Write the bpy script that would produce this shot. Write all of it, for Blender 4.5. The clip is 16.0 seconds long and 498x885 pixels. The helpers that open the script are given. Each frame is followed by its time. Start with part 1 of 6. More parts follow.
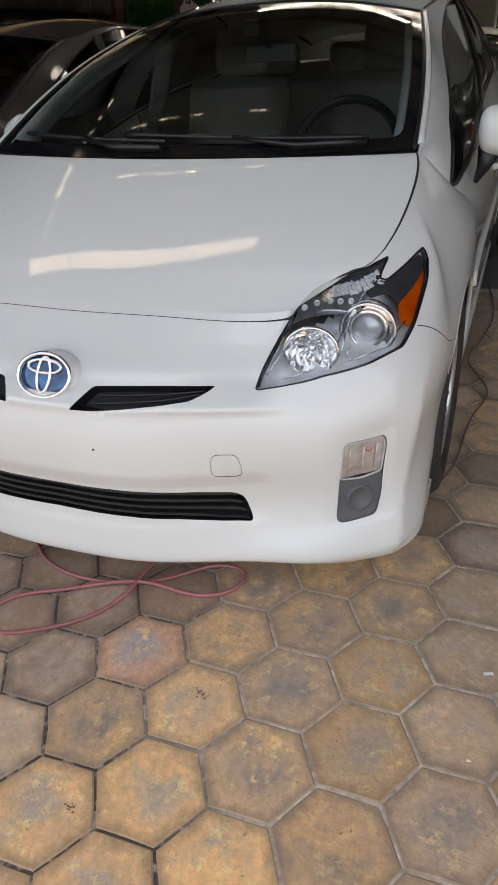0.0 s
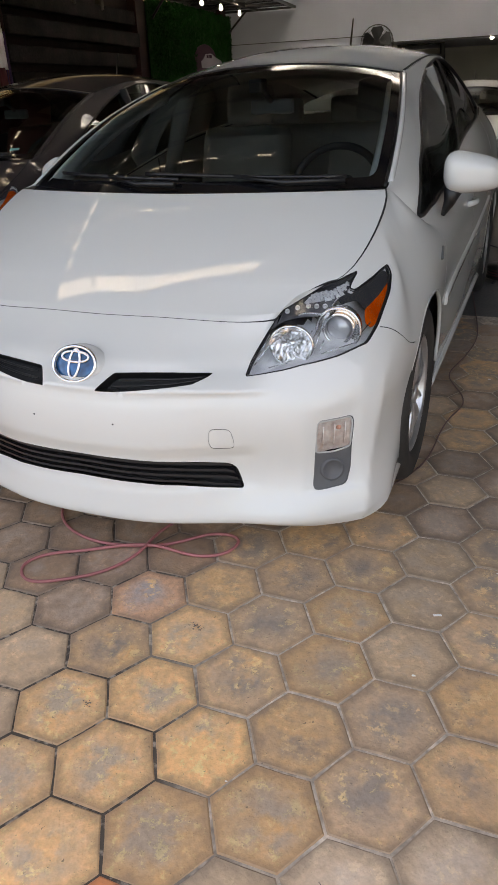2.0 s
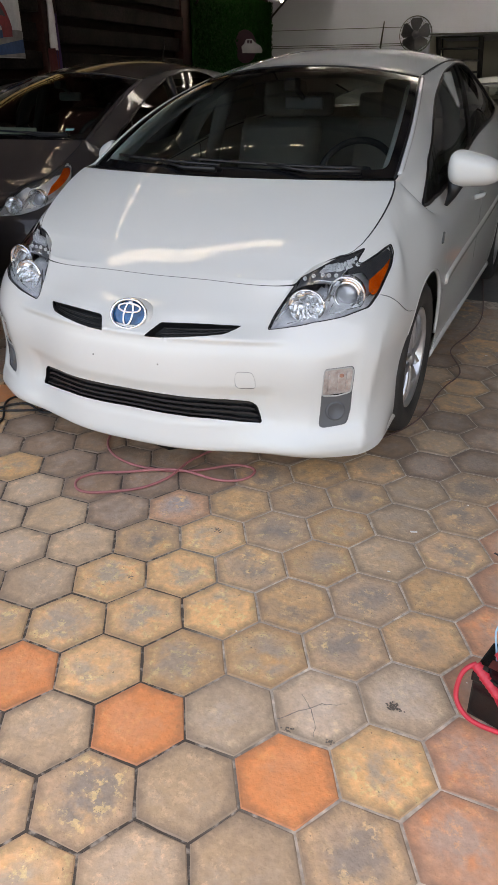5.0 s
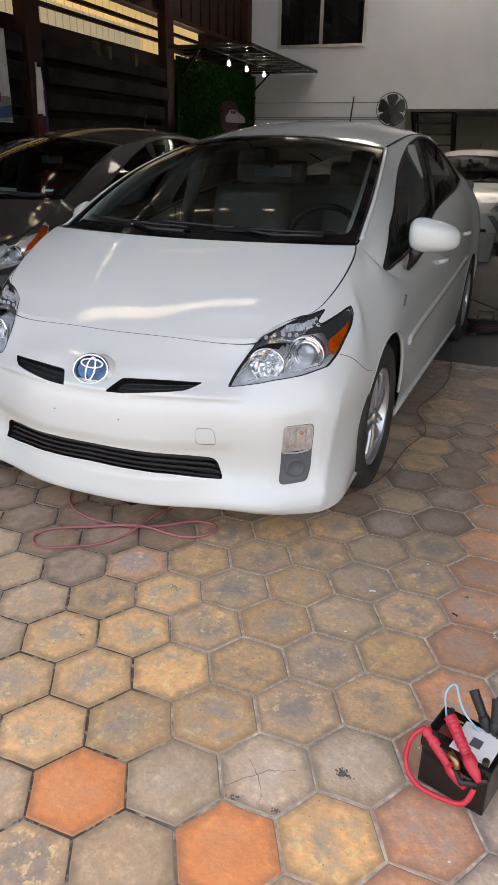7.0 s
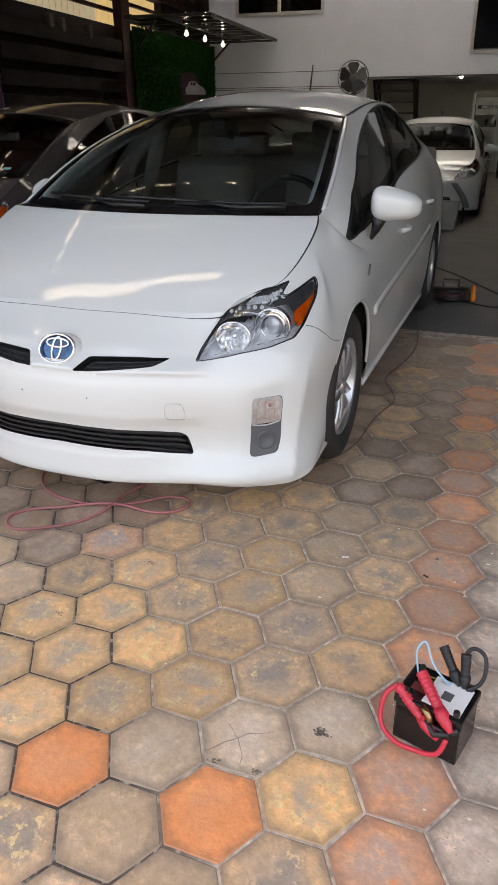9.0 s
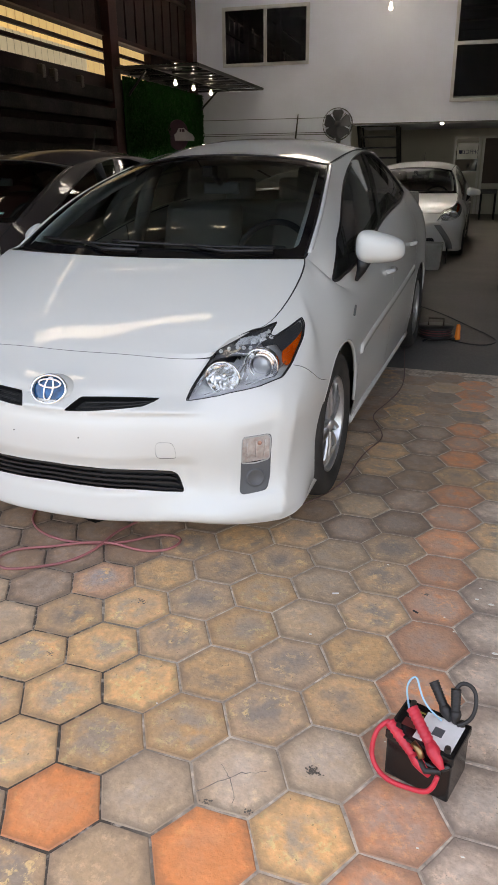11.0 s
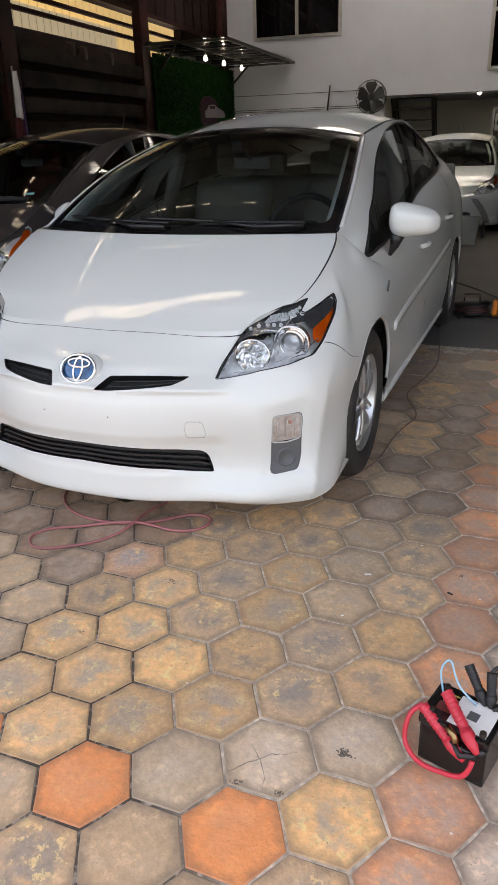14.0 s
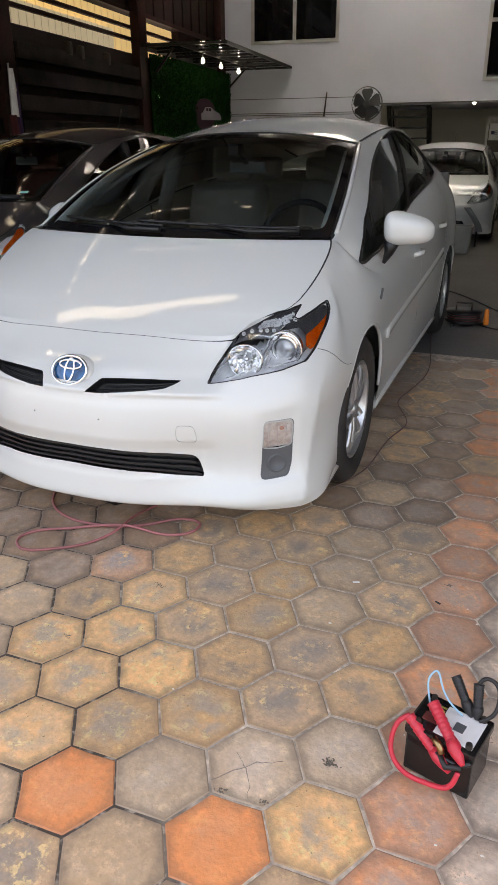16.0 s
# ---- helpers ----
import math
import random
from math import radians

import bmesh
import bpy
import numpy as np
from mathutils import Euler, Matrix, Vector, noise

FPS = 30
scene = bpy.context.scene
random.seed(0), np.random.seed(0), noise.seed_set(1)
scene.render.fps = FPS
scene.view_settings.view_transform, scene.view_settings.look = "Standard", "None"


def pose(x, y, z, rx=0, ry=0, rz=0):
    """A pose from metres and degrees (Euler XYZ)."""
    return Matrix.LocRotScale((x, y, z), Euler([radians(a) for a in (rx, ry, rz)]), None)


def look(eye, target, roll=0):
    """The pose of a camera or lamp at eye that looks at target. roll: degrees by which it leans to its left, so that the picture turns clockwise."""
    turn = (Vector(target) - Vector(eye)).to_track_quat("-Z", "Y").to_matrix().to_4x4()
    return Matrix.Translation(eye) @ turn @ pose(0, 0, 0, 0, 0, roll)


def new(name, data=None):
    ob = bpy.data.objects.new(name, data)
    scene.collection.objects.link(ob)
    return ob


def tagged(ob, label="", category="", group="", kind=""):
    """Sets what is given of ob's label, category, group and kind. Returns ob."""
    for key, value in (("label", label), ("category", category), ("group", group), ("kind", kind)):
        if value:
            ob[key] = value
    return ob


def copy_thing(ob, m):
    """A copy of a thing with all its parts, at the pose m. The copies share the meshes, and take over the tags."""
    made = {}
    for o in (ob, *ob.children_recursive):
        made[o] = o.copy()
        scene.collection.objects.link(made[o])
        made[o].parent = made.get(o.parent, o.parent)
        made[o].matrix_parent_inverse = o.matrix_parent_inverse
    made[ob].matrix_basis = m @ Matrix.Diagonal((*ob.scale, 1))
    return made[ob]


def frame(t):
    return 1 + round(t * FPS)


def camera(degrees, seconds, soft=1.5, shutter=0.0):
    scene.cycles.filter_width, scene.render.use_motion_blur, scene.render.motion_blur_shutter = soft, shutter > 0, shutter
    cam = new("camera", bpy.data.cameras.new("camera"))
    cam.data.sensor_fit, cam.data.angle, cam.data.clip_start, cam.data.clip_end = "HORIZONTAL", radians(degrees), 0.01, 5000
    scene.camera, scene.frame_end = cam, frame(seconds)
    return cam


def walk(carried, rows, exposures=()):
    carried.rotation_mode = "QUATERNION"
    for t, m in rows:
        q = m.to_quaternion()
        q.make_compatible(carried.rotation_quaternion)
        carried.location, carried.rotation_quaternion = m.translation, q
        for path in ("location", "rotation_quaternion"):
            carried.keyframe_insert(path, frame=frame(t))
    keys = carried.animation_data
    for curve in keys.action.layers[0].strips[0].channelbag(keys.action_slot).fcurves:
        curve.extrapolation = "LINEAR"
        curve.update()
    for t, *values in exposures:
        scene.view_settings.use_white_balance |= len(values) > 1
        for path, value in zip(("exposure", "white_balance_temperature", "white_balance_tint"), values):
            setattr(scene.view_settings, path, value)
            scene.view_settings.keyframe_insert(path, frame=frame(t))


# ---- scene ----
cam = camera(39.0, 16.0)
PATH = [
    (0, (0.988, -1.166, 1.27), (0.352, 0.456, 0.289), -2.9),
    (0.5, (1.012, -1.164, 1.277), (0.336, 0.469, 0.341), -3.7),
    (1, (0.997, -1.231, 1.282), (0.311, 0.416, 0.377), -3.8),
    (1.5, (1.05, -1.351, 1.295), (0.415, 0.329, 0.415), -3.3),
    (2, (1.186, -1.503, 1.288), (0.494, 0.153, 0.406), -2.7),
    (2.5, (1.228, -1.655, 1.343), (0.504, -0.012, 0.462), -2.3),
    (3, (1.244, -1.856, 1.344), (0.495, -0.201, 0.507), -2.7),
    (3.5, (1.275, -1.939, 1.368), (0.436, -0.353, 0.483), -0.5),
    (4, (1.353, -1.932, 1.352), (0.586, -0.337, 0.421), 0.5),
    (6.5, (1.388, -1.929, 1.346), (0.664, -0.253, 0.529), -0.5),
    (7, (1.442, -1.899, 1.35), (0.723, -0.201, 0.577), 0.8),
    (7.5, (1.459, -1.896, 1.37), (0.808, -0.201, 0.533), 1.2),
    (8, (1.459, -1.91, 1.364), (0.866, -0.199, 0.514), 1.0),
    (8.5, (1.477, -1.916, 1.351), (0.855, -0.208, 0.516), 0.2),
    (9, (1.464, -1.913, 1.346), (0.822, -0.212, 0.512), -0.5),
    (9.2, (1.456, -1.922, 1.346), (0.81, -0.219, 0.52), -0.5),
    (11.3, (1.477, -1.94, 1.362), (0.85, -0.188, 0.628), -0.6),
    (11.5, (1.469, -1.938, 1.355), (0.846, -0.186, 0.619), -0.4),
    (12, (1.471, -1.94, 1.354), (0.854, -0.184, 0.62), 0.1),
    (12.5, (1.474, -1.94, 1.354), (0.868, -0.182, 0.616), -0.2),
    (13, (1.481, -1.911, 1.343), (0.854, -0.173, 0.576), -1.0),
    (13.5, (1.469, -1.911, 1.345), (0.79, -0.2, 0.562), -1.8),
    (14, (1.472, -1.909, 1.343), (0.763, -0.212, 0.557), -1.9),
    (14.5, (1.474, -1.912, 1.343), (0.771, -0.21, 0.561), -1.8),
    (15, (1.467, -1.9, 1.332), (0.78, -0.21, 0.512), -1.5),
    (15.5, (1.463, -1.904, 1.348), (0.806, -0.21, 0.512), -0.7),
    (16, (1.464, -1.903, 1.35), (0.782, -0.192, 0.57), -0.4),
]
# stops, kelvin, tint: the film brightens a little as the camera draws back
LIGHT = [(0, 2.42, 9150, 13.5), (1.5, 2.45, 9100, 13.5), (3, 2.54, 8950, 13.5), (5, 2.62, 8850, 13), (16, 2.68, 8800, 13)]
walk(cam, [(t, look(eye, target, roll)) for t, eye, target, roll in PATH], LIGHT)

# ---- light ----
BEAR = radians(4.5)          # the hall stands turned by this against the paving
HALL = Matrix.Rotation(BEAR, 4, "Z")
world = bpy.data.worlds.new("daylight")
scene.world = world
world.use_nodes = True
sky = world.node_tree.nodes.new("ShaderNodeTexSky")
sky.sky_type, sky.sun_disc, sky.sun_elevation, sky.sun_rotation = "NISHITA", False, radians(62), radians(11)
sky.dust_density, sky.ozone_density, sky.air_density = 5.0, 0.5, 0.9
world.node_tree.links.new(sky.outputs[0], world.node_tree.nodes["Background"].inputs[0])
world.node_tree.nodes["Background"].inputs[1].default_value = 0.15


sun = bpy.data.lights.new("sun", "SUN")
sun.energy, sun.angle, sun.color = 3.0, radians(0.5), (1.0, 0.95, 0.88)
sun_ob = new("sun", sun)
sun_ob.matrix_world = look((6, 30, 60), (0, 0, 0))

# ---- materials ----


def material(name, colour, rough=0.5, metal=0.0, coat=0.0, grain=None, amount=0.15, bump=0.0, second=None, mix_scale=2.0, spec=0.5):
    """A plain surface: grain is the size of its fine spots per metre, second a colour that stains it in patches."""
    m = bpy.data.materials.new(name)
    m.use_nodes = True
    t = m.node_tree
    b = t.nodes["Principled BSDF"]
    b.inputs["Roughness"].default_value, b.inputs["Metallic"].default_value = rough, metal
    b.inputs["Coat Weight"].default_value, b.inputs["Coat Roughness"].default_value = coat, 0.03
    b.inputs["Specular IOR Level"].default_value = spec
    b.inputs["Base Color"].default_value = (*colour, 1)
    if grain:
        tc = t.nodes.new("ShaderNodeTexCoord")
        fine, wide = t.nodes.new("ShaderNodeTexNoise"), t.nodes.new("ShaderNodeTexNoise")
        fine.inputs["Scale"].default_value, fine.inputs["Detail"].default_value = grain, 6
        wide.inputs["Scale"].default_value, wide.inputs["Detail"].default_value = mix_scale, 4
        for n in (fine, wide):
            t.links.new(tc.outputs["Object"], n.inputs["Vector"])
        mix = t.nodes.new("ShaderNodeMix")
        mix.data_type = "RGBA"
        other = second or tuple(c * 0.6 for c in colour)
        mix.inputs["A"].default_value, mix.inputs["B"].default_value = (*colour, 1), (*other, 1)
        ramp = t.nodes.new("ShaderNodeMapRange")
        ramp.inputs["From Min"].default_value, ramp.inputs["From Max"].default_value = 0.35, 0.75
        t.links.new(wide.outputs["Fac"], ramp.inputs["Value"])
        t.links.new(ramp.outputs[0], mix.inputs["Factor"])
        vary = t.nodes.new("ShaderNodeMix")
        vary.data_type, vary.blend_type = "RGBA", "MULTIPLY"
        grey = t.nodes.new("ShaderNodeMapRange")
        grey.inputs["To Min"].default_value, grey.inputs["To Max"].default_value = 1 - amount * 1.6, 1 + amount
        t.links.new(fine.outputs["Fac"], grey.inputs["Value"])
        vary.inputs["Factor"].default_value = 1
        t.links.new(mix.outputs["Result"], vary.inputs["A"])
        t.links.new(grey.outputs[0], vary.inputs["B"])
        t.links.new(vary.outputs["Result"], b.inputs["Base Color"])
        if bump:
            bp = t.nodes.new("ShaderNodeBump")
            bp.inputs["Strength"].default_value, bp.inputs["Distance"].default_value = 0.5, bump
            t.links.new(fine.outputs["Fac"], bp.inputs["Height"])
            t.links.new(bp.outputs[0], b.inputs["Normal"])
    return m


def glass_material(name, tint, rough=0.0, clear=0.9):
    """A thin pane: it lets light straight through and shines by its slant."""
    m = bpy.data.materials.new(name)
    m.use_nodes = True
    t = m.node_tree
    t.nodes.remove(t.nodes["Principled BSDF"])
    see, shine, mix, fr = (t.nodes.new(n) for n in ("ShaderNodeBsdfTransparent", "ShaderNodeBsdfGlossy", "ShaderNodeMixShader", "ShaderNodeFresnel"))
    see.inputs[0].default_value = (*tint, 1)
    shine.inputs["Roughness"].default_value = rough
    fr.inputs["IOR"].default_value = 1.5
    t.links.new(fr.outputs[0], mix.inputs[0])
    t.links.new(see.outputs[0], mix.inputs[1])
    t.links.new(shine.outputs[0], mix.inputs[2])
    t.links.new(mix.outputs[0], t.nodes["Material Output"].inputs[0])
    return m


def glow(name, colour, strength):
    m = bpy.data.materials.new(name)
    m.use_nodes = True
    b = m.node_tree.nodes["Principled BSDF"]
    b.inputs["Base Color"].default_value = (*colour, 1)
    b.inputs["Emission Color"].default_value = (*colour, 1)
    b.inputs["Emission Strength"].default_value = strength
    return m


PEARL = material("white_pearl_paint", (0.705, 0.708, 0.680), 0.5, 0, 1.0)
BLACK_PLASTIC = material("black_plastic", (0.012, 0.012, 0.013), 0.38, 0, 0, 300, 0.2)
DARK_GLOSS = material("dark_gloss", (0.008, 0.008, 0.009), 0.08)
WINDSCREEN = glass_material("windscreen_glass", (0.84, 0.90, 0.87))
SIDE_GLASS = glass_material("side_glass", (0.42, 0.47, 0.45))
CONCRETE = material("worn_concrete", (0.165, 0.150, 0.138), 0.75, 0, 0, 60, 0.25, 0.002, (0.12, 0.11, 0.105), 1.3)
WALL_PAINT = material("grey_wall_paint", (0.74, 0.775, 0.88), 0.6, 0, 0, 90, 0.05, 0.001, (0.66, 0.69, 0.78), 0.8)
DIM_WALL = material("dark_unseen_wall", (0.10, 0.098, 0.096), 0.8, 0, 0, 60, 0.15, 0.001, (0.07, 0.068, 0.066), 0.7)

# ---- building helpers ----


def obj_from(name, verts, faces, mat, smooth=False, norms=None):
    me = bpy.data.meshes.new(name)
    me.from_pydata([tuple(v) for v in verts], [], [tuple(int(i) for i in f) for f in faces])
    if smooth or norms is not None:
        me.polygons.foreach_set("use_smooth", [True] * len(me.polygons))
    if norms is not None:
        me.normals_split_custom_set_from_vertices([tuple(n) for n in norms])
    if mat:
        me.materials.append(mat)
    me.update()
    return new(name, me)


def under(ob, parent, label=""):
    ob.parent = parent
    if label:
        ob["label"] = label
    return ob


def part(name, bm, mat, parent=None, label="", smooth=False):
    """Links a bmesh as one mesh object, under a thing or a part."""
    me = bpy.data.meshes.new(name)
    bm.normal_update()
    bm.to_mesh(me)
    bm.free()
    if smooth:
        me.polygons.foreach_set("use_smooth", [True] * len(me.polygons))
    if mat:
        me.materials.append(mat)
    ob = new(name, me)
    if parent:
        ob.parent = parent
    if label:
        ob["label"] = label
    return ob


def box(bm, lo, hi, bevel=0.0, m=None):
    """A box from corner to corner, with its edges rounded."""
    lo, hi = Vector(lo), Vector(hi)
    made = bmesh.ops.create_cube(bm, size=1, matrix=Matrix.Translation((lo + hi) / 2) @ Matrix.Diagonal((*(hi - lo), 1)))
    vs = made["verts"]
    if bevel:
        es = list({e for v in vs for e in v.link_edges})
        out = bmesh.ops.bevel(bm, geom=es, offset=bevel, segments=2, affect="EDGES", profile=0.6)
        vs = list({v for f in out["faces"] for v in f.verts} | {v for v in vs if v.is_valid})
    if m is not None:
        bmesh.ops.transform(bm, matrix=m, verts=[v for v in vs if v.is_valid])
    return bm


def boxed(name, lo, hi, mat, parent=None, bevel=0.0, m=None, label=""):
    return part(name, box(bmesh.new(), lo, hi, bevel, m), mat, parent, label)


def tube_mesh(bm, points, radius, sides=8, closed=False):
    """A round bar along the points."""
    pts = [Vector(p) for p in points]
    rings = []
    n = len(pts)
    ref = Vector((0, 0, 1))
    for i, p in enumerate(pts):
        a = pts[(i - 1) % n] if closed or i else p
        b = pts[(i + 1) % n] if closed or i < n - 1 else p
        d = (b - a).normalized()
        s = d.cross(ref)
        if s.length < 1e-3:
            s = d.cross(Vector((1, 0, 0)))
        s.normalize()
        w = s.cross(d)
        r = radius[i] if hasattr(radius, "__len__") else radius
        rings.append([bm.verts.new(p + r * (math.cos(q) * s + math.sin(q) * w)) for q in (2 * math.pi * k / sides for k in range(sides))])
    for i in range(n if closed else n - 1):
        x, y = rings[i], rings[(i + 1) % n]
        for k in range(sides):
            bm.faces.new((x[k], x[(k + 1) % sides], y[(k + 1) % sides], y[k]))
    if not closed:
        bm.faces.new(rings[0][::-1])
        bm.faces.new(rings[-1])
    return bm


def bar(name, points, radius, mat, parent=None, sides=8, closed=False, label=""):
    return part(name, tube_mesh(bmesh.new(), points, radius, sides, closed), mat, parent, label, True)


def lathe(bm, outline, sides=32, m=None):
    """Turns an outline of (radius, along) round the x axis."""
    rings = []
    for r, a in outline:
        rings.append([bm.verts.new((a, r * math.cos(q), r * math.sin(q))) for q in (2 * math.pi * k / sides for k in range(sides))])
    for x, y in zip(rings, rings[1:]):
        for k in range(sides):
            bm.faces.new((x[k], x[(k + 1) % sides], y[(k + 1) % sides], y[k]))
    if m is not None:
        bmesh.ops.transform(bm, matrix=m, verts=bm.verts)
    return bm


def inside(poly, p):
    """Which of the points p lie in the polygon."""
    poly, p = np.asarray(poly), np.asarray(p)
    hit = np.zeros(len(p), bool)
    for (x0, y0), (x1, y1) in zip(poly, np.roll(poly, -1, axis=0)):
        cross = (y0 > p[:, 1]) != (y1 > p[:, 1])
        with np.errstate(divide="ignore", invalid="ignore"):
            hit ^= cross & (p[:, 0] < (x1 - x0) * (p[:, 1] - y0) / (y1 - y0) + x0)
    return hit


def rounded(points, step=0.012, aspect=1.0, round_off=0.012):
    """A closed outline through the points, with its corners rounded."""
    pts = [np.array((p[0], p[1] * aspect), float) for p in points]
    out = []
    n = len(pts)
    for i in range(n):
        a, p, b = pts[i - 1], pts[i], pts[(i + 1) % n]
        ra = min(round_off, 0.45 * np.linalg.norm(a - p))
        rb = min(round_off, 0.45 * np.linalg.norm(b - p))
        s, e = p + (a - p) / np.linalg.norm(a - p) * ra, p + (b - p) / np.linalg.norm(b - p) * rb
        out += [(1 - q) ** 2 * s + 2 * q * (1 - q) * p + q * q * e for q in (0, .25, .5, .75, 1)]
    full = []
    for a, b in zip(out, out[1:] + out[:1]):
        k = max(1, int(np.linalg.norm(b - a) / step))
        full += [a + (b - a) * j / k for j in range(k)]
    return [(x, y / aspect) for x, y in full]


def ribbon(points, width, aspect=1.0, closed=False, step=0.03):
    """The outline of a thin line along the points."""
    p = np.array([(x, y * aspect) for x, y in points], float)
    fine = [p[0]]
    for a, b in zip(p, p[1:]):
        k = max(1, int(np.linalg.norm(b - a) / step))
        fine += [a + (b - a) * j / k for j in range(1, k + 1)]
    p = np.array(fine)
    d = np.gradient(p, axis=0)
    n = np.stack([-d[:, 1], d[:, 0]], 1) / np.linalg.norm(d, axis=1)[:, None]
    q = np.concatenate([p + n * width / 2, (p - n * width / 2)[::-1]])
    return [(x, y / aspect) for x, y in q]


def cut_patch(us, vs, outlines, aspect):
    """Triangles of the sheet us x vs, split along the outlines: places (u, v), and the triangles of each outline's inside.
    A later outline wins over an earlier one; what lies in none is under ''."""
    from mathutils.geometry import delaunay_2d_cdt
    gu, gv = np.meshgrid(us, vs)
    grid = np.stack([gu.ravel(), gv.ravel() * aspect], 1)
    edge = (gu.ravel() == us[0]) | (gu.ravel() == us[-1]) | (gv.ravel() == vs[0]) | (gv.ravel() == vs[-1])
    lines = [np.array([(x, y * aspect) for x, y in o]) for _, o in outlines]
    gap = 0.35 * min(np.median(np.diff(us)), np.median(np.diff(vs)) * aspect)
    keep = np.ones(len(grid), bool)
    for l in lines:
        for c in np.array_split(l, max(1, len(l) // 200)):
            d = np.sqrt(((grid[:, None] - c[None]) ** 2).sum(-1)).min(1)
            keep &= (d > gap) | edge
    pts = [grid[keep]]
    edges = []
    at = int(keep.sum())
    for l in lines:
        k = len(l)
        edges += [(at + i, at + (i + 1) % k) for i in range(k)]
        pts.append(l)
        at += k
    v, _, f, *_ = delaunay_2d_cdt([Vector(p) for p in np.concatenate(pts)], edges, [], 0, 1e-7)
    v = np.array([tuple(p) for p in v])
    f = np.array([t for t in f if len(t) == 3])
    c = v[f].mean(1)
    owner = np.zeros(len(f), int)
    for i, l in enumerate(lines):
        lo, hi = l.min(0), l.max(0)
        near = np.where(((c >= lo) & (c <= hi)).all(1))[0]
        if len(near):
            owner[near[inside(l, c[near])]] = i + 1
    tri = v[f]
    size = (tri[:, 1, 0] - tri[:, 0, 0]) * (tri[:, 2, 1] - tri[:, 0, 1]) - (tri[:, 2, 0] - tri[:, 0, 0]) * (tri[:, 1, 1] - tri[:, 0, 1])
    f[size < 0] = f[size < 0][:, ::-1]
    good = np.abs(size) > 1e-10
    regions = {}
    for i, name in enumerate([""] + [n for n, _ in outlines]):
        regions.setdefault(name, []).append(f[good & (owner == i)])
    v[:, 1] /= aspect
    return v, {n: np.concatenate(x) for n, x in regions.items()}


def sheet(name, surface, uv, tris, mat, offset=0.0, outward=1.0, parent=None, label="", place=None):
    """A piece of a surface as a mesh, lifted off it by offset, with the surface's own normals."""
    used, idx = np.unique(tris, return_inverse=True)
    p = surface(uv[used, 0], uv[used, 1])
    n = normals(surface, uv[used, 0], uv[used, 1]) * outward
    p = p + n * (offset(uv[used])[:, None] if callable(offset) else offset)
    f = idx.reshape(-1, 3)
    if outward < 0:
        f = f[:, ::-1]
    if place is not None:
        p, n = place(p), n
    ob = obj_from(name, p, f, mat, True, None if callable(offset) else n)
    if parent:
        under(ob, parent, label)
    return ob


# body surfaces -------------------------------------------------------------
def cubic_basis(knots, t):
    """Weights of a natural cubic spline through the knots, at the places t."""
    k = np.asarray(knots, float)
    n = len(k)
    h = np.diff(k)
    a, r = np.zeros((n, n)), np.zeros((n, n))
    a[0, 0] = a[-1, -1] = 1
    for i in range(1, n - 1):
        a[i, i - 1], a[i, i], a[i, i + 1] = h[i - 1], 2 * (h[i - 1] + h[i]), h[i]
        r[i, i - 1], r[i, i], r[i, i + 1] = 6 / h[i - 1], -6 / h[i - 1] - 6 / h[i], 6 / h[i]
    bend = np.linalg.solve(a, r)
    t = np.atleast_1d(np.asarray(t, float))
    i = np.clip(np.searchsorted(k, t) - 1, 0, n - 2)
    x0, x1, hh = k[i], k[i + 1], h[i]
    p, q = (x1 - t) / hh, (t - x0) / hh
    eye_n = np.eye(n)
    return (p[:, None] * eye_n[i] + q[:, None] * eye_n[i + 1]
            + ((p ** 3 - p) * hh ** 2 / 6)[:, None] * bend[i] + ((q ** 3 - q) * hh ** 2 / 6)[:, None] * bend[i + 1])


def curve_through(points):
    """A smooth curve through the points, run by t from 0 to 1 at even pace."""
    pts = np.array(points, float)
    k = np.concatenate([[0], np.cumsum(np.linalg.norm(np.diff(pts, axis=0), axis=1))])
    k /= k[-1]
    return lambda t: cubic_basis(k, t) @ pts


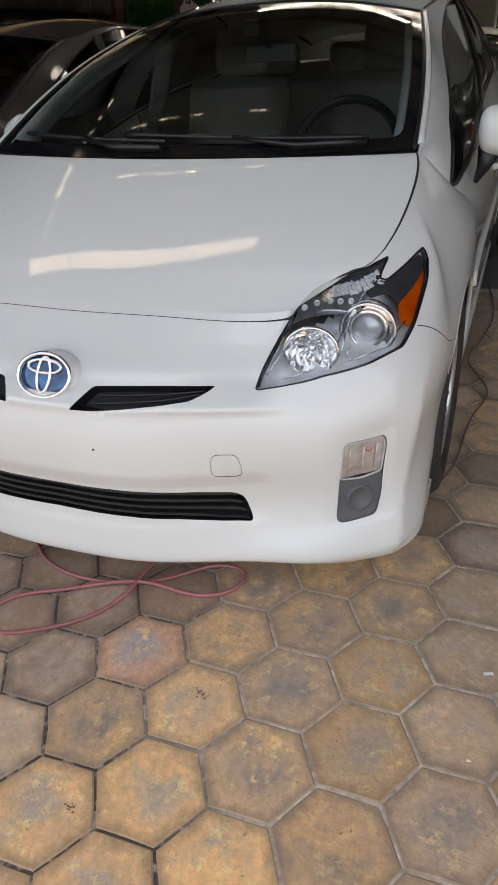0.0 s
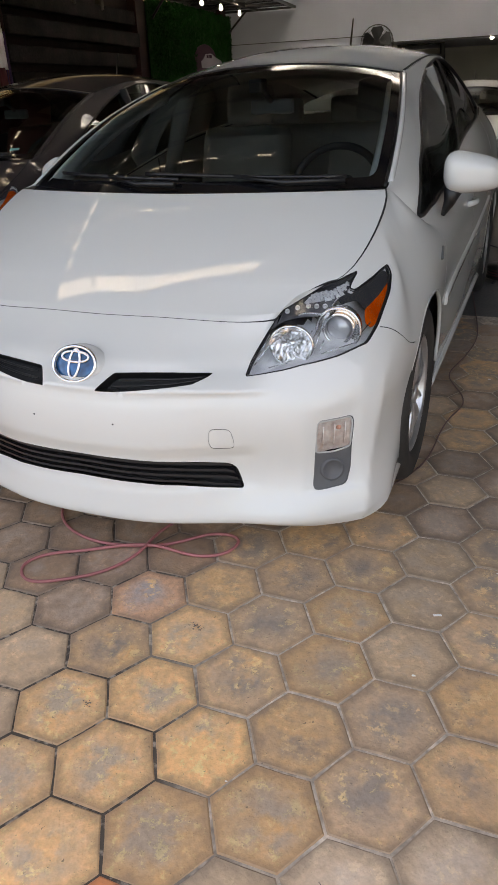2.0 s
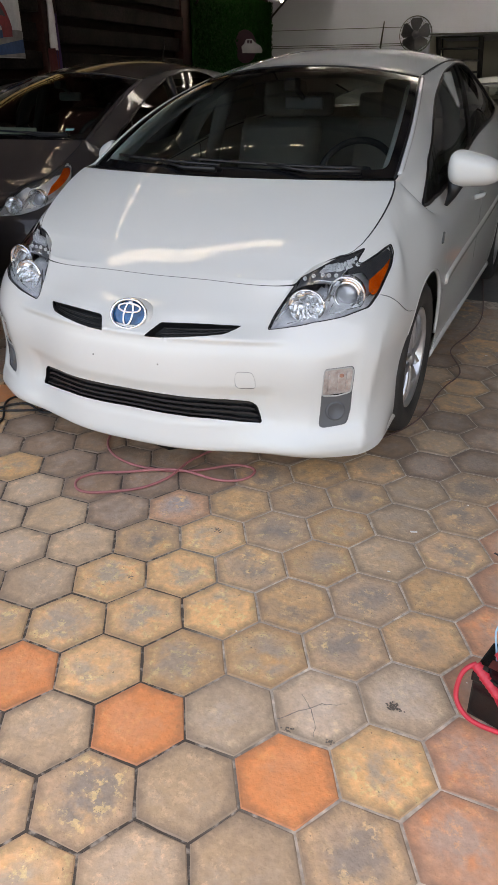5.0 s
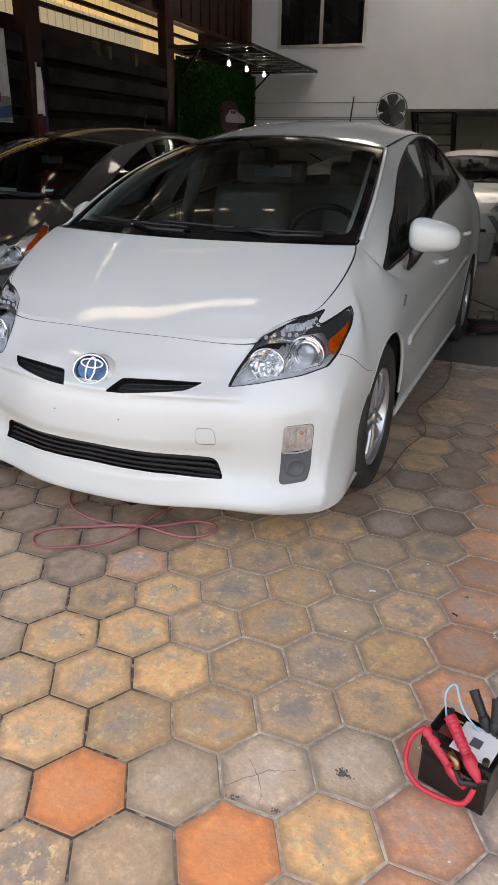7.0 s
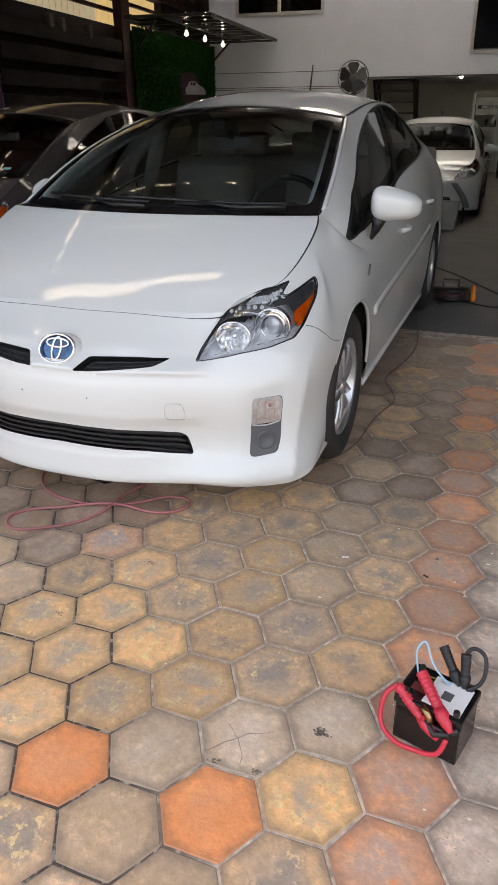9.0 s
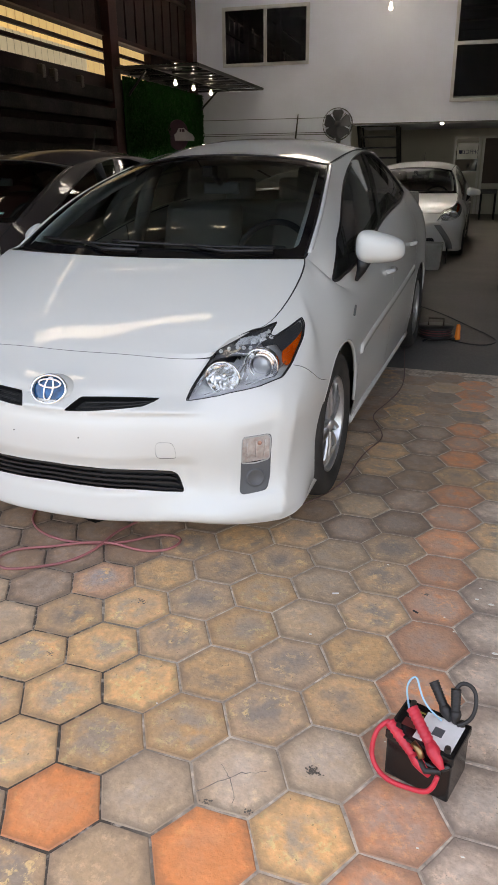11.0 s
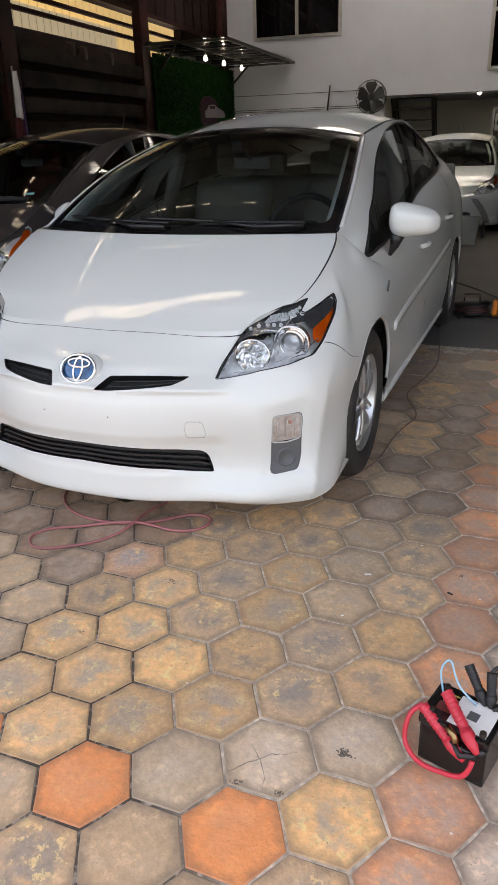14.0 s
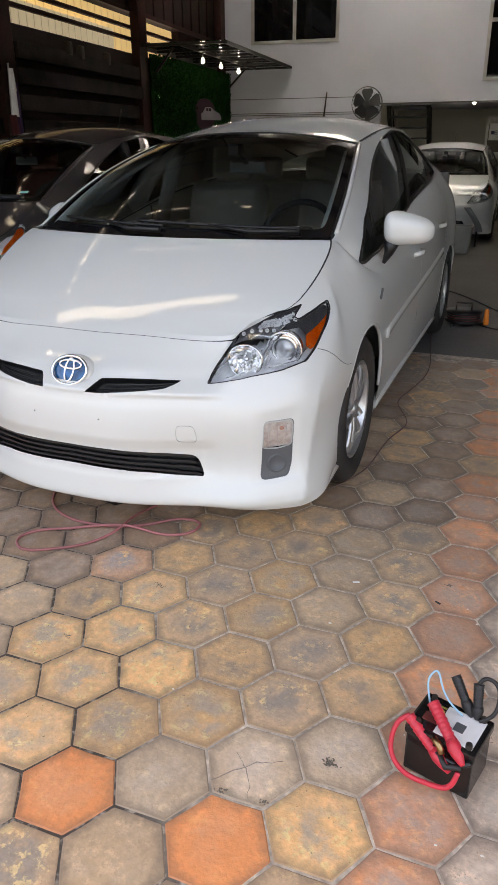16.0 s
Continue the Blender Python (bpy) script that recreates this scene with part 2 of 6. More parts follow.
class Wrap:
    """The lower body: sections from lip to shoulder, set along the plan from the nose round to the tail, mirrored."""

    def __init__(self, sections):
        half = np.array(sections, float)
        mir = half[::-1].copy()
        mir[:, :, 0] *= -1
        whole = np.concatenate([mir[:-1], half])
        mid = whole[:, 3]
        k = np.concatenate([[0], np.cumsum(np.linalg.norm(np.diff(mid, axis=0), axis=1))])
        self.u = k - k[len(half) - 1]
        self.half_u = self.u[len(half) - 1:]
        self.net = whole
        self.v = np.arange(half.shape[1])

    def __call__(self, u, v):
        u, v = np.broadcast_arrays(np.atleast_1d(np.asarray(u, float)), np.atleast_1d(np.asarray(v, float)))
        bu, bv = cubic_basis(self.u, u), cubic_basis(self.v, v)
        p = np.einsum("na,nb,abc->nc", bu, bv, self.net)
        # the shoulder follows one even sweep beside the bonnet
        top = np.einsum("na,ac->nc", bu, self.net[:, -1])
        k = len(self.half_u) - 1
        f = np.clip((np.abs(u) - self.half_u[2]) / (self.half_u[3] - self.half_u[2]), 0, 1)[:, None]
        a, b = self.net[k + 2, -1, :2], self.net[k + 3, -1, :2]
        chord = (a + (b - a) * f + np.array([-.010, .016]) * 4 * f * (1 - f)) * np.stack([np.where(np.asarray(u) < 0, -1, 1), np.ones(len(p))], 1)
        w = np.clip((np.asarray(v, float) - 4.9) / 1.1, 0, 1)
        pull = (chord - top[:, :2]) * ((f > 0) & (f < 1))
        au = np.abs(u)
        wing = np.interp(top[:, 1], [.458, .482, .52, .567, .605, .642, .68, .713, .75, .789, .83, .852, .872], [.655, .678, .697, .710, .717, .722, .7255, .727, .728, .7265, .722, .717, .711])
        pull[:, 0] += (wing - np.abs(top[:, 0])) * np.sign(u) * ((au >= self.half_u[3]) & (au <= self.half_u[6]))
        top[:, :2] += pull
        p[:, :2] += pull * (w * w * (3 - 2 * w))[:, None]
        d = top[:, 1] - .314
        near = np.clip((np.abs(u) - self.half_u[2]) / .03, 0, 1) * np.clip((self.half_u[6] - np.abs(u)) / .03, 0, 1)
        w = np.clip((np.asarray(v, float) - 4.7) / 1.3, 0, 1)
        p[:, 2] += (.722 + .560 * d - .0999 * d * d - top[:, 2]) * near * w * w * (3 - 2 * w)
        # the ledge under the nose slots, and the hollow above it
        side = np.clip((0.60 - np.abs(p[:, 0])) / 0.14, 0, 1) * (p[:, 1] < 1)
        side = side * side * (3 - 2 * side)
        ledge = 0.012 * np.exp(-((p[:, 2] - 0.572) / 0.012) ** 2) - 0.013 * np.exp(-((p[:, 2] - 0.612) / 0.020) ** 2)
        p[:, 1] -= ledge * side
        # the fold at the bumper's corner and the pocket of the fog lamps
        au, uu, vv = np.abs(u), np.broadcast_to(u, p[:, 0].shape), np.broadcast_to(v, p[:, 0].shape)
        fold = np.interp(vv, [0, 1.5, 2.5, 3.5, 4.0], [.832, .876, .912, .922, .95])
        fade = np.clip((vv + 1.0) / 1.6, 0, 1) * np.clip((4.1 - vv) / .9, 0, 1)
        off = .024 * np.exp(-np.sqrt((au - fold) ** 2 + 8e-5) / .06) * fade
        step = lambda q, w: np.clip(q / w + .5, 0, 1)
        off -= .007 * step(au - .695, .05) * step(.832 - au, .035) * step(vv - 1.52, .12) * step(3.22 - vv, .22)
        off -= .007 * step(.535 - au, .05) * step(vv - 1.78, .22) * step(2.62 - vv, .16)
        turn = np.clip(au / .8, 0, 1)
        out = np.stack([np.sign(uu) * .62 * turn, -np.sqrt(1 - (.62 * turn) ** 2), np.zeros(len(p))], 1)
        return p + out * off[:, None]


class Coons:
    """A patch between four curves: front and back run by a from -1 to 1, the right side by b from 0 to 1 (mirrored)."""

    def __init__(self, front, back, side, bulge=0.0, lift=(0, 0, 1), mirrored=True, other=None):
        self.f, self.r, self.s, self.bulge, self.lift, self.o = front, back, side, bulge, np.array(lift, float), other

    def __call__(self, a, b):
        a, b = np.atleast_1d(np.asarray(a, float)), np.atleast_1d(np.asarray(b, float))
        q = ((a + 1) / 2)[:, None]
        w = b[:, None]
        f, r, right = self.f(a), self.r(a), self.s(b)
        left = self.o(b) if self.o else right * np.array([-1, 1, 1])
        one = np.ones(1)
        f0, f1, r0, r1 = self.f(-one), self.f(one), self.r(-one), self.r(one)
        flat = (1 - q) * (1 - w) * f0 + q * (1 - w) * f1 + (1 - q) * w * r0 + q * w * r1
        out = (1 - w) * f + w * r + (1 - q) * left + q * right - flat
        return out + (self.bulge * (1 - a ** 2) * 4 * b * (1 - b))[:, None] * self.lift


def normals(surface, u, v, e=1e-3):
    du = surface(u + e, v) - surface(u - e, v)
    dv = surface(u, v + e) - surface(u, v - e)
    n = np.cross(du, dv)
    return n / np.maximum(np.linalg.norm(n, axis=1), 1e-9)[:, None]


def mirrored(points):
    """The right half of a line from the middle out, made whole."""
    pts = np.array(points, float)
    left = pts[::-1].copy()
    left[:, 0] *= -1
    whole = curve_through(np.concatenate([left[:-1], pts]))
    return lambda a: whole((np.atleast_1d(a) + 1) / 2)


def hatchback_surfaces():
    """The paint and glass surfaces of a hatchback; x to its left, y backwards from the nose, z up."""
    def sec(*pts):
        return pts
    sections = [
        sec((0, .034, .150), (0, .010, .178), (0, .020, .29), (0, .010, .45), (0, .045, .585), (0, .145, .654), (0, .245, .722)),
        sec((.25, .056, .150), (.25, .032, .178), (.25, .045, .29), (.25, .035, .45), (.25, .072, .585), (.25, .163, .655), (.25, .255, .722)),
        sec((.490, .124, .150), (.486, .106, .188), (.48, .137, .30), (.48, .115, .45), (.48, .145, .58), (.49, .232, .650), (.522, .314, .722)),
        sec((.680, .180, .150), (.676, .164, .198), (.675, .200, .31), (.68, .185, .46), (.675, .225, .60), (.665, .34, .722), (.655, .458, .7985)),
        sec((.800, .272, .153), (.793, .262, .21), (.775, .280, .32), (.780, .275, .47), (.785, .335, .63), (.765, .50, .768), (.713, .604, .8740)),
        sec((.848, .53, .182), (.851, .57, .24), (.855, .60, .36), (.862, .60, .48), (.866, .61, .60), (.815, .665, .780), (.724, .72, .931)),
        sec((.85, .93, .18), (.865, .93, .26), (.874, .93, .37), (.878, .93, .50), (.876, .93, .66), (.83, .93, .83), (.711, .872, 1.003)),
        sec((.845, 1.35, .18), (.852, 1.35, .24), (.864, 1.35, .36), (.870, 1.35, .52), (.870, 1.35, .70), (.848, 1.28, .80), (.800, 1.06, .878)),
        sec((.84, 2.2, .18), (.85, 2.2, .24), (.865, 2.2, .37), (.872, 2.2, .53), (.872, 2.2, .72), (.851, 2.2, .90), (.79, 2.1, 1.005)),
        sec((.84, 3.1, .18), (.85, 3.1, .24), (.865, 3.1, .37), (.872, 3.1, .53), (.872, 3.1, .74), (.845, 3.1, .965), (.775, 3.05, 1.11)),
        sec((.84, 3.63, .20), (.855, 3.63, .26), (.87, 3.63, .37), (.873, 3.63, .52), (.872, 3.63, .74), (.835, 3.63, .985), (.74, 3.58, 1.15)),
        sec((.76, 4.13, .24), (.785, 4.15, .29), (.805, 4.15, .40), (.815, 4.15, .53), (.81, 4.14, .74), (.77, 4.10, .98), (.66, 4.02, 1.165)),
        sec((.50, 4.36, .24), (.52, 4.39, .29), (.53, 4.41, .40), (.53, 4.41, .53), (.52, 4.39, .74), (.49, 4.34, .98), (.43, 4.24, 1.17)),
        sec((0, 4.40, .24), (0, 4.43, .29), (0, 4.45, .40), (0, 4.46, .53), (0, 4.44, .74), (0, 4.39, .98), (0, 4.29, 1.18)),
    ]
    lower = Wrap(sections)
    hu = lower.half_u
    us = np.linspace(hu[2], hu[6], 200)
    ys = lower(us, np.full(200, 6.0))[:, 1]

    def hood_side(b):
        """The edge of the bonnet, at even steps of length."""
        p = lower(np.interp(ys[0] + (ys[-1] - ys[0]) * np.atleast_1d(b), ys, us), np.full(np.size(b), 6.0))
        d = p[:, 1] - .314
        return p, .722 + .560 * d - .0999 * d * d

    def smooth_side(b):
        p, z = hood_side(b)
        p[:, 2] = z
        return p
    inner_hood = Coons(lambda a: lower(hu[2] * a, np.full(np.size(a), 6.0)),
                 mirrored([(0, .735, 1.004), (.37, .762, 1.006), (.56, .81, 1.005), (.711, .872, 1.003)]), smooth_side, .003)

    def hood(a, b):
        """The bonnet: an even sweep whose very edge follows the wings."""
        a, b = np.atleast_1d(np.asarray(a, float)), np.atleast_1d(np.asarray(b, float))
        p, (s, z) = inner_hood(a, b), hood_side(b)
        p[:, 2] += (s[:, 2] - z) * np.abs(a) ** 8
        return p
    glass_side = curve_through([(.705, .94, 1.005), (.675, 1.24, 1.145), (.625, 1.55, 1.262), (.565, 1.87, 1.352)])
    glass = Coons(mirrored([(0, .80, .995), (.4, .83, .998), (.705, .94, 1.005)]),
                  mirrored([(0, 1.755, 1.408), (.3, 1.785, 1.395), (.565, 1.87, 1.352)]), glass_side, .018, (0, -.5, .8))
    rail = curve_through([(.565, 1.87, 1.352), (.585, 2.4, 1.425), (.58, 3.0, 1.425), (.53, 3.6, 1.36), (.47, 4.05, 1.26)])
    roof = Coons(lambda a: glass(a, np.ones(np.size(a))),
                 mirrored([(0, 4.08, 1.315), (.3, 4.07, 1.30), (.47, 4.05, 1.26)]), rail, .02)
    top_line = curve_through([(.705, .94, 1.005), (.675, 1.24, 1.145), (.625, 1.55, 1.262), (.565, 1.87, 1.352), (.585, 2.4, 1.425),
                              (.58, 3.0, 1.425), (.53, 3.6, 1.36), (.47, 4.05, 1.26)])
    belt = lambda a: lower(hu[6] + (hu[11] - hu[6]) * (np.atleast_1d(a) + 1) / 2, np.full(np.size(a), 6.0))
    upper = lambda a: top_line((np.atleast_1d(a) + 1) / 2)
    front_end = lambda b: belt(-np.ones(np.size(b))) * (1 - b)[:, None] + upper(-np.ones(np.size(b))) * b[:, None]
    rear_end = lambda b: belt(np.ones(np.size(b))) * (1 - b)[:, None] + upper(np.ones(np.size(b))) * b[:, None]
    side = Coons(belt, upper, rear_end, .028, (1, 0, .2), other=front_end)
    return dict(lower=lower, hood=hood, glass=glass, roof=roof, side=side, hu=hu, rear_end=rear_end)


# end of the body surfaces ----------------------------------------------------
# ---- cars ----
CHROME = material("chrome", (0.90, 0.90, 0.91), 0.06, 1.0)
REFLECTOR = material("lamp_reflector", (0.97, 0.97, 0.97), 0.07, 0.9)
TRAY = material("bright_lamp_tray", (0.97, 0.97, 0.96), 0.2, 0.1, 0.6, 45, 0.1, 0.006, (0.80, 0.80, 0.80), 55)
PALE_REFLECTOR = material("pale_reflector", (0.92, 0.86, 0.83), 0.25, 0.2, 0.3, 60, 0.2, 0, (0.66, 0.50, 0.45), 45)
FAINT = material("faint_joint", (0.48, 0.48, 0.47), 0.6)
SMOKED = material("lamp_bezel_dark", (0.065, 0.066, 0.070), 0.3, 0.1)
SATIN = material("satin_silver_bezel", (0.97, 0.97, 0.97), 0.25, 0.12, 0.6, 60, 0.12, 0.003, (0.72, 0.72, 0.74), 26)
SMOKE_GREY = material("smoked_grey_panel", (0.36, 0.36, 0.37), 0.25, 0.3, 0.5, 60, 0.2, 0.002, (0.10, 0.10, 0.11), 30)
LENS = glass_material("lamp_lens", (0.97, 0.97, 0.96))
AMBER = material("amber_reflector", (0.90, 0.13, 0.006), 0.25, 0, 0.8, 140, 0.35, 0.002, (0.62, 0.045, 0.004), 22)
PROJECTOR = material("projector_glass", (0.62, 0.62, 0.63), 0.08, 0.3, 1.0)
RUBBER = material("tyre_rubber", (0.020, 0.019, 0.018), 0.7, 0, 0, 120, 0.3, 0.001, (0.048, 0.042, 0.037), 7)
ALLOY = material("alloy_rim", (0.66, 0.66, 0.67), 0.28, 0.75, 0, 60, 0.1)
BRAKE = material("brake_iron", (0.10, 0.085, 0.075), 0.55, 0.8, 0, 60, 0.3)
TRIM_GREY = material("grey_interior_cloth", (0.43, 0.42, 0.385), 0.85, 0, 0, 400, 0.12, 0.0005)
DASH = material("dark_dashboard", (0.03, 0.031, 0.033), 0.6, 0, 0, 300, 0.15)
RED_CLOTH = material("dark_red_cloth", (0.10, 0.018, 0.02), .85, 0, 0, 300, .1)
LINER = material("pale_headliner", (0.60, 0.60, 0.57), 0.9, 0, 0, 300, 0.08)
PILLAR_TRIM = material("pale_pillar_trim", (0.80, 0.84, 0.80), 0.6, 0, 0, 200, 0.05)
BADGE_BLUE = material("badge_blue", (0.004, 0.115, 0.30), 0.15, 0.3, 0.8, 30, 0.5, 0, (0.004, 0.018, 0.045), 22)
FOG_BLACK = material("fog_bezel_grey", (0.125, 0.128, 0.134), 0.5, 0, 0, 500, 0.15)
GRILLE = material("grille_plastic", (0.022, 0.022, 0.024), 0.32)
GROOVE = material("panel_gap", (0.02, 0.02, 0.02), 0.8)
MIRROR_BACK = material("grey_mirror_back", (0.14, 0.15, 0.145), .5)
FOG_RIM = material("pale_lens_rim", (0.50, 0.50, 0.49), .4)
CLEAR_AMBER = material("pale_indicator_bulb", (0.80, 0.42, 0.32), 0.2, 0.2, 0.5)


def spot(surface, u, v, deep=0.0):
    """A place on a surface and its outward normal."""
    p, n = surface([u], [v])[0], normals(surface, np.array([u]), np.array([v]))[0]
    return Vector(p - n * deep), Vector(n)


def facing(p, d, roll_to=(0, 0, 1)):
    """Axes at p whose x axis looks along d."""
    d = Vector(d).normalized()
    y = Vector(roll_to).cross(d).normalized()
    z = d.cross(y)
    return Matrix(((d.x, y.x, z.x, p[0]), (d.y, y.y, z.y, p[1]), (d.z, y.z, z.z, p[2]), (0, 0, 0, 1)))


def flip(points):
    return [(-u, v) for u, v in points][::-1]


def side_uv(surface, lo, hi, y, z):
    """Where the side surface passes through the heights z at the lengths y."""
    u, v = np.interp(y, [lo[0], hi[0]], [lo[1], hi[1]]), np.clip((np.asarray(z) - .2) * 8, 0, 6)
    for _ in range(14):
        p = surface(u, v)
        e = 1e-3
        du, dv = (surface(u + e, v) - p) / e, (surface(u, v + e) - p) / e
        ry, rz = y - p[:, 1], z - p[:, 2]
        det = du[:, 1] * dv[:, 2] - dv[:, 1] * du[:, 2]
        det = np.where(np.abs(det) < 1e-4, 1e-4, det)
        u = u + np.clip((ry * dv[:, 2] - rz * dv[:, 1]) / det, -.1, .1)
        v = v + np.clip((rz * du[:, 1] - ry * du[:, 2]) / det, -1, 1)
    return u, v


def rim_wall(name, surface, outline, depth, mat, parent, outward=1.0):
    """The wall round an opening, from the surface inwards."""
    o = np.array(outline)
    p = surface(o[:, 0], o[:, 1])
    n = normals(surface, o[:, 0], o[:, 1]) * outward
    k = len(o)
    verts = np.concatenate([p, p - n * depth])
    faces = [(i, (i + 1) % k, k + (i + 1) % k, k + i) for i in range(k)]
    return under(obj_from(name, verts, faces, mat, True), parent)


def edge_bead(name, surface, outline, radius, mat, parent, deep=0.0, closed=True):
    o = np.array(outline)
    p = surface(o[:, 0], o[:, 1]) - normals(surface, o[:, 0], o[:, 1]) * deep
    return bar(name, [tuple(q) for q in p], radius, mat, parent, 6, closed)


def wheel(parent, at, outer, dirt=0.0):
    """A five-spoke alloy wheel; outer is +1 where its face looks along +x."""
    hub = new("wheel")
    hub.parent = parent
    hub.matrix_local = Matrix.Translation(at) @ (Matrix.Identity(4) if outer > 0 else Matrix.Rotation(math.pi, 4, "Z"))
    tyre_line = [(.200, .055), (.208, .082), (.235, .096), (.268, .099), (.292, .093), (.306, .080), (.3135, .060), (.3155, .03), (.316, 0),
                 (.3155, -.03), (.3135, -.06), (.306, -.08), (.292, -.093), (.268, -.099), (.235, -.096), (.205, -.08)]
    part("tyre", lathe(bmesh.new(), tyre_line, 56), RUBBER, hub, "worn black rubber tyre", True)
    rim = part("rim", lathe(bmesh.new(), [(.196, -.08), (.203, .05), (.210, .072), (.208, .083), (.200, .086), (.192, .078), (.186, .05), (.178, .02), (.172, -.07)], 56),
               ALLOY, hub, "silver alloy wheel rim", True)
    bm = bmesh.new()
    for i in range(5):
        turn = Matrix.Rotation(2 * math.pi * i / 5 + .3, 4, "X")
        for s in (-1, 1):
            ring = []
            for r, w, d, x in ((.035, .024, .022, .070), (.09, .019, .02, .076), (.15, .017, .018, .074), (.192, .022, .018, .060)):
                c = s * (.018 + .10 * r)
                ring.append([bm.verts.new(turn @ Vector(q)) for q in ((x, c - w / 2, r), (x + .006, c, r), (x, c + w / 2, r), (x - d, c + w / 2 + .003, r), (x - d, c - w / 2 - .003, r))])
            for a, b in zip(ring, ring[1:]):
                for k in range(5):
                    bm.faces.new((a[k], a[(k + 1) % 5], b[(k + 1) % 5], b[k]))
    bmesh.ops.recalc_face_normals(bm, faces=bm.faces)
    part("spokes", bm, ALLOY, rim, "", True)
    part("hub_cap", lathe(bmesh.new(), [(.0001, .084), (.02, .083), (.030, .078), (.034, .068), (.045, .060), (.052, .045)], 24), ALLOY, rim, "round silver hub cap", True)
    part("brake_disc", lathe(bmesh.new(), [(.0001, .01), (.07, .012), (.075, -.005), (.135, -.005), (.135, -.028), (.06, -.028)], 32), BRAKE, hub, "rusty iron brake disc", True)
    return hub


def seat(parent, x, y, cloth):
    s = new("seat")
    s.parent = parent
    bm = bmesh.new()
    box(bm, (x - .25, y - .28, .42), (x + .25, y + .26, .60), .06)
    part("cushion", bm, cloth, s, "", True)
    bm = box(bmesh.new(), (x - .25, -.08, 0), (x + .25, .08, .62), .07)
    bmesh.ops.transform(bm, matrix=pose(0, y + .27, .55, -18), verts=bm.verts)
    part("backrest", bm, cloth, s, "", True)
    bm = box(bmesh.new(), (x - .13, -.05, 0), (x + .13, .05, .20), .045)
    bmesh.ops.transform(bm, matrix=pose(0, y + .47, 1.15, -12), verts=bm.verts)
    part("headrest", bm, cloth, s, "", True)


LAMP = [(.499, 4.22), (.584, 4.28), (.661, 4.29), (.757, 4.20), (.836, 4.20), (.864, 4.40), (.886, 4.67), (.912, 4.88), (.937, 5.17), (.925, 5.33), (.88, 5.33), (.831, 5.30),
        (.777, 5.29), (.757, 5.45), (.762, 5.60), (.780, 5.74), (.735, 5.93), (.690, 6.03), (.647, 6.03), (.567, 6.03), (.510, 6.03), (.505, 5.60), (.502, 5.11)]
OLD_LAMP = [(.490, 4.33), (.556, 4.28), (.626, 4.22), (.70, 4.16), (.78, 4.16), (.85, 4.32), (.91, 4.72), (.975, 5.32), (.99, 5.62), (.95, 5.78), (.86, 5.92), (.75, 5.95), (.66, 5.93), (.58, 5.74), (.53, 5.30)]
FOG = [(.714, 3.12), (.818, 3.08), (.827, 2.95), (.822, 2.0), (.806, 1.60), (.718, 1.58), (.704, 1.70), (.706, 2.33)]
SLOT = [(.083, 3.84), (.123, 4.24), (.211, 4.28), (.298, 4.31), (.405, 4.33), (.389, 4.19), (.358, 4.04), (.296, 3.97), (.21, 3.90), (.141, 3.85)]
INTAKE = [(0, 2.48), (.167, 2.47), (.283, 2.44), (.371, 2.40), (.455, 2.33), (.477, 2.23), (.497, 1.74), (.422, 1.79), (.309, 1.91), (.193, 1.97), (0, 2.00)]
GLASSES = [(-.768, .012), (-.737, .22), (-.673, .503), (-.496, .67), (-.278, .804), (-.134, .905), (.021, .962), (.16, .945), (.27, .86), (.40, .63),
           (.50, .36), (.55, .14), (.53, .08), (.35, .045), (.05, .03), (-.3, .03), (-.44, .05), (-.52, .11), (-.65, .12)]


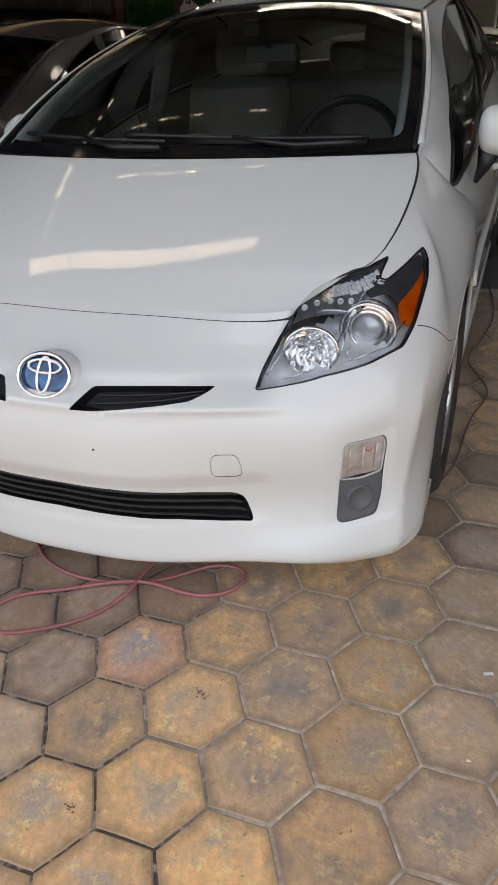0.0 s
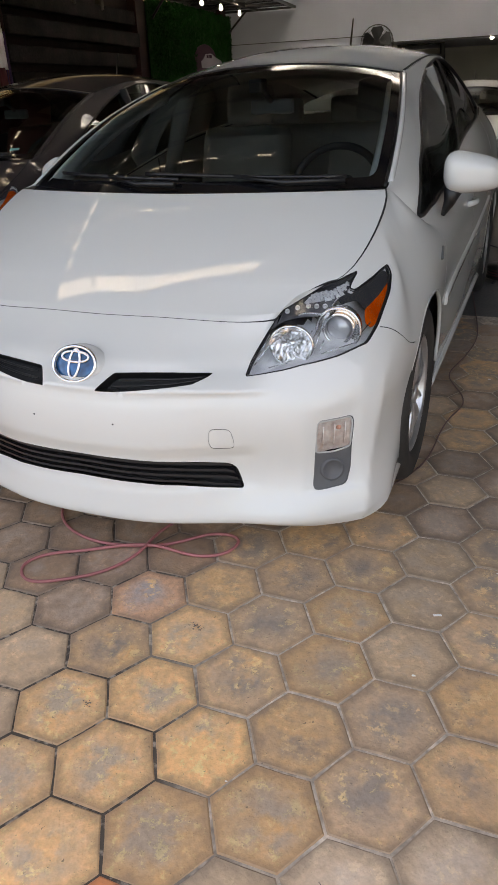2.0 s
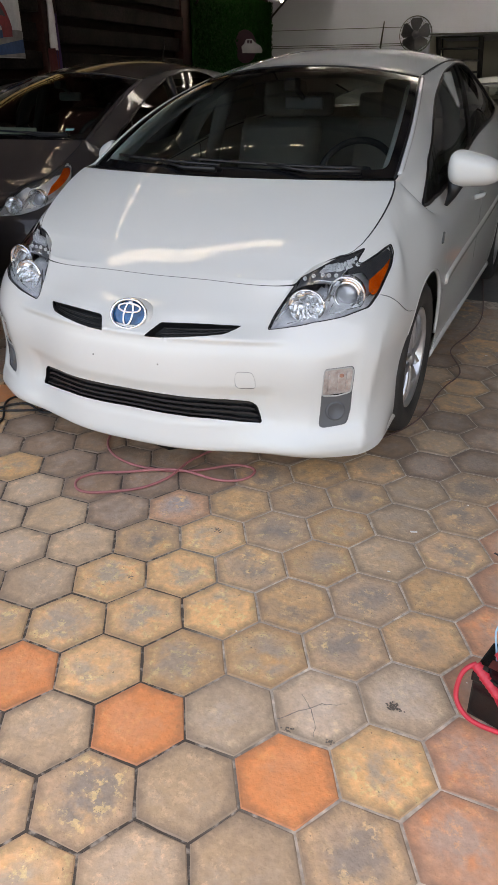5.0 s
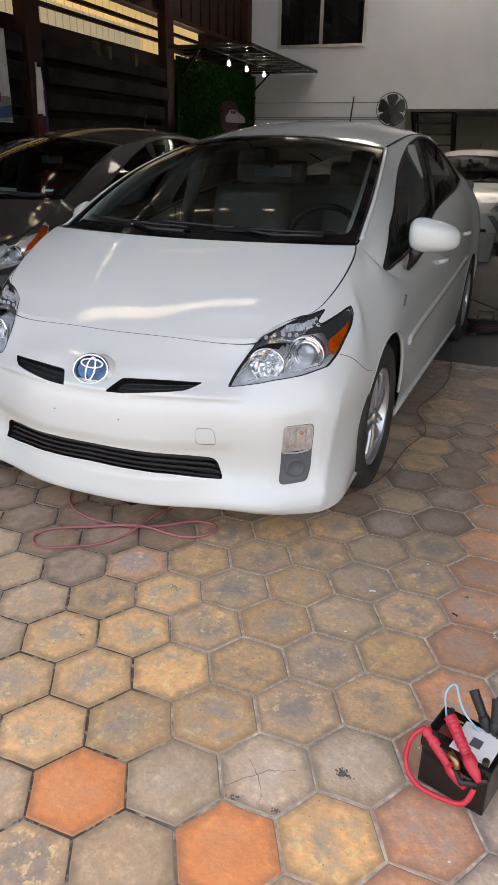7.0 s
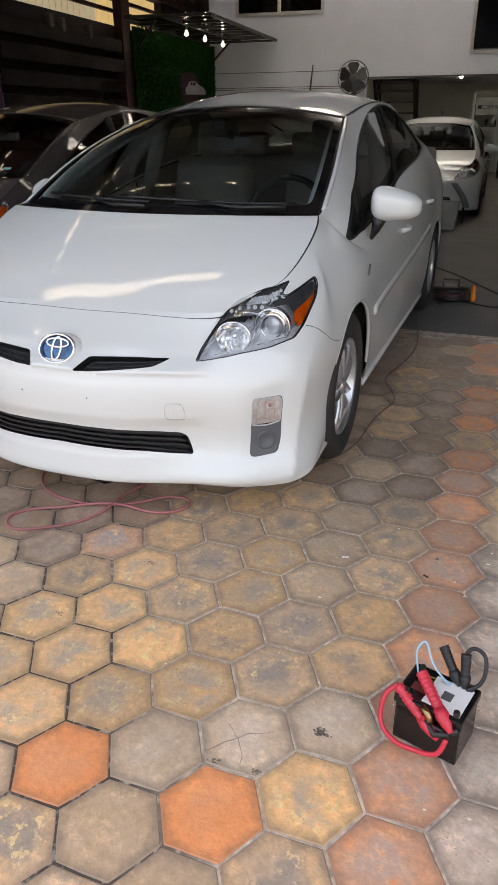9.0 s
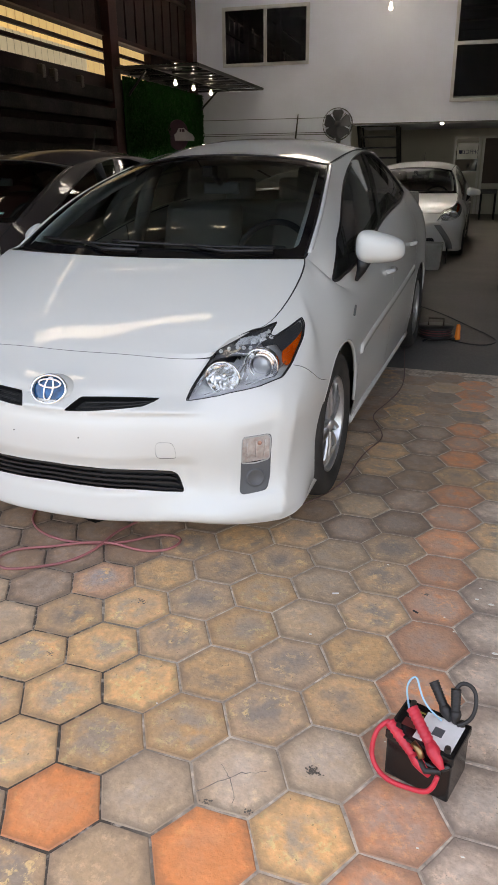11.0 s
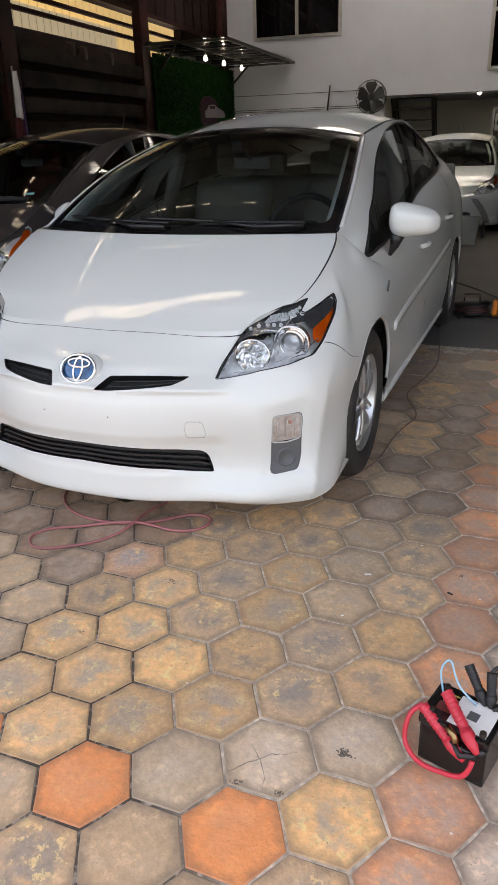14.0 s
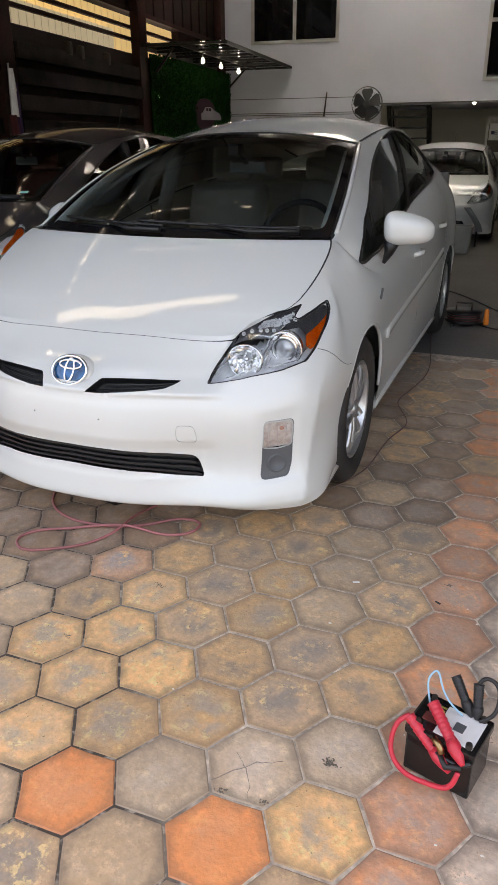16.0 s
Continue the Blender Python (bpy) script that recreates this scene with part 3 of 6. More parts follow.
def hatchback(name, label, paint, place, new_shape=True, fine=1.0, cloth=None, glass=None):
    """A five-door hatchback, its nose at the place and its tail along +y."""
    S = hatchback_surfaces()
    hu, low = S["hu"], S["lower"]
    car = new(name)
    tagged(car, label, "car", "cars in the hall")
    car.matrix_world = place
    asp = 0.105
    front = np.linspace(-1.35, 1.35, int(150 * fine))
    back = np.linspace(1.35, hu[-1], int(100 * fine) + 2)[1:]
    us = np.concatenate([-back[::-1], front, back])
    vs = np.linspace(0, 6, int(48 * fine))
    lines = []

    def both(n, pts):
        lines.append((n, pts))
        lines.append((n + "_right", flip(pts)))

    lines.append(("front_bumper", rounded([(-1.26, -.2), (1.26, -.2), (1.249, 3.8), (.874, 4.37), (.70, 5.0), (.50, 6.2), (-.50, 6.2), (-.70, 5.0), (-.874, 4.37), (-1.249, 3.8)], .03, asp, .001)))
    both("front_door", rounded([(1.90, .75), (2.80, .75), (2.835, 4.5), (2.80, 6.2), (1.93, 6.2), (1.885, 4.6), (1.865, 3.4)], .04, asp, .02))
    both("rear_door", rounded([(2.806, .75), (3.62, .75), (3.80, 2.4), (3.93, 4.5), (3.85, 6.2), (2.806, 6.2), (2.841, 4.5)], .04, asp, .02))
    gaps = [[(.874, 4.37), (1.06, 4.09), (1.249, 3.8)], [(1.932, 6), (1.885, 4.6), (1.865, 3.4), (1.90, .75), (2.80, .75)], [(2.803, .75), (2.838, 4.5), (2.803, 6)], [(3.62, .75), (3.80, 2.4), (3.93, 4.5), (3.85, 6)]]
    for i, g in enumerate(gaps):
        both("gap%d" % i, ribbon(g, .0011 if i == 0 else .0045, asp))
    arches = []
    for yc, lo, hi in ((.93, (.60, hu[5]), (1.35, hu[7])), (3.63, (3.1, hu[9]), (4.1, hu[11]))):
        q = np.linspace(-.16 * math.pi, 1.16 * math.pi, 46)
        y, z = yc - .345 * np.where(np.sin(q) < 0, np.sign(np.cos(q)), np.cos(q)), .312 + .348 * np.sin(q)
        u, v = side_uv(low, lo, hi, y, np.maximum(z, .19))
        v = np.where(z < .19, -.15, v)
        arch = list(zip(u, v))
        arches.append(arch)
        both("arch", arch)
    lamp = rounded(LAMP if new_shape else OLD_LAMP, .012, asp, .008)
    both("lamp", lamp)
    if new_shape:
        fog = rounded(FOG, .012, asp, .014)
        both("fog", fog)
        both("foglens", rounded([(.716, 3.09), (.815, 3.05), (.823, 2.93), (.820, 2.44), (.765, 2.40), (.709, 2.44)], .010, asp, .010))
        slot = rounded(SLOT, .012, asp, .008)
        both("slot", slot)
        tow = rounded([(.412, 2.70), (.408, 2.90), (.414, 3.10), (.470, 3.09), (.479, 2.88), (.478, 2.68)], .004, asp, .014)
        lines.append(("gap9", ribbon(tow + tow[:1], .0014, asp, step=.006)))
    intake = rounded([(u, v) for u, v in INTAKE] + flip(INTAKE)[1:-1], .015, asp, .012)
    lines.append(("intake", intake))
    uv, reg = cut_patch(us, vs, lines, asp)

    def join(*names):
        return np.concatenate([reg[n] for n in names if n in reg])
    sheet("body_shell", low, uv, reg[""], paint, 0, 1, car)
    sheet("front_bumper", low, uv, reg["front_bumper"], paint, 0, 1, car)
    for n in ("front_door", "rear_door"):
        for k in (n, n + "_right"):
            sheet("door", low, uv, reg[k], paint, 0, 1, car)
    for k in [n for n in reg if n.startswith("gap") and len(reg[n])]:
        sheet("panel_gap", low, uv, reg[k], FAINT if k == "gap9" else GROOVE, -.002 if k == "gap9" else -.005, 1, car)
    # turned-in lower edge of the bumper
    ue = np.linspace(-1.05, 1.05, 90)
    lip, nrm = low(ue, ue * 0), normals(low, ue, ue * 0 + .3)
    flat = nrm * np.array([1, 1, 0])
    flat /= np.linalg.norm(flat, axis=1)[:, None]
    inner = lip - flat * .07 + np.array([0, 0, .004])
    k = len(ue)
    under(obj_from("bumper_underside", np.concatenate([lip, inner]), [(i, k + i, k + i + 1, i + 1) for i in range(k - 1)], BLACK_PLASTIC), car)
    # inner liner of the wheel arches and the floor of the car
    for s in (1, -1):
        for yc in (.93, 3.63):
            bm = bmesh.new()
            rows = []
            for k in range(15):
                q = math.pi * (-.1 + 1.2 * k / 14)
                rows.append([bm.verts.new((s * x, yc - .37 * math.cos(q), .30 + .375 * math.sin(q))) for x in (.800, .66, .50)])
            for a, b in zip(rows, rows[1:]):
                for k in range(2):
                    bm.faces.new((a[k], a[k + 1], b[k + 1], b[k]))
            bm.faces.new([r[2] for r in rows])
            part("arch_liner", bm, BLACK_PLASTIC, car, "black plastic wheel arch liner")
    bm = bmesh.new()
    box(bm, (-.60, .30, .17), (.60, 4.25, .20))
    box(bm, (-.82, 1.35, .17), (.82, 3.2, .20))
    part("underbody", bm, BLACK_PLASTIC, car)
    if fine > .8:
        for arch in arches:
            for o, s in ((arch, low), (flip(arch), low)):
                oo = np.array([p for p in o if p[1] > (2.3 if abs(p[0]) < 1.3 else 1.3)])
                p = s(oo[:, 0], oo[:, 1]) - normals(s, oo[:, 0], oo[:, 1]) * .006
                bar("arch_lip", [tuple(q) for q in p], .008, paint, car, 8)
    # lamps
    for k, sgn in (("lamp", 1), ("lamp_right", -1)):
        o = lamp if sgn > 0 else flip(lamp)
        unit = new("headlamp")
        under(unit, car, "clear lens headlamp with dark bezel and amber side reflector")
        tri = reg[k]
        poly = np.array(o)

        def bowl(q, poly=poly, asp=asp):
            d = np.sqrt((((q[:, None] - poly[None]) * np.array([1, asp])) ** 2).sum(-1)).min(1)
            return -.004 - .05 * np.clip(d / .045, 0, 1) ** .7
        high = uv[tri].mean(1)[:, 1] > (5.55 if new_shape else 5.75)
        sheet("bezel", low, uv, tri[~high], SATIN, bowl, 1, unit)
        sheet("bezel_top", low, uv, tri[high], SMOKED, bowl, 1, unit, "black upper bezel")
        edge_bead("bezel_rim", low, np.array(o)[::2], .0055, SMOKED, unit, .010)
        mask = [(.715, 5.84), (.768, 5.72), (.752, 5.52), (.770, 5.30), (.831, 5.28), (.90, 5.30), (.925, 5.22), (.905, 4.90), (.880, 4.66), (.845, 4.62), (.815, 4.78), (.79, 5.05), (.745, 5.18), (.725, 5.45)]
        if not new_shape:
            mask = [(.80, 5.58), (.84, 5.83), (.93, 5.73), (.97, 5.60), (.94, 5.43)]
        mask = rounded([(x * sgn, y) for x, y in mask], .01, asp, .008)
        mask = mask if sgn > 0 else mask[::-1]
        mu = np.array(mask)
        q_uv, q_reg = cut_patch(np.linspace(mu[:, 0].min(), mu[:, 0].max(), 14), np.linspace(mu[:, 1].min(), mu[:, 1].max(), 10), [("q", mask)], asp)
        sheet("dark_mask", low, q_uv, q_reg["q"], SMOKED, -.012, 1, unit)
        ln = sheet("lens", low, uv, tri, LENS, .001, 1, unit)
        ln.visible_shadow = False
        edge_bead("lens_seal", low, o, .0022, GROOVE, unit, .001)
        ahead = Vector((.12 * sgn, -1, .04))
        p, n = spot(low, .754 * sgn, 4.74, .030)
        m = facing(p, ahead)
        part("projector_shroud", lathe(bmesh.new(), [(.064, -.02), (.066, .016), (.064, .022), (.060, .020), (.056, .008), (.050, -.004), (.047, .010), (.043, .016), (.038, .012), (.037, .0)], 40, m), CHROME, unit, "chrome projector ring", True)
        part("projector_glass", lathe(bmesh.new(), [(.0001, .014), (.014, .012), (.026, .006), (.034, -.002), (.038, -.012)], 32, m), PROJECTOR, unit, "", True)
        p, n = spot(low, .612 * sgn, 4.93, .020)
        m = facing(p, ahead)
        bm = bmesh.new()
        facets = 22
        rings = []
        for step, (rad, x) in enumerate([(.008, -.034), (.022, -.028), (.036, -.016), (.048, .000), (.058, .016)]):
            rings.append([bm.verts.new(m @ Vector((x + (.009 if (k + step) % 2 else 0), rad * math.cos(2 * math.pi * (k + .5 * (step % 2)) / facets), .92 * rad * math.sin(2 * math.pi * (k + .5 * (step % 2)) / facets)))) for k in range(facets)])
        for a, b in zip(rings, rings[1:]):
            for k in range(facets):
                bm.faces.new((a[k], a[(k + 1) % facets], b[(k + 1) % facets], b[k]))
        bm.faces.new(rings[0][::-1])
        part("beam_reflector", bm, REFLECTOR, unit, "faceted chrome main beam reflector")
        part("reflector_lip", lathe(bmesh.new(), [(.056, .010), (.058, .019), (.062, .020), (.064, .012)], 36, m @ Matrix.Diagonal((1, 1, .92, 1))), CHROME, unit, "", True)
        part("bulb_cap", lathe(bmesh.new(), [(.0001, .004), (.009, .002), (.012, -.006), (.012, -.03)], 16, m), CHROME, unit, "", True)

        def lamp_panel(name, pts, mat, deep):
            quad = rounded([(x * sgn, y) for x, y in pts], .006, asp, .006)
            quad = quad if sgn > 0 else quad[::-1]
            q = np.array(quad)
            q_uv, q_reg = cut_patch(np.linspace(q[:, 0].min(), q[:, 0].max(), 7), np.linspace(q[:, 1].min(), q[:, 1].max(), 6), [("q", quad)], asp)
            return sheet(name, low, q_uv, q_reg["q"], mat, deep, 1, unit)
        bar("divider", [tuple(low([x * sgn], [y])[0] - normals(low, np.array([x * sgn]), np.array([y]))[0] * .010) for x, y in ((.671, 4.39), (.681, 4.75), (.699, 5.05), (.720, 5.33), (.745, 5.58))], .0035, REFLECTOR, unit, 6)
        for k, (u0, v0, u1, v1) in enumerate(((.512, 4.55, .545, 5.30), (.508, 4.95, .530, 5.55), (.690, 4.52, .700, 4.98), (.705, 4.45, .712, 4.62), (.80, 4.36, .84, 4.52), (.645, 4.55, .672, 4.95), (.56, 4.42, .63, 4.47), (.71, 4.38, .80, 4.30))):
            a, b = spot(low, u0 * sgn, v0, .008)[0], spot(low, u1 * sgn, v1, .008)[0]
            bar("chrome_flute", [tuple(a), tuple(b)], .0019, CHROME if k % 2 else REFLECTOR, unit, 6)
        if new_shape:
            lamp_panel("upper_panel", ((.506, 5.66), (.556, 5.60), (.634, 5.40), (.70, 5.16), (.735, 5.52), (.70, 5.80), (.60, 5.98), (.51, 5.96)), SMOKE_GREY, -.010)
            bar("chrome_strip", [tuple(spot(low, x * sgn, y, .007)[0]) for x, y in ((.605, 5.52), (.634, 5.46), (.665, 5.34), (.692, 5.21))], .0034, REFLECTOR, unit, 6)
            for u, v in [(.557, 5.84), (.598, 5.73), (.639, 5.61), (.668, 5.50), (.696, 5.40)]:
                p, n = spot(low, u * sgn, v, .007)
                part("lamp_diode", lathe(bmesh.new(), [(.0001, .001), (.0045, .006), (.0065, .009), (.0075, .003)], 12, facing(p, ahead)), TRAY, unit, "", True)
            bm = bmesh.new()
            rr = random.Random(3)
            for i in range(11):
                for k in range(3):
                    f = i / 10
                    u, v = .628 + .106 * f + .006 * k, 5.75 - .24 * f + (.055 + .035 * f) * k
                    p, n = spot(low, u * sgn, min(v, 5.93), .006)
                    q = facing(p, n) @ Matrix.Rotation(rr.uniform(0, 1.5), 4, "X") @ Matrix.Rotation(rr.uniform(-.5, .5), 4, "Y")
                    bmesh.ops.create_cone(bm, cap_ends=True, segments=4, radius1=.0108, radius2=.0015, depth=.010, matrix=q @ Matrix.Rotation(math.pi / 2, 4, "Y"))
            part("lamp_crystals", bm, TRAY, unit, "clear faceted daytime lamp crystals")
        amb = [(.815, 4.79), (.86, 4.90), (.915, 5.06), (.900, 4.84), (.880, 4.62), (.862, 4.46), (.845, 4.42), (.822, 4.55)]
        if not new_shape:
            amb = [(.80, 4.68), (.84, 4.83), (.90, 5.18), (.955, 5.48), (.93, 5.64), (.87, 5.73), (.84, 5.48), (.80, 5.08)]
        amb = rounded([(x * sgn, y) for x, y in amb], .01, asp, .006)
        if sgn < 0:
            amb = amb[::-1]
        mu = np.array(amb)
        q_uv, q_reg = cut_patch(np.linspace(mu[:, 0].min(), mu[:, 0].max(), 8), np.linspace(mu[:, 1].min(), mu[:, 1].max(), 8), [("q", amb)], asp)
        sheet("side_reflector", low, q_uv, q_reg["q"], AMBER, -.010, 1, unit, "orange side reflector")
    # nose openings
    grille = new("lower_grille")
    under(grille, car, "black slatted lower air intake")
    rim_wall("surround", low, intake, .035, BLACK_PLASTIC, grille)
    sheet("backing", low, uv, reg["intake"], GROOVE, -.034, 1, grille)
    for k in range(4):
        f = (k + .5) / 4
        u = np.linspace(-.485 + .008 * k, .485 - .008 * k, 40)
        top = np.interp(np.abs(u), [0, .283, .455, .49], [2.48, 2.44, 2.33, 2.15])
        bot = np.interp(np.abs(u), [0, .193, .309, .422, .497], [2.00, 1.97, 1.91, 1.79, 1.74])
        v = bot + (top - bot) * f
        p = low(u, v) - normals(low, u, v) * .012
        bm = bmesh.new()
        rows = [[bm.verts.new(tuple(q + np.array(d))) for d in ((0, -.004, .0035), (0, -.004, -.0035), (0, .016, -.006), (0, .016, .002))] for q in p]
        for a, b in zip(rows, rows[1:]):
            for j in range(4):
                bm.faces.new((a[j], a[(j + 1) % 4], b[(j + 1) % 4], b[j]))
        bmesh.ops.recalc_face_normals(bm, faces=bm.faces)
        part("slat", bm, GRILLE, grille)
    if new_shape:
        for k, o in (("slot", slot), ("slot_right", flip(slot))):
            g = new("nose_slot")
            under(g, car, "narrow black upper grille slot")
            rim_wall("surround", low, o, .03, BLACK_PLASTIC, g)
            sheet("backing", low, uv, reg[k], GROOVE, -.03, 1, g)
            s = 1 if k == "slot" else -1
            for f in (.35, .7):
                u = np.linspace(.11 + .04 * f, .385, 14)
                v = np.interp(u, [.083, .21, .296, .405], [3.86, 3.91, 3.98, 4.22]) * (1 - f) + f * np.interp(u, [.123, .4], [4.24, 4.33])
                p = low(u * s, v) - normals(low, u * s, v) * .013
                bar("slat", [tuple(q) for q in p], .0035, BLACK_PLASTIC, g, 6)
        for k, o, s in (("fog", fog, 1), ("fog_right", flip(fog), -1)):
            g = new("fog_lamp")
            under(g, car, "clear turn lamp above a grey round fog lamp blank")
            rim_wall("surround", low, o, .02, FOG_BLACK, g)
            sheet("blank", low, uv, reg[k], FOG_BLACK, -.006, 1, g)
            top = reg[k.replace("fog", "foglens")]
            sheet("reflector", low, uv, top, PALE_REFLECTOR, lambda q: -.005 - .010 * np.clip(1 - np.abs(np.abs(q[:, 0]) - .765) / .05, 0, 1), 1, g)
            ln = sheet("lens", low, uv, top, LENS, -.003, 1, g)
            ln.visible_shadow = False
            edge_bead("lens_rim", low, [(x * s, y) for x, y in rounded([(.716, 3.09), (.815, 3.05), (.823, 2.93), (.820, 2.44), (.765, 2.40), (.709, 2.44)], .012, asp, .010)], .0026, FOG_RIM, g, .002)
            for k in range(3):
                x = .732 + .034 * k
                bar("lens_flute", [tuple(spot(low, x * s, 2.54, .004)[0]), tuple(spot(low, (x + .002) * s, 2.96, .004)[0])], .0022, PALE_REFLECTOR, g, 6)
            p, n = spot(low, .764 * s, 2.0, .006)
            part("fog_blank", lathe(bmesh.new(), [(.0001, .001), (.024, .0015), (.027, .006), (.030, .008), (.034, .006), (.037, -.006)], 32, facing(p, n)), FOG_BLACK, g, "", True)
            p, n = spot(low, .785 * s, 2.86, .014)
            part("indicator_bulb", lathe(bmesh.new(), [(.0001, .008), (.006, .006), (.009, 0), (.012, -.008)], 16, facing(p, n)), CLEAR_AMBER, g, "orange-tinted bulb", True)
    # badge on the nose
    p, n = spot(low, 0, 4.31, -.013)
    n = Vector((0, -1, .58)).normalized()
    part("badge_boss", lathe(bmesh.new(), [(.046, -.004), (.0485, .000), (.051, -.002), (.054, -.007), (.058, -.018), (.061, -.034)], 40, facing(p, n) @ Matrix.Diagonal((1, 1.44, 1.12, 1))), paint, car, "", True)
    m = facing(p, n) @ Matrix.Diagonal((1, 1.54, 1.12, 1))
    badge = part("badge", lathe(bmesh.new(), [(.0001, .006), (.03, .005), (.043, .002), (.046, -.004), (.046, -.03)], 40, m), BADGE_BLUE, car, "oval blue and chrome badge", True)
    ring = lambda ry, rz, cy, cz, k=40: [tuple(facing(p, n) @ Vector((.008, cy + ry * math.cos(q), cz + rz * math.sin(q)))) for q in (2 * math.pi * i / k for i in range(k))]
    bar("badge_ring", ring(.0705, .0515, 0, 0), .0052, CHROME, badge, 8, True)
    bar("badge_ring", ring(.044, .0155, 0, .021), .0042, CHROME, badge, 8, True)
    bar("badge_ring", ring(.0175, .041, 0, .001), .0042, CHROME, badge, 8, True)
    for u in (.137, -.128):
        p, n = spot(low, u, 3.17, -.0005)
        part("plate_screw_hole", lathe(bmesh.new(), [(.0001, .001), (.0024, .001), (.003, -.002)], 10, facing(p, n)), GROOVE, car)
    # bonnet, screen, roof
    asp2 = .62
    aa, bb = np.linspace(-.9960, .9960, int(70 * fine)), np.linspace(.0125, .996, int(44 * fine))
    h_uv, h_reg = cut_patch(aa, bb, [], asp2)
    sheet("bonnet", S["hood"], h_uv, h_reg[""], paint, 0, 1, car)
    ring_b = [(a, .001) for a in np.linspace(-1, 1, 60)] + [(1, b) for b in np.linspace(.02, 1, 40)]
    ring_b = [(-1, b) for b in np.linspace(1, .02, 40)] + ring_b
    edge_bead("bonnet_gap", S["hood"], ring_b, .0036, GROOVE, car, .0030, False)
    aa, bb = np.linspace(-1, 1, int(50 * fine)), np.linspace(0, 1, int(40 * fine))
    band = rounded([(-.93, .06), (.93, .06), (.925, .90), (-.925, .90)], .03, .9, .05)
    g_uv, g_reg = cut_patch(aa, bb, [("pane", band)], .9)
    screen = sheet("windscreen", S["glass"], g_uv, g_reg["pane"], glass or WINDSCREEN, 0, 1, car, "tinted laminated windscreen")
    screen.visible_shadow = False
    sheet("windscreen_frit", S["glass"], g_uv, g_reg[""], DARK_GLOSS, 0, 1, screen, "black ceramic border")
    r_uv, r_reg = cut_patch(np.linspace(-1, 1, int(44 * fine)), np.linspace(.012, 1, int(60 * fine)), [], 1.6)
    sheet("roof", S["roof"], r_uv, r_reg[""], paint, 0, 1, car)
    edge = np.linspace(.02, 1, 40)
    for s in (1, -1):
        edge_bead("roof_ditch", S["roof"], [(s * .985, b) for b in edge], .007, GROOVE, car, .003, False)
        edge_bead("screen_moulding", S["glass"], [(s * .985, b) for b in np.linspace(0, 1, 30)], .006, BLACK_PLASTIC, car, .001, False)
        edge_bead("screen_pillar", S["glass"], [(s * 1.006, b) for b in np.linspace(.02, 1, 30)], .011, paint, car, .003, False)
    edge_bead("screen_moulding", S["glass"], [(a, .995) for a in np.linspace(-1, 1, 40)], .006, BLACK_PLASTIC, car, .002, False)
    # glazed sides
    panes = rounded(GLASSES, .03, .45, .02)
    s_uv, s_reg = cut_patch(np.linspace(-1, 1, int(110 * fine)), np.linspace(0, 1, int(26 * fine)), [("glass", panes)], .45)
    posts = [[(-.598, .125), (-.574, .60)], [(-.17, .02), (-.10, .40), (.03, .95)], [(.33, .03), (.36, .68)]]
    for s in (1, -1):
        srf = S["side"] if s > 0 else (lambda a, b: S["side"](a, b) * np.array([-1, 1, 1]))
        sheet("door_frame", srf, s_uv, s_reg[""], paint, 0, s, car)
        pane = sheet("side_window", srf, s_uv, s_reg["glass"], SIDE_GLASS, -.004, s, car, "dark tinted side glass")
        pane.visible_shadow = False
        p = srf(np.array(panes)[:, 0], np.array(panes)[:, 1])
        bar("window_seal", [tuple(q) for q in p], .007, BLACK_PLASTIC, pane, 6, True)
        for w, line in zip((.012, .036, .012), posts):
            q = np.array(ribbon(line, w, .45, step=.04))
            mid = len(q) // 2
            a, b = q[:mid], q[mid:][::-1]
            n = min(len(a), len(b))
            pa, pb = srf(a[:n, 0], a[:n, 1]), srf(b[:n, 0], b[:n, 1])
            verts = np.concatenate([pa, pb]) + np.array([.002 * s, 0, 0])
            ob = obj_from("window_post", verts, [(i, i + 1, n + i + 1, n + i) for i in range(n - 1)], BLACK_PLASTIC)
            under(ob, car)
    # tail
    tail = Coons(lambda a: np.stack([np.interp(a, [-1, 1], [-.66, .66]), 4.29 - .27 * np.abs(a) ** 2, 1.18 - .015 * np.abs(a)], 1),
                 lambda a: S["roof"](a, np.ones(np.size(a))), S["rear_end"], .02, (0, .4, .4))
    t_uv, t_reg = cut_patch(np.linspace(-1, 1, 24), np.linspace(0, 1, 12), [], .6)
    sheet("tailgate_glass", tail, t_uv, t_reg[""], SIDE_GLASS, 0, -1, car, "dark tinted tailgate glass")
    # wheels
    for s in (1, -1):
        for y in (.93, 3.63):
            wheel(car, (s * .772, y - (.068 if y < 1 else 0), .316), s)
    # door mirrors
    for s in (1, -1):
        mirror = new("door_mirror")
        under(mirror, car, "white painted door mirror on a black stalk")
        bm = bmesh.new()
        bmesh.ops.create_uvsphere(bm, u_segments=36, v_segments=20, radius=1)
        for v in bm.verts:
            x, y, z = v.co
            sq = lambda q, e: math.copysign(abs(q) ** e, q)
            x, z = sq(x, .62), sq(z, .72)
            thick = .070 if y < 0 else .045
            wide = 1.0
            high = .067 * (1 - .24 * x)
            v.co = (s * (.943 - (.075 if s < 0 else 0) + .106 * (.62 if s < 0 else 1) * x * wide), 1.305 + thick * y + .03 * x, 1.008 + high * z - .010 * x)
        if s < 0:
            bmesh.ops.reverse_faces(bm, faces=bm.faces)
        part("shell", bm, paint, mirror, "", True)
        bm = bmesh.new()
        tube_mesh(bm, [(s * .842, 1.295, .860), (s * .862, 1.295, .905), (s * .876, 1.290, .960)], [.008, .021, .038], 12)
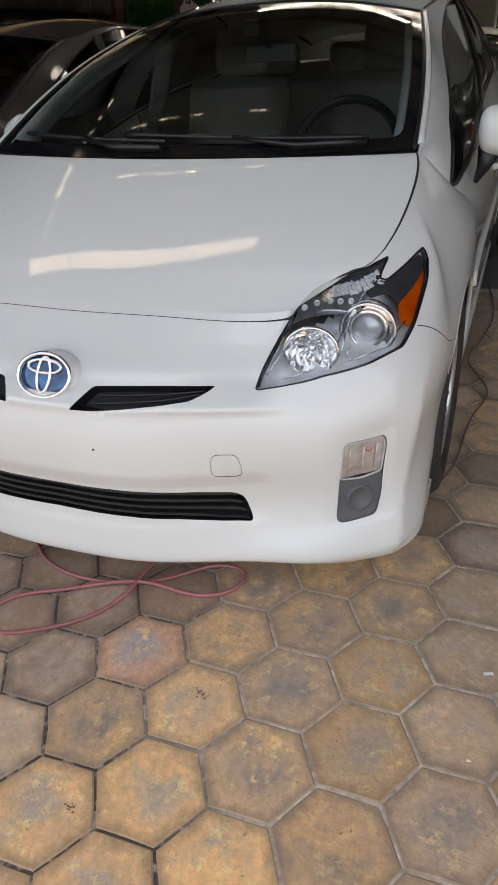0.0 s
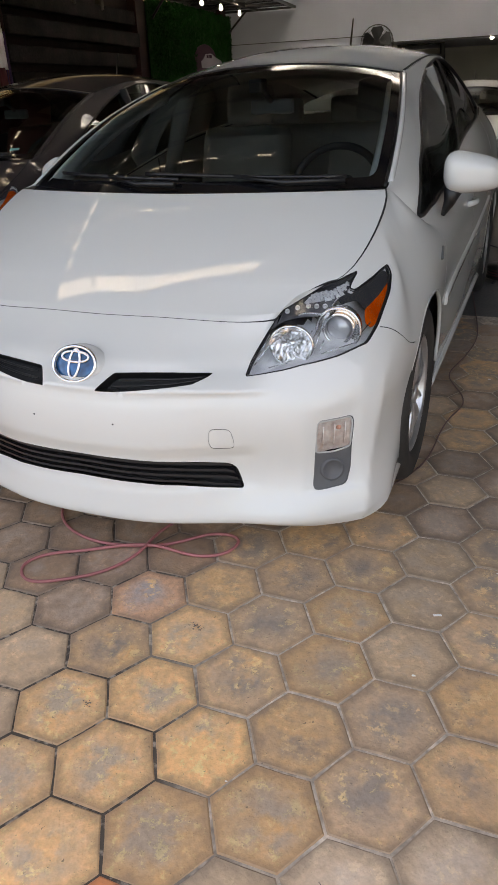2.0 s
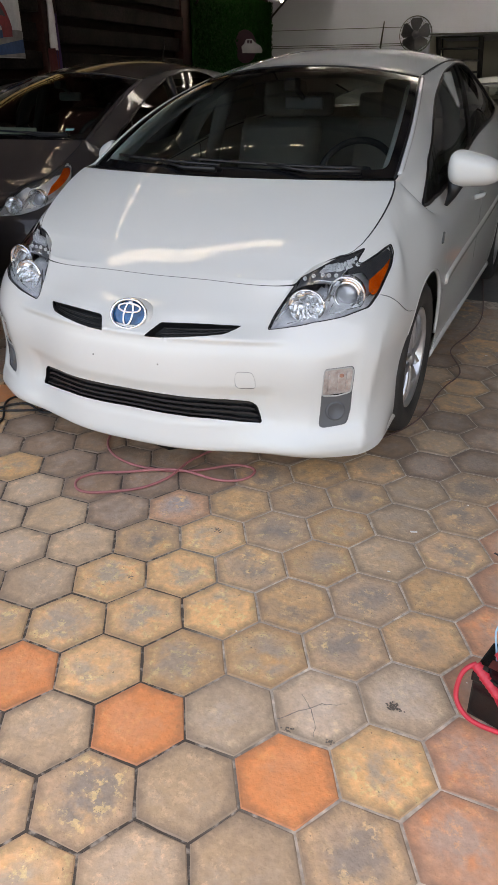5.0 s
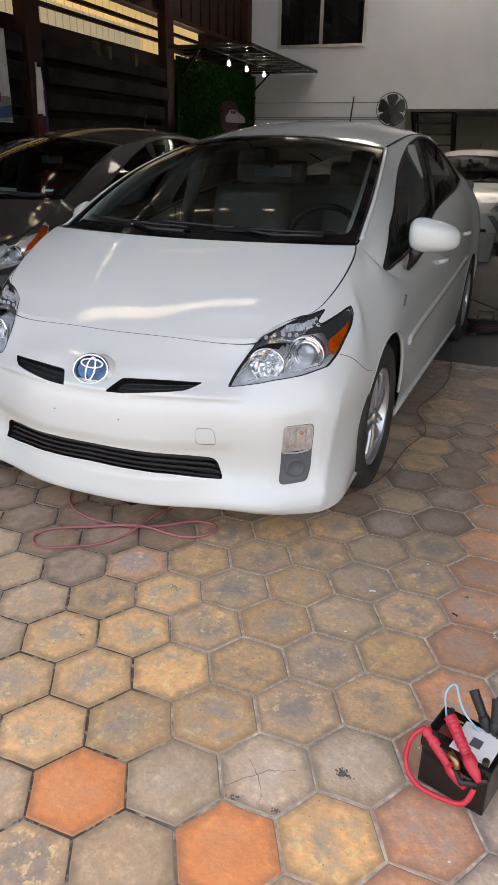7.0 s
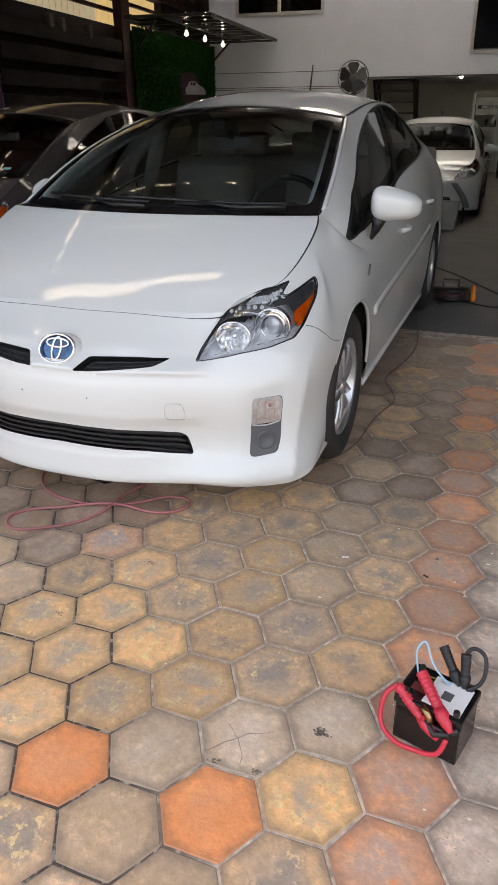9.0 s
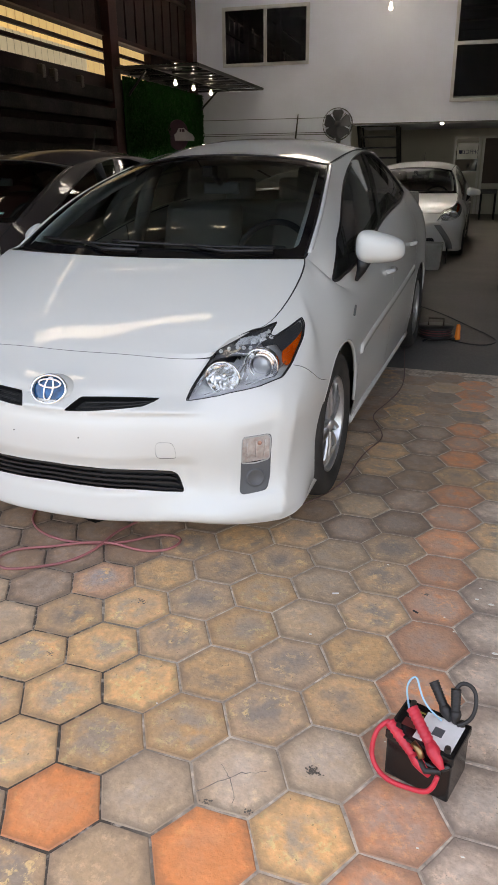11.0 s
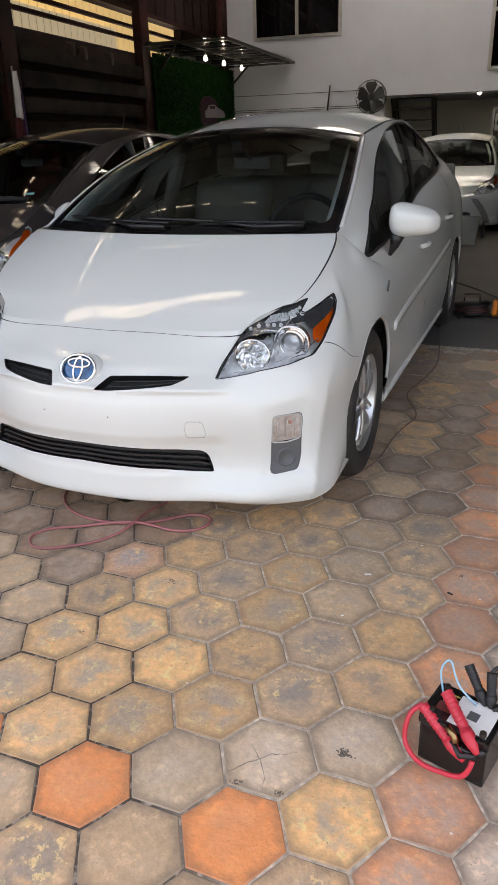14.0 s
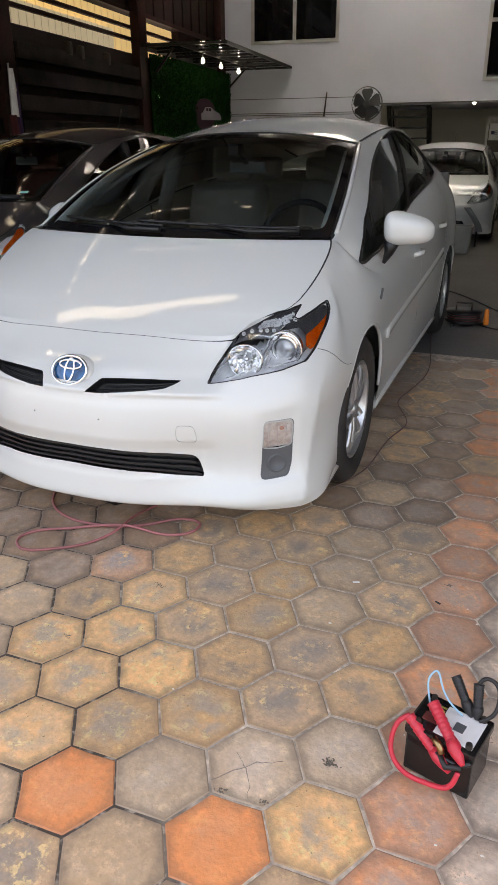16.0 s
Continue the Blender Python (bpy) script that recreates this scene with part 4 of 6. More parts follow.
        part("stalk", bm, BLACK_PLASTIC, mirror, "", True)
        bm = box(bmesh.new(), (-.070, -.004, -.045), (.070, .004, .045), .003)
        bmesh.ops.transform(bm, matrix=pose(s * (.935 if s > 0 else .868), 1.345, 1.008) @ Matrix.Diagonal((1 if s > 0 else .6, 1, 1, 1)), verts=bm.verts)
        part("mirror_glass", bm, CHROME, mirror)
    # mouldings, handles, small plates
    for s in (1, -1):
        y = np.linspace(1.335, 3.20, 40)
        z = np.interp(y, [1.32, 2.9, 3.2], [.530, .649, .672])
        u, v = side_uv(low, (1.2, hu[7] - .15), (3.2, hu[9] + .1), y, z)
        p, n = low(u, v), normals(low, u, v)
        bm = bmesh.new()
        rows = []
        for q, d in zip(p, n):
            q, d = Vector(q), Vector(d)
            up = Vector((0, 0, 1))
            rows.append([bm.verts.new(w * Vector((s, 1, 1))) for w in (q + up * .022 - d * .002, q + up * .017 + d * .009, q - up * .017 + d * .010, q - up * .022 - d * .002)])
        for a, b in zip(rows, rows[1:]):
            for k in range(3):
                bm.faces.new((a[k], a[k + 1], b[k + 1], b[k]))
        bm.faces.new(rows[0])
        bmesh.ops.recalc_face_normals(bm, faces=bm.faces)
        part("side_moulding", bm, paint, car, "", True)
        for yy in (2.10, 3.03):
            zz = .80 + (yy - 2.1) * .06
            u, v = side_uv(low, (1.2, hu[7] - .15), (3.2, hu[9] + .1), np.array([yy - .09, yy - .03, yy + .05, yy + .10]), np.array([zz] * 4))
            p, n = low(u, v), normals(low, u, v)
            out = np.array([.002, .028, .028, .002])[:, None]
            bar("door_handle", [tuple((q + d * o) * np.array([s, 1, 1])) for q, d, o in zip(p, n, out)], [.012, .013, .013, .012], paint, car, 10)
        u, v = side_uv(low, (.9, hu[6]), (1.35, hu[7]), np.array([1.13, 1.19]), np.array([.735, .765]))
        p = low(u, v) + normals(low, u, v) * .003
        bar("fender_badge", [tuple(q * np.array([s, 1, 1])) for q in p], .006, MIRROR_BACK, car, 6)
        # sill edge
        y = np.linspace(1.28, 3.25, 30)
        bar("sill", [(s * .835, q, .192) for q in y], .022, paint, car, 8)
    # cabin
    cloth = cloth or TRIM_GREY
    bm = bmesh.new()
    rows = []
    for y, z, w in ((.86, .93, .66), (1.05, .965, .70), (1.28, .955, .72), (1.42, .88, .72), (1.45, .70, .70), (1.35, .40, .68)):
        rows.append([bm.verts.new((x * w, y - .05 * x * x, z + .012 * math.cos(3 * x))) for x in np.linspace(-1, 1, 15)])
    for a, b in zip(rows, rows[1:]):
        for k in range(14):
            bm.faces.new((a[k], a[k + 1], b[k + 1], b[k]))
    part("dashboard", bm, DASH, car, "dark moulded dashboard", True)
    cowl = bmesh.new()
    rows = []
    for a in np.linspace(-1, 1, 25):
        f, r = S["hood"](np.array([a]), np.array([1.0]))[0], S["glass"](np.array([a]), np.array([.03]))[0]
        rows.append([cowl.verts.new(q) for q in (f - np.array([0, .02, .02]), f * .5 + r * .5 - np.array([0, 0, .022]), r - np.array([0, -.01, .004]))])
    for a, b in zip(rows, rows[1:]):
        for k in range(2):
            cowl.faces.new((a[k], b[k], b[k + 1], a[k + 1]))
    part("cowl", cowl, BLACK_PLASTIC, car, "black plastic wiper cowl", True)
    for u0, u1, b0, b1 in ((.80, -.22, .050, .085), (-.02, -.80, .055, .080)):
        a, b = np.linspace(u0, u1, 16), np.linspace(b0, b1, 16)
        p = S["glass"](a, b) + normals(S["glass"], a, b) * .014
        bar("wiper_blade", [tuple(q) for q in p], .007, BLACK_PLASTIC, car, 6)
        p2 = S["glass"](a, b * .35) + normals(S["glass"], a, b) * .022
        mid = len(a) // 2
        bar("wiper_arm", [tuple(p2[0]), tuple(p2[mid // 2]), tuple(p[mid])], [.013, .009, .006], BLACK_PLASTIC, car, 8)
    seat(car, .36, 1.95, cloth)
    seat(car, -.36, 1.95, cloth)
    bm = box(bmesh.new(), (-.62, 2.70, .45), (.62, 3.15, .62), .06)
    box(bm, (-.62, 3.08, .55), (.62, 3.25, 1.12), .06)
    for x in (-.40, 0, .40):
        box(bm, (x - .11, 3.12, 1.12), (x + .11, 3.22, 1.27), .04)
    part("rear_bench", bm, cloth, car, "", True)
    bm = bmesh.new()
    for s in (1, -1):
        box(bm, (s * .70 - .04, 1.25, .30), (s * .70 + .04, 3.4, .90), .02)
    box(bm, (-.74, 1.0, .28), (.74, 3.9, .33))
    part("cabin_lining", bm, LINER, car)
    l_uv, l_reg = cut_patch(np.linspace(-.94, .94, 20), np.linspace(.03, .85, 20), [], 1.6)
    sheet("headliner", S["roof"], l_uv, l_reg[""], LINER, -.035, 1, car)
    for s in (1, -1):
        line = [S["glass"](np.array([s * .91]), np.array([b]))[0] - np.array([0, -.015, .03]) for b in np.linspace(.04, .90, 12)]
        bar("pillar_trim", [tuple(q) for q in line], .017 if s > 0 else .034, DASH if cloth is RED_CLOTH else PILLAR_TRIM, car, 8)
        bar("belt_trim", [(s * .70, 2.16, .60), (s * .715, 2.15, .95), (s * .66, 2.20, 1.22), (s * .60, 2.22, 1.36)], .045, DASH if cloth is RED_CLOTH else TRIM_GREY, car, 8)
    wheel_m = pose(.37, 1.52, .93, 65)
    bm = bmesh.new()
    tube_mesh(bm, [wheel_m @ Vector((.185 * math.cos(q), .175 * math.sin(q), 0)) for q in (2 * math.pi * i / 40 for i in range(40))], .016, 10, True)
    rim = part("steering_wheel", bm, DASH, car, "dark steering wheel", True)
    bm = box(bmesh.new(), (-.07, -.06, -.03), (.07, .05, .03), .02)
    box(bm, (-.18, -.02, -.01), (.18, .01, .012), .006)
    bmesh.ops.transform(bm, matrix=wheel_m, verts=bm.verts)
    part("steering_hub", bm, DASH, rim)
    bm = box(bmesh.new(), (-.098, -.016, -.030), (.098, .016, .030), .014)
    bmesh.ops.transform(bm, matrix=pose(.04, 1.68, 1.245, -8), verts=bm.verts)
    part("rear_view_mirror", bm, MIRROR_BACK, car, "", True)
    bar("mirror_stem", [(.04, 1.68, 1.26), (.01, 1.60, 1.33)], .012, DASH, car)
    bm = box(bmesh.new(), (-.03, 1.58, 1.30), (.03, 1.66, 1.355), .012)
    part("sensor_box", bm, DASH, car)
    # aerial
    p = S["roof"](np.array([0.0]), np.array([.60]))[0]
    bar("aerial", [tuple(p), tuple(p + np.array([0, .02, .02])), tuple(p + np.array([0, .085, .19]))], [.013, .007, .004], BLACK_PLASTIC, car)
    return car


main_car = hatchback("white_hatchback_car", "white pearl hatchback car parked on hexagonal paving", PEARL, Matrix.Identity(4))
# ---- hall ----
STEEL_BROWN = material("red_oxide_steel", (0.056, 0.020, 0.018), 0.55, 0, 0, 40, 0.3, 0.001, (0.03, 0.016, 0.014), 3, spec=.12)
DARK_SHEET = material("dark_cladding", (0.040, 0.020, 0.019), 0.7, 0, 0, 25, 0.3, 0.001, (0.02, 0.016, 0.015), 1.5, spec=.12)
PLANK = material("black_brown_plank", (0.012, 0.0088, 0.0085), 0.85, 0, 0, 30, 0.5, 0.003, (0.036, 0.027, 0.025), 2.6, spec=.12)
# the sheets glow in place of sunlight; the rib colours are their shaded faces
GLOW_SHEET = glow("glowing_corrugated_sheet", (0.95, 0.74, 0.38), 0.085)
PALE_GLOW = glow("glowing_pale_sheet", (0.90, 0.84, 0.66), 0.055)
GLOW_SHADE = glow("dim_glow_rib", (0.80, 0.58, 0.27), 0.05)
PALE_GLOW_SHADE = glow("pale_dim_glow_rib", (0.55, 0.50, 0.36), 0.03)
LOW_WALL = material("grey_green_paint", (0.50, 0.50, 0.455), 0.75, 0, 0, 70, 0.06, 0.001, (0.42, 0.42, 0.38), 0.9)
ROOF_SHEET = material("zinc_roof_sheet", (0.50, 0.43, 0.33), 0.6, 0.2, 0, 20, 0.15, 0.001, (0.38, 0.33, 0.26), 1.0)
BLACK_STEEL = material("black_painted_steel", (0.015, 0.015, 0.016), 0.45, 0, 0, 60, 0.2)
ALU = material("white_aluminium", (0.66, 0.66, 0.66), 0.35, 0.2, 0, 80, 0.05)
POLY = glass_material("clear_roof_sheet", (0.62, 0.64, 0.68), 0.15)
DARK_PANE = material("dark_window_pane", (0.012, 0.013, 0.015), 0.02, 0, 0, spec=.8)
GREEN_LEAF = material("artificial_box_hedge", (0.006, 0.060, 0.008), 0.8, 0, 0, 35, 0.5, 0.0, (0.010, 0.092, 0.014), 5, spec=.15)
BULB = glow("lit_bulb", (1.0, 0.98, 0.94), 6)
DIM_BULB = glow("lit_small_bulb", (1.0, 0.98, 0.94), 2.5)
SOFFIT_BULB = glow("lit_soffit_lamp", (1.0, 0.98, 0.94), 25)


def setting(ob, label=""):
    return tagged(ob, label, kind="structure")


def walled(name, lo, hi, mat, label="", bevel=0.0):
    return setting(boxed(name, lo, hi, mat, None, bevel, HALL), label)


# back wall of the upper floor with two real window openings
def wall_with_openings(name, x0, x1, z0, z1, y, thick, holes, mat):
    xs = sorted({x0, x1, *[h[0] for h in holes], *[h[1] for h in holes]})
    zs = sorted({z0, z1, *[h[2] for h in holes], *[h[3] for h in holes]})
    bm = bmesh.new()
    for a, b in zip(xs, xs[1:]):
        for c, d in zip(zs, zs[1:]):
            if any(h[0] <= a and b <= h[1] and h[2] <= c and d <= h[3] for h in holes):
                continue
            box(bm, (a, y, c), (b, y + thick, d))
    bmesh.ops.remove_doubles(bm, verts=bm.verts, dist=1e-4)
    bmesh.ops.transform(bm, matrix=HALL, verts=bm.verts)
    return setting(part(name, bm, mat))


WIN = [(-4.02, -2.06, 3.49, 4.63), (1.17, 3.70, 2.62, 5.02)]
wall_with_openings("wall_back", -4.8, 7.0, 2.19, 6.6, 15.7, .2, WIN, WALL_PAINT)
walled("wall_back_lower", (-4.8, 15.7, 0), (-1.02, 15.9, 2.19), WALL_PAINT)
walled("wall_recess", (-1.02, 19.5, 0), (7.0, 19.7, 2.3), LOW_WALL)
walled("wall_recess_side", (-1.22, 15.9, 0), (-1.02, 19.5, 2.3), LOW_WALL)
walled("ceiling_recess", (-1.22, 15.9, 2.19), (7.0, 19.7, 2.38), WALL_PAINT)
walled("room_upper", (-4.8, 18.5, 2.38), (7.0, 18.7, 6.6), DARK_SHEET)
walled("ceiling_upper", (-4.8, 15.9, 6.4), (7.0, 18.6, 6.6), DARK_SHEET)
for i, z in enumerate((2.33, 2.02, 1.98)):
    walled("trim", (-4.79, 15.685, z), (-1.03 if i else -1.6, 15.699, z + .012), FOG_BLACK)
walled("trim", (-1.02, 15.68, 2.17), (7.0, 15.699, 2.20), FOG_BLACK)

for i, (a, b, c, d) in enumerate(WIN):
    win = new("window_%d" % (i + 1))
    setting(win, "dark upper floor window in a white aluminium frame")
    cuts = ([a, (a + b) / 2, b], [c, d]) if i == 0 else ([a, a + 1.25, b], [c, 3.72, d])
    f = .035
    for x in cuts[0]:
        boxed("window_frame", (x - f, 15.66, c - f), (x + f, 15.76, d + f), ALU, win, .006, HALL)
    for z in cuts[1]:
        boxed("window_frame", (a - f, 15.657, z - f), (b + f, 15.763, z + f), ALU, win, .006, HALL)
    for x, x2 in zip(cuts[0], cuts[0][1:]):
        for z, z2 in zip(cuts[1], cuts[1][1:]):
            boxed("pane", (x + f, 15.70, z + f), (x2 - f, 15.708, z2 - f), DARK_PANE, win, 0, HALL)

# left wall: posts, rails, cladding, a strip of openings with the neighbour's glowing sheets behind
def post(y, w=.34):
    bm = box(bmesh.new(), (-4.80, y, 0), (-4.64, y + w, 6.5), .01)
    bmesh.ops.transform(bm, matrix=HALL, verts=bm.verts)
    return setting(part("steel_post", bm, STEEL_BROWN))


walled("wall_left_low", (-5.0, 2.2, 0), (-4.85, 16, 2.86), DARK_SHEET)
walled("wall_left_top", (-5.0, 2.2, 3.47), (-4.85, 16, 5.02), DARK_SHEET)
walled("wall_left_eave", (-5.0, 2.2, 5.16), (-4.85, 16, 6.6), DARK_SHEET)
for k in range(15):
    walled("eave_stub", (-4.875, 2.25 + .93 * k, 5.02), (-4.86, 2.42 + .93 * k, 5.16), STEEL_BROWN)
walled("wall_left_bay", (-8.2, -1.2, 0), (-8.0, 2.2, 6.6), DARK_SHEET)
walled("wall_bay_end", (-8.2, 2.2, 0), (-4.85, 2.35, 6.6), DARK_SHEET)
walled("wall_left_end", (-5.0, 13.2, 2.86), (-4.85, 15.9, 3.47), DARK_SHEET)
for y in (2.36, 6.68, 10.86):
    post(y)
post(15.25, .3)
for z in (3.22, 3.04):
    walled("rail", (-4.84, 2.4, z), (-4.78, 13.2, z + .055), STEEL_BROWN)
for z in (3.47, 4.6, 5.7):
    walled("rail", (-4.845, 2.4, z), (-4.76, 15.6, z + .07), STEEL_BROWN)
for k in range(9):
    y = 11.5 + .48 * k
    walled("cladding_rib", (-4.846, y, 3.55), (-4.815, y + .04, 5.0), DARK_SHEET)
for k in range(18):
    y = 2.6 + .48 * k
    walled("cladding_rib", (-4.846, y, 3.55), (-4.82, y + .03, 5.0), DARK_SHEET)


def corrugated(name, x, y0, y1, z0, z1, mat, edge, pitch=.19, deep=.02):
    n = int((y1 - y0) / pitch) * 4
    bm = bmesh.new()
    rows = []
    for i in range(n + 1):
        y = y0 + (y1 - y0) * i / n
        off = (0, deep, deep, 0)[i % 4]
        rows.append([bm.verts.new(HALL @ Vector((x - off, y, z))) for z in (z0, z1)])
    for a, b in zip(rows, rows[1:]):
        bm.faces.new((a[0], b[0], b[1], a[1]))
    # one face in four takes the dimmer glow, as the rib's shade
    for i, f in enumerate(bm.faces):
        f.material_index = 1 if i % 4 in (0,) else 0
    ob = part(name, bm, mat)
    ob.data.materials.append(edge)
    return setting(ob)


corrugated("backdrop", -5.6, 2.4, 15, 3.02, 4.2, GLOW_SHEET, GLOW_SHADE, .24)
corrugated("backdrop", -5.5, 2.4, 11.6, 2.4, 3.35, PALE_GLOW, PALE_GLOW_SHADE, .20)

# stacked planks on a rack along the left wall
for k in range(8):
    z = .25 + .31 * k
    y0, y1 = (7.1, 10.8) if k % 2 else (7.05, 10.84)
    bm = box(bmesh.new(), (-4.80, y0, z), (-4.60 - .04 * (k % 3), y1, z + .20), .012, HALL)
    tagged(part("plank", bm, PLANK), "long black-brown plank stacked on the wall rack", "plank", "planks on the rack")
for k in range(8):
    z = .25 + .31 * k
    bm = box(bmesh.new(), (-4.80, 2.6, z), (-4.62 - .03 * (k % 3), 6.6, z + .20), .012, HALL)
    tagged(part("plank", bm, PLANK), "long black-brown plank stacked on the wall rack", "plank", "planks on the rack")
for y, z in ((8.4, 2.60), (8.75, 2.58), (9.6, 2.57)):
    jar = boxed("tin_can", (-4.72, y, z - .02), (-4.62, y + .10, z + .16), BRAKE, None, .02, HALL)
    tagged(jar, "small grey tin standing on the plank rack", "tin")

# hedge panel with its round sign
hedge = new("hedge_panel")
tagged(hedge, "green artificial hedge panel fixed to the wall", "hedge panel")
boxed("backing", (-4.63, 11.22, .2), (-4.60, 15.69, 2.87), GREEN_LEAF, hedge, 0, HALL)
rng = random.Random(5)
bm = bmesh.new()
for k in range(15000):
    y, z = rng.uniform(11.22, 15.69), rng.uniform(1.1, 2.89)
    m = HALL @ Matrix.Translation((-4.595 + rng.uniform(0, .03), y, z)) @ Euler((rng.uniform(0, 6), rng.uniform(0, 6), rng.uniform(0, 6))).to_matrix().to_4x4()
    s = rng.uniform(.018, .034)
    bm.faces.new([bm.verts.new(m @ Vector(q)) for q in ((-s, 0, 0), (0, -s * .4, 0), (s, 0, 0), (0, s * .4, .01))])
tagged(part("leaves", bm, GREEN_LEAF, hedge, "dense small plastic leaves"), kind="stuff")
SIGN_DARK = material("sign_plum", (0.06, 0.025, 0.04), 0.5, 0, 0, 50, .1)
SIGN_PALE = material("sign_pale", (0.45, 0.43, 0.46), 0.5, 0, 0, 50, .1)
sign = new("round_sign")
tagged(sign, "round plum sign with a pale car shape on the hedge", "sign")
m = HALL @ Matrix.Translation((-4.47, 13.6, 1.96)) @ Matrix.Rotation(radians(-28), 4, "Z") @ Matrix.Diagonal((1, .82, .82, 1))
part("disc", lathe(bmesh.new(), [(.0001, .012), (.36, .012), (.37, .006), (.37, -.012), (.0001, -.012)], 40, m), SIGN_DARK, sign)
bm = bmesh.new()
shape = [(-.14, -.14), (-.16, .00), (-.08, .05), (.00, .16), (.17, .17), (.32, .08), (.48, .02), (.54, -.06), (.53, -.14)]
bm.faces.new([bm.verts.new(m @ Vector((.018, y, z))) for y, z in shape])
out = bmesh.ops.extrude_face_region(bm, geom=bm.faces[:])
bmesh.ops.translate(bm, verts=[v for v in out["geom"] if isinstance(v, bmesh.types.BMVert)], vec=(.012, 0, 0))
part("car_shape", bm, SIGN_PALE, sign)
bm = box(bmesh.new(), (.031, .02, .07), (.034, .08, .14), 0, m)
box(bm, (.031, .10, .07), (.034, .19, .14), 0, m)
part("car_window", bm, SIGN_DARK, sign)

# canopy with three bulbs
canopy = new("canopy")
tagged(canopy, "black steel canopy with clear sheets and hanging bulbs", "canopy")
CX0, CX1, CY0, CY1, CZ = -4.78, -3.09, 10.98, 15.62, 2.97


def hall_bar(name, a, b, r, mat, parent, label=""):
    return bar(name, [HALL @ Vector(a), HALL @ Vector(b)], r, mat, parent, 6, False, label)


for x in (CX0, (CX0 + CX1) / 2, CX1):
    boxed("beam", (x - .025, CY0, CZ - .025), (x + .025, CY1, CZ + .025), BLACK_STEEL, canopy, .004, HALL)
for k in range(6):
    y = CY0 + (CY1 - CY0) * k / 5
    boxed("cross_bar", (CX0, y - .022, CZ - .022), (CX1, y + .022, CZ + .022), BLACK_STEEL, canopy, .004, HALL)
sheet_ob = boxed("clear_sheet", (CX0, CY0, CZ + .03), (CX1, CY1, CZ + .036), POLY, canopy, 0, HALL)
for y0, y1 in ((11.45, 11.3), (15.55, 15.6)):
    hall_bar("brace", (-4.78, y0, 2.39), (-4.20, y1, CZ - .02), .022, BLACK_STEEL, canopy)
for y in (12.03, 13.07, 14.22):
    hall_bar("lamp_cord", (-3.9, y, CZ), (-3.9, y, 2.88), .008, BLACK_STEEL, canopy)
    bulb = part("bulb", lathe(bmesh.new(), [(.0001, .040), (.018, .036), (.031, .022), (.033, .006), (.026, -.018), (.016, -.036), (.016, -.06)], 16,
                              HALL @ Matrix.Translation((-3.9, y, 2.80)) @ Matrix.Rotation(math.pi / 2, 4, "Y")), BULB, canopy, "lit white bulb", True)
# spots on the upper wall
lamp = new("pendant_bulb")
tagged(lamp, "bare bulb hanging before the upper wall", "lamp")
hall_bar("lamp_cord", (-.22, 15.3, 6.4), (-.22, 15.3, 4.48), .01, BLACK_STEEL, lamp)
part("bulb", lathe(bmesh.new(), [(.0001, .06), (.035, .04), (.04, .01), (.025, -.04), (.018, -.09)], 16, HALL @ Matrix.Translation((-.22, 15.3, 4.4)) @ Matrix.Rotation(math.pi / 2, 4, "Y")), DIM_BULB, lamp, "", True)
spot_ob = new("soffit_lamp")
tagged(spot_ob, "small lit lamp under the soffit", "lamp")
part("bulb", lathe(bmesh.new(), [(.0001, .03), (.025, .02), (.035, 0), (.035, -.03)], 14, HALL @ Matrix.Translation((1.02, 15.72, 2.16)) @ Matrix.Rotation(math.pi / 2, 4, "Y")), SOFFIT_BULB, spot_ob, "", True)

# wall fan
fan = new("wall_fan")
tagged(fan, "dark wall fan with a wire guard at rest", "fan")
fm = HALL @ Matrix.Translation((-1.28, 15.42, 2.18)) @ Matrix.Rotation(-math.pi / 2, 4, "Z")
FAN_DARK = material("fan_grey", (0.11, 0.11, 0.12), 0.5, 0, 0, 40, .15)
for r in (.34, .33, .26, .18):
    ring = [fm @ Vector((.05 if r < .335 else 0, r * math.cos(q), r * math.sin(q))) for q in (2 * math.pi * i / 40 for i in range(40))]
    bar("guard_ring", ring, .007 if r > .32 else .003, FAN_DARK, fan, 6, True)
for i in range(28):
    q = 2 * math.pi * i / 28
    bar("guard_wire", [fm @ Vector((.07, .06 * math.cos(q), .06 * math.sin(q))), fm @ Vector((.05, .24 * math.cos(q), .24 * math.sin(q))), fm @ Vector((0, .335 * math.cos(q), .335 * math.sin(q)))], .0025, FAN_DARK, fan, 4)
for i in range(5):
    bm = bmesh.new()
    rows = []
    for r, w in ((.06, .05), (.14, .10), (.24, .14), (.30, .10)):
        rows.append([bm.verts.new(fm @ Matrix.Rotation(2 * math.pi * i / 5, 4, "X") @ Vector((.02 + .12 * t * .5, w * t, r))) for t in (-1, -.3, .4, 1)])
    for a, b in zip(rows, rows[1:]):
        for k in range(3):
            bm.faces.new((a[k], a[k + 1], b[k + 1], b[k]))
    part("blade", bm, FAN_DARK, fan, "", True)
part("motor", lathe(bmesh.new(), [(.0001, .08), (.06, .07), (.075, .02), (.09, -.06), (.07, -.2)], 24, fm), FAN_DARK, fan, "", True)
bm = box(bmesh.new(), (-.26, -.05, -.62), (-.12, .05, .05), .02, fm)
part("bracket", bm, FAN_DARK, fan)

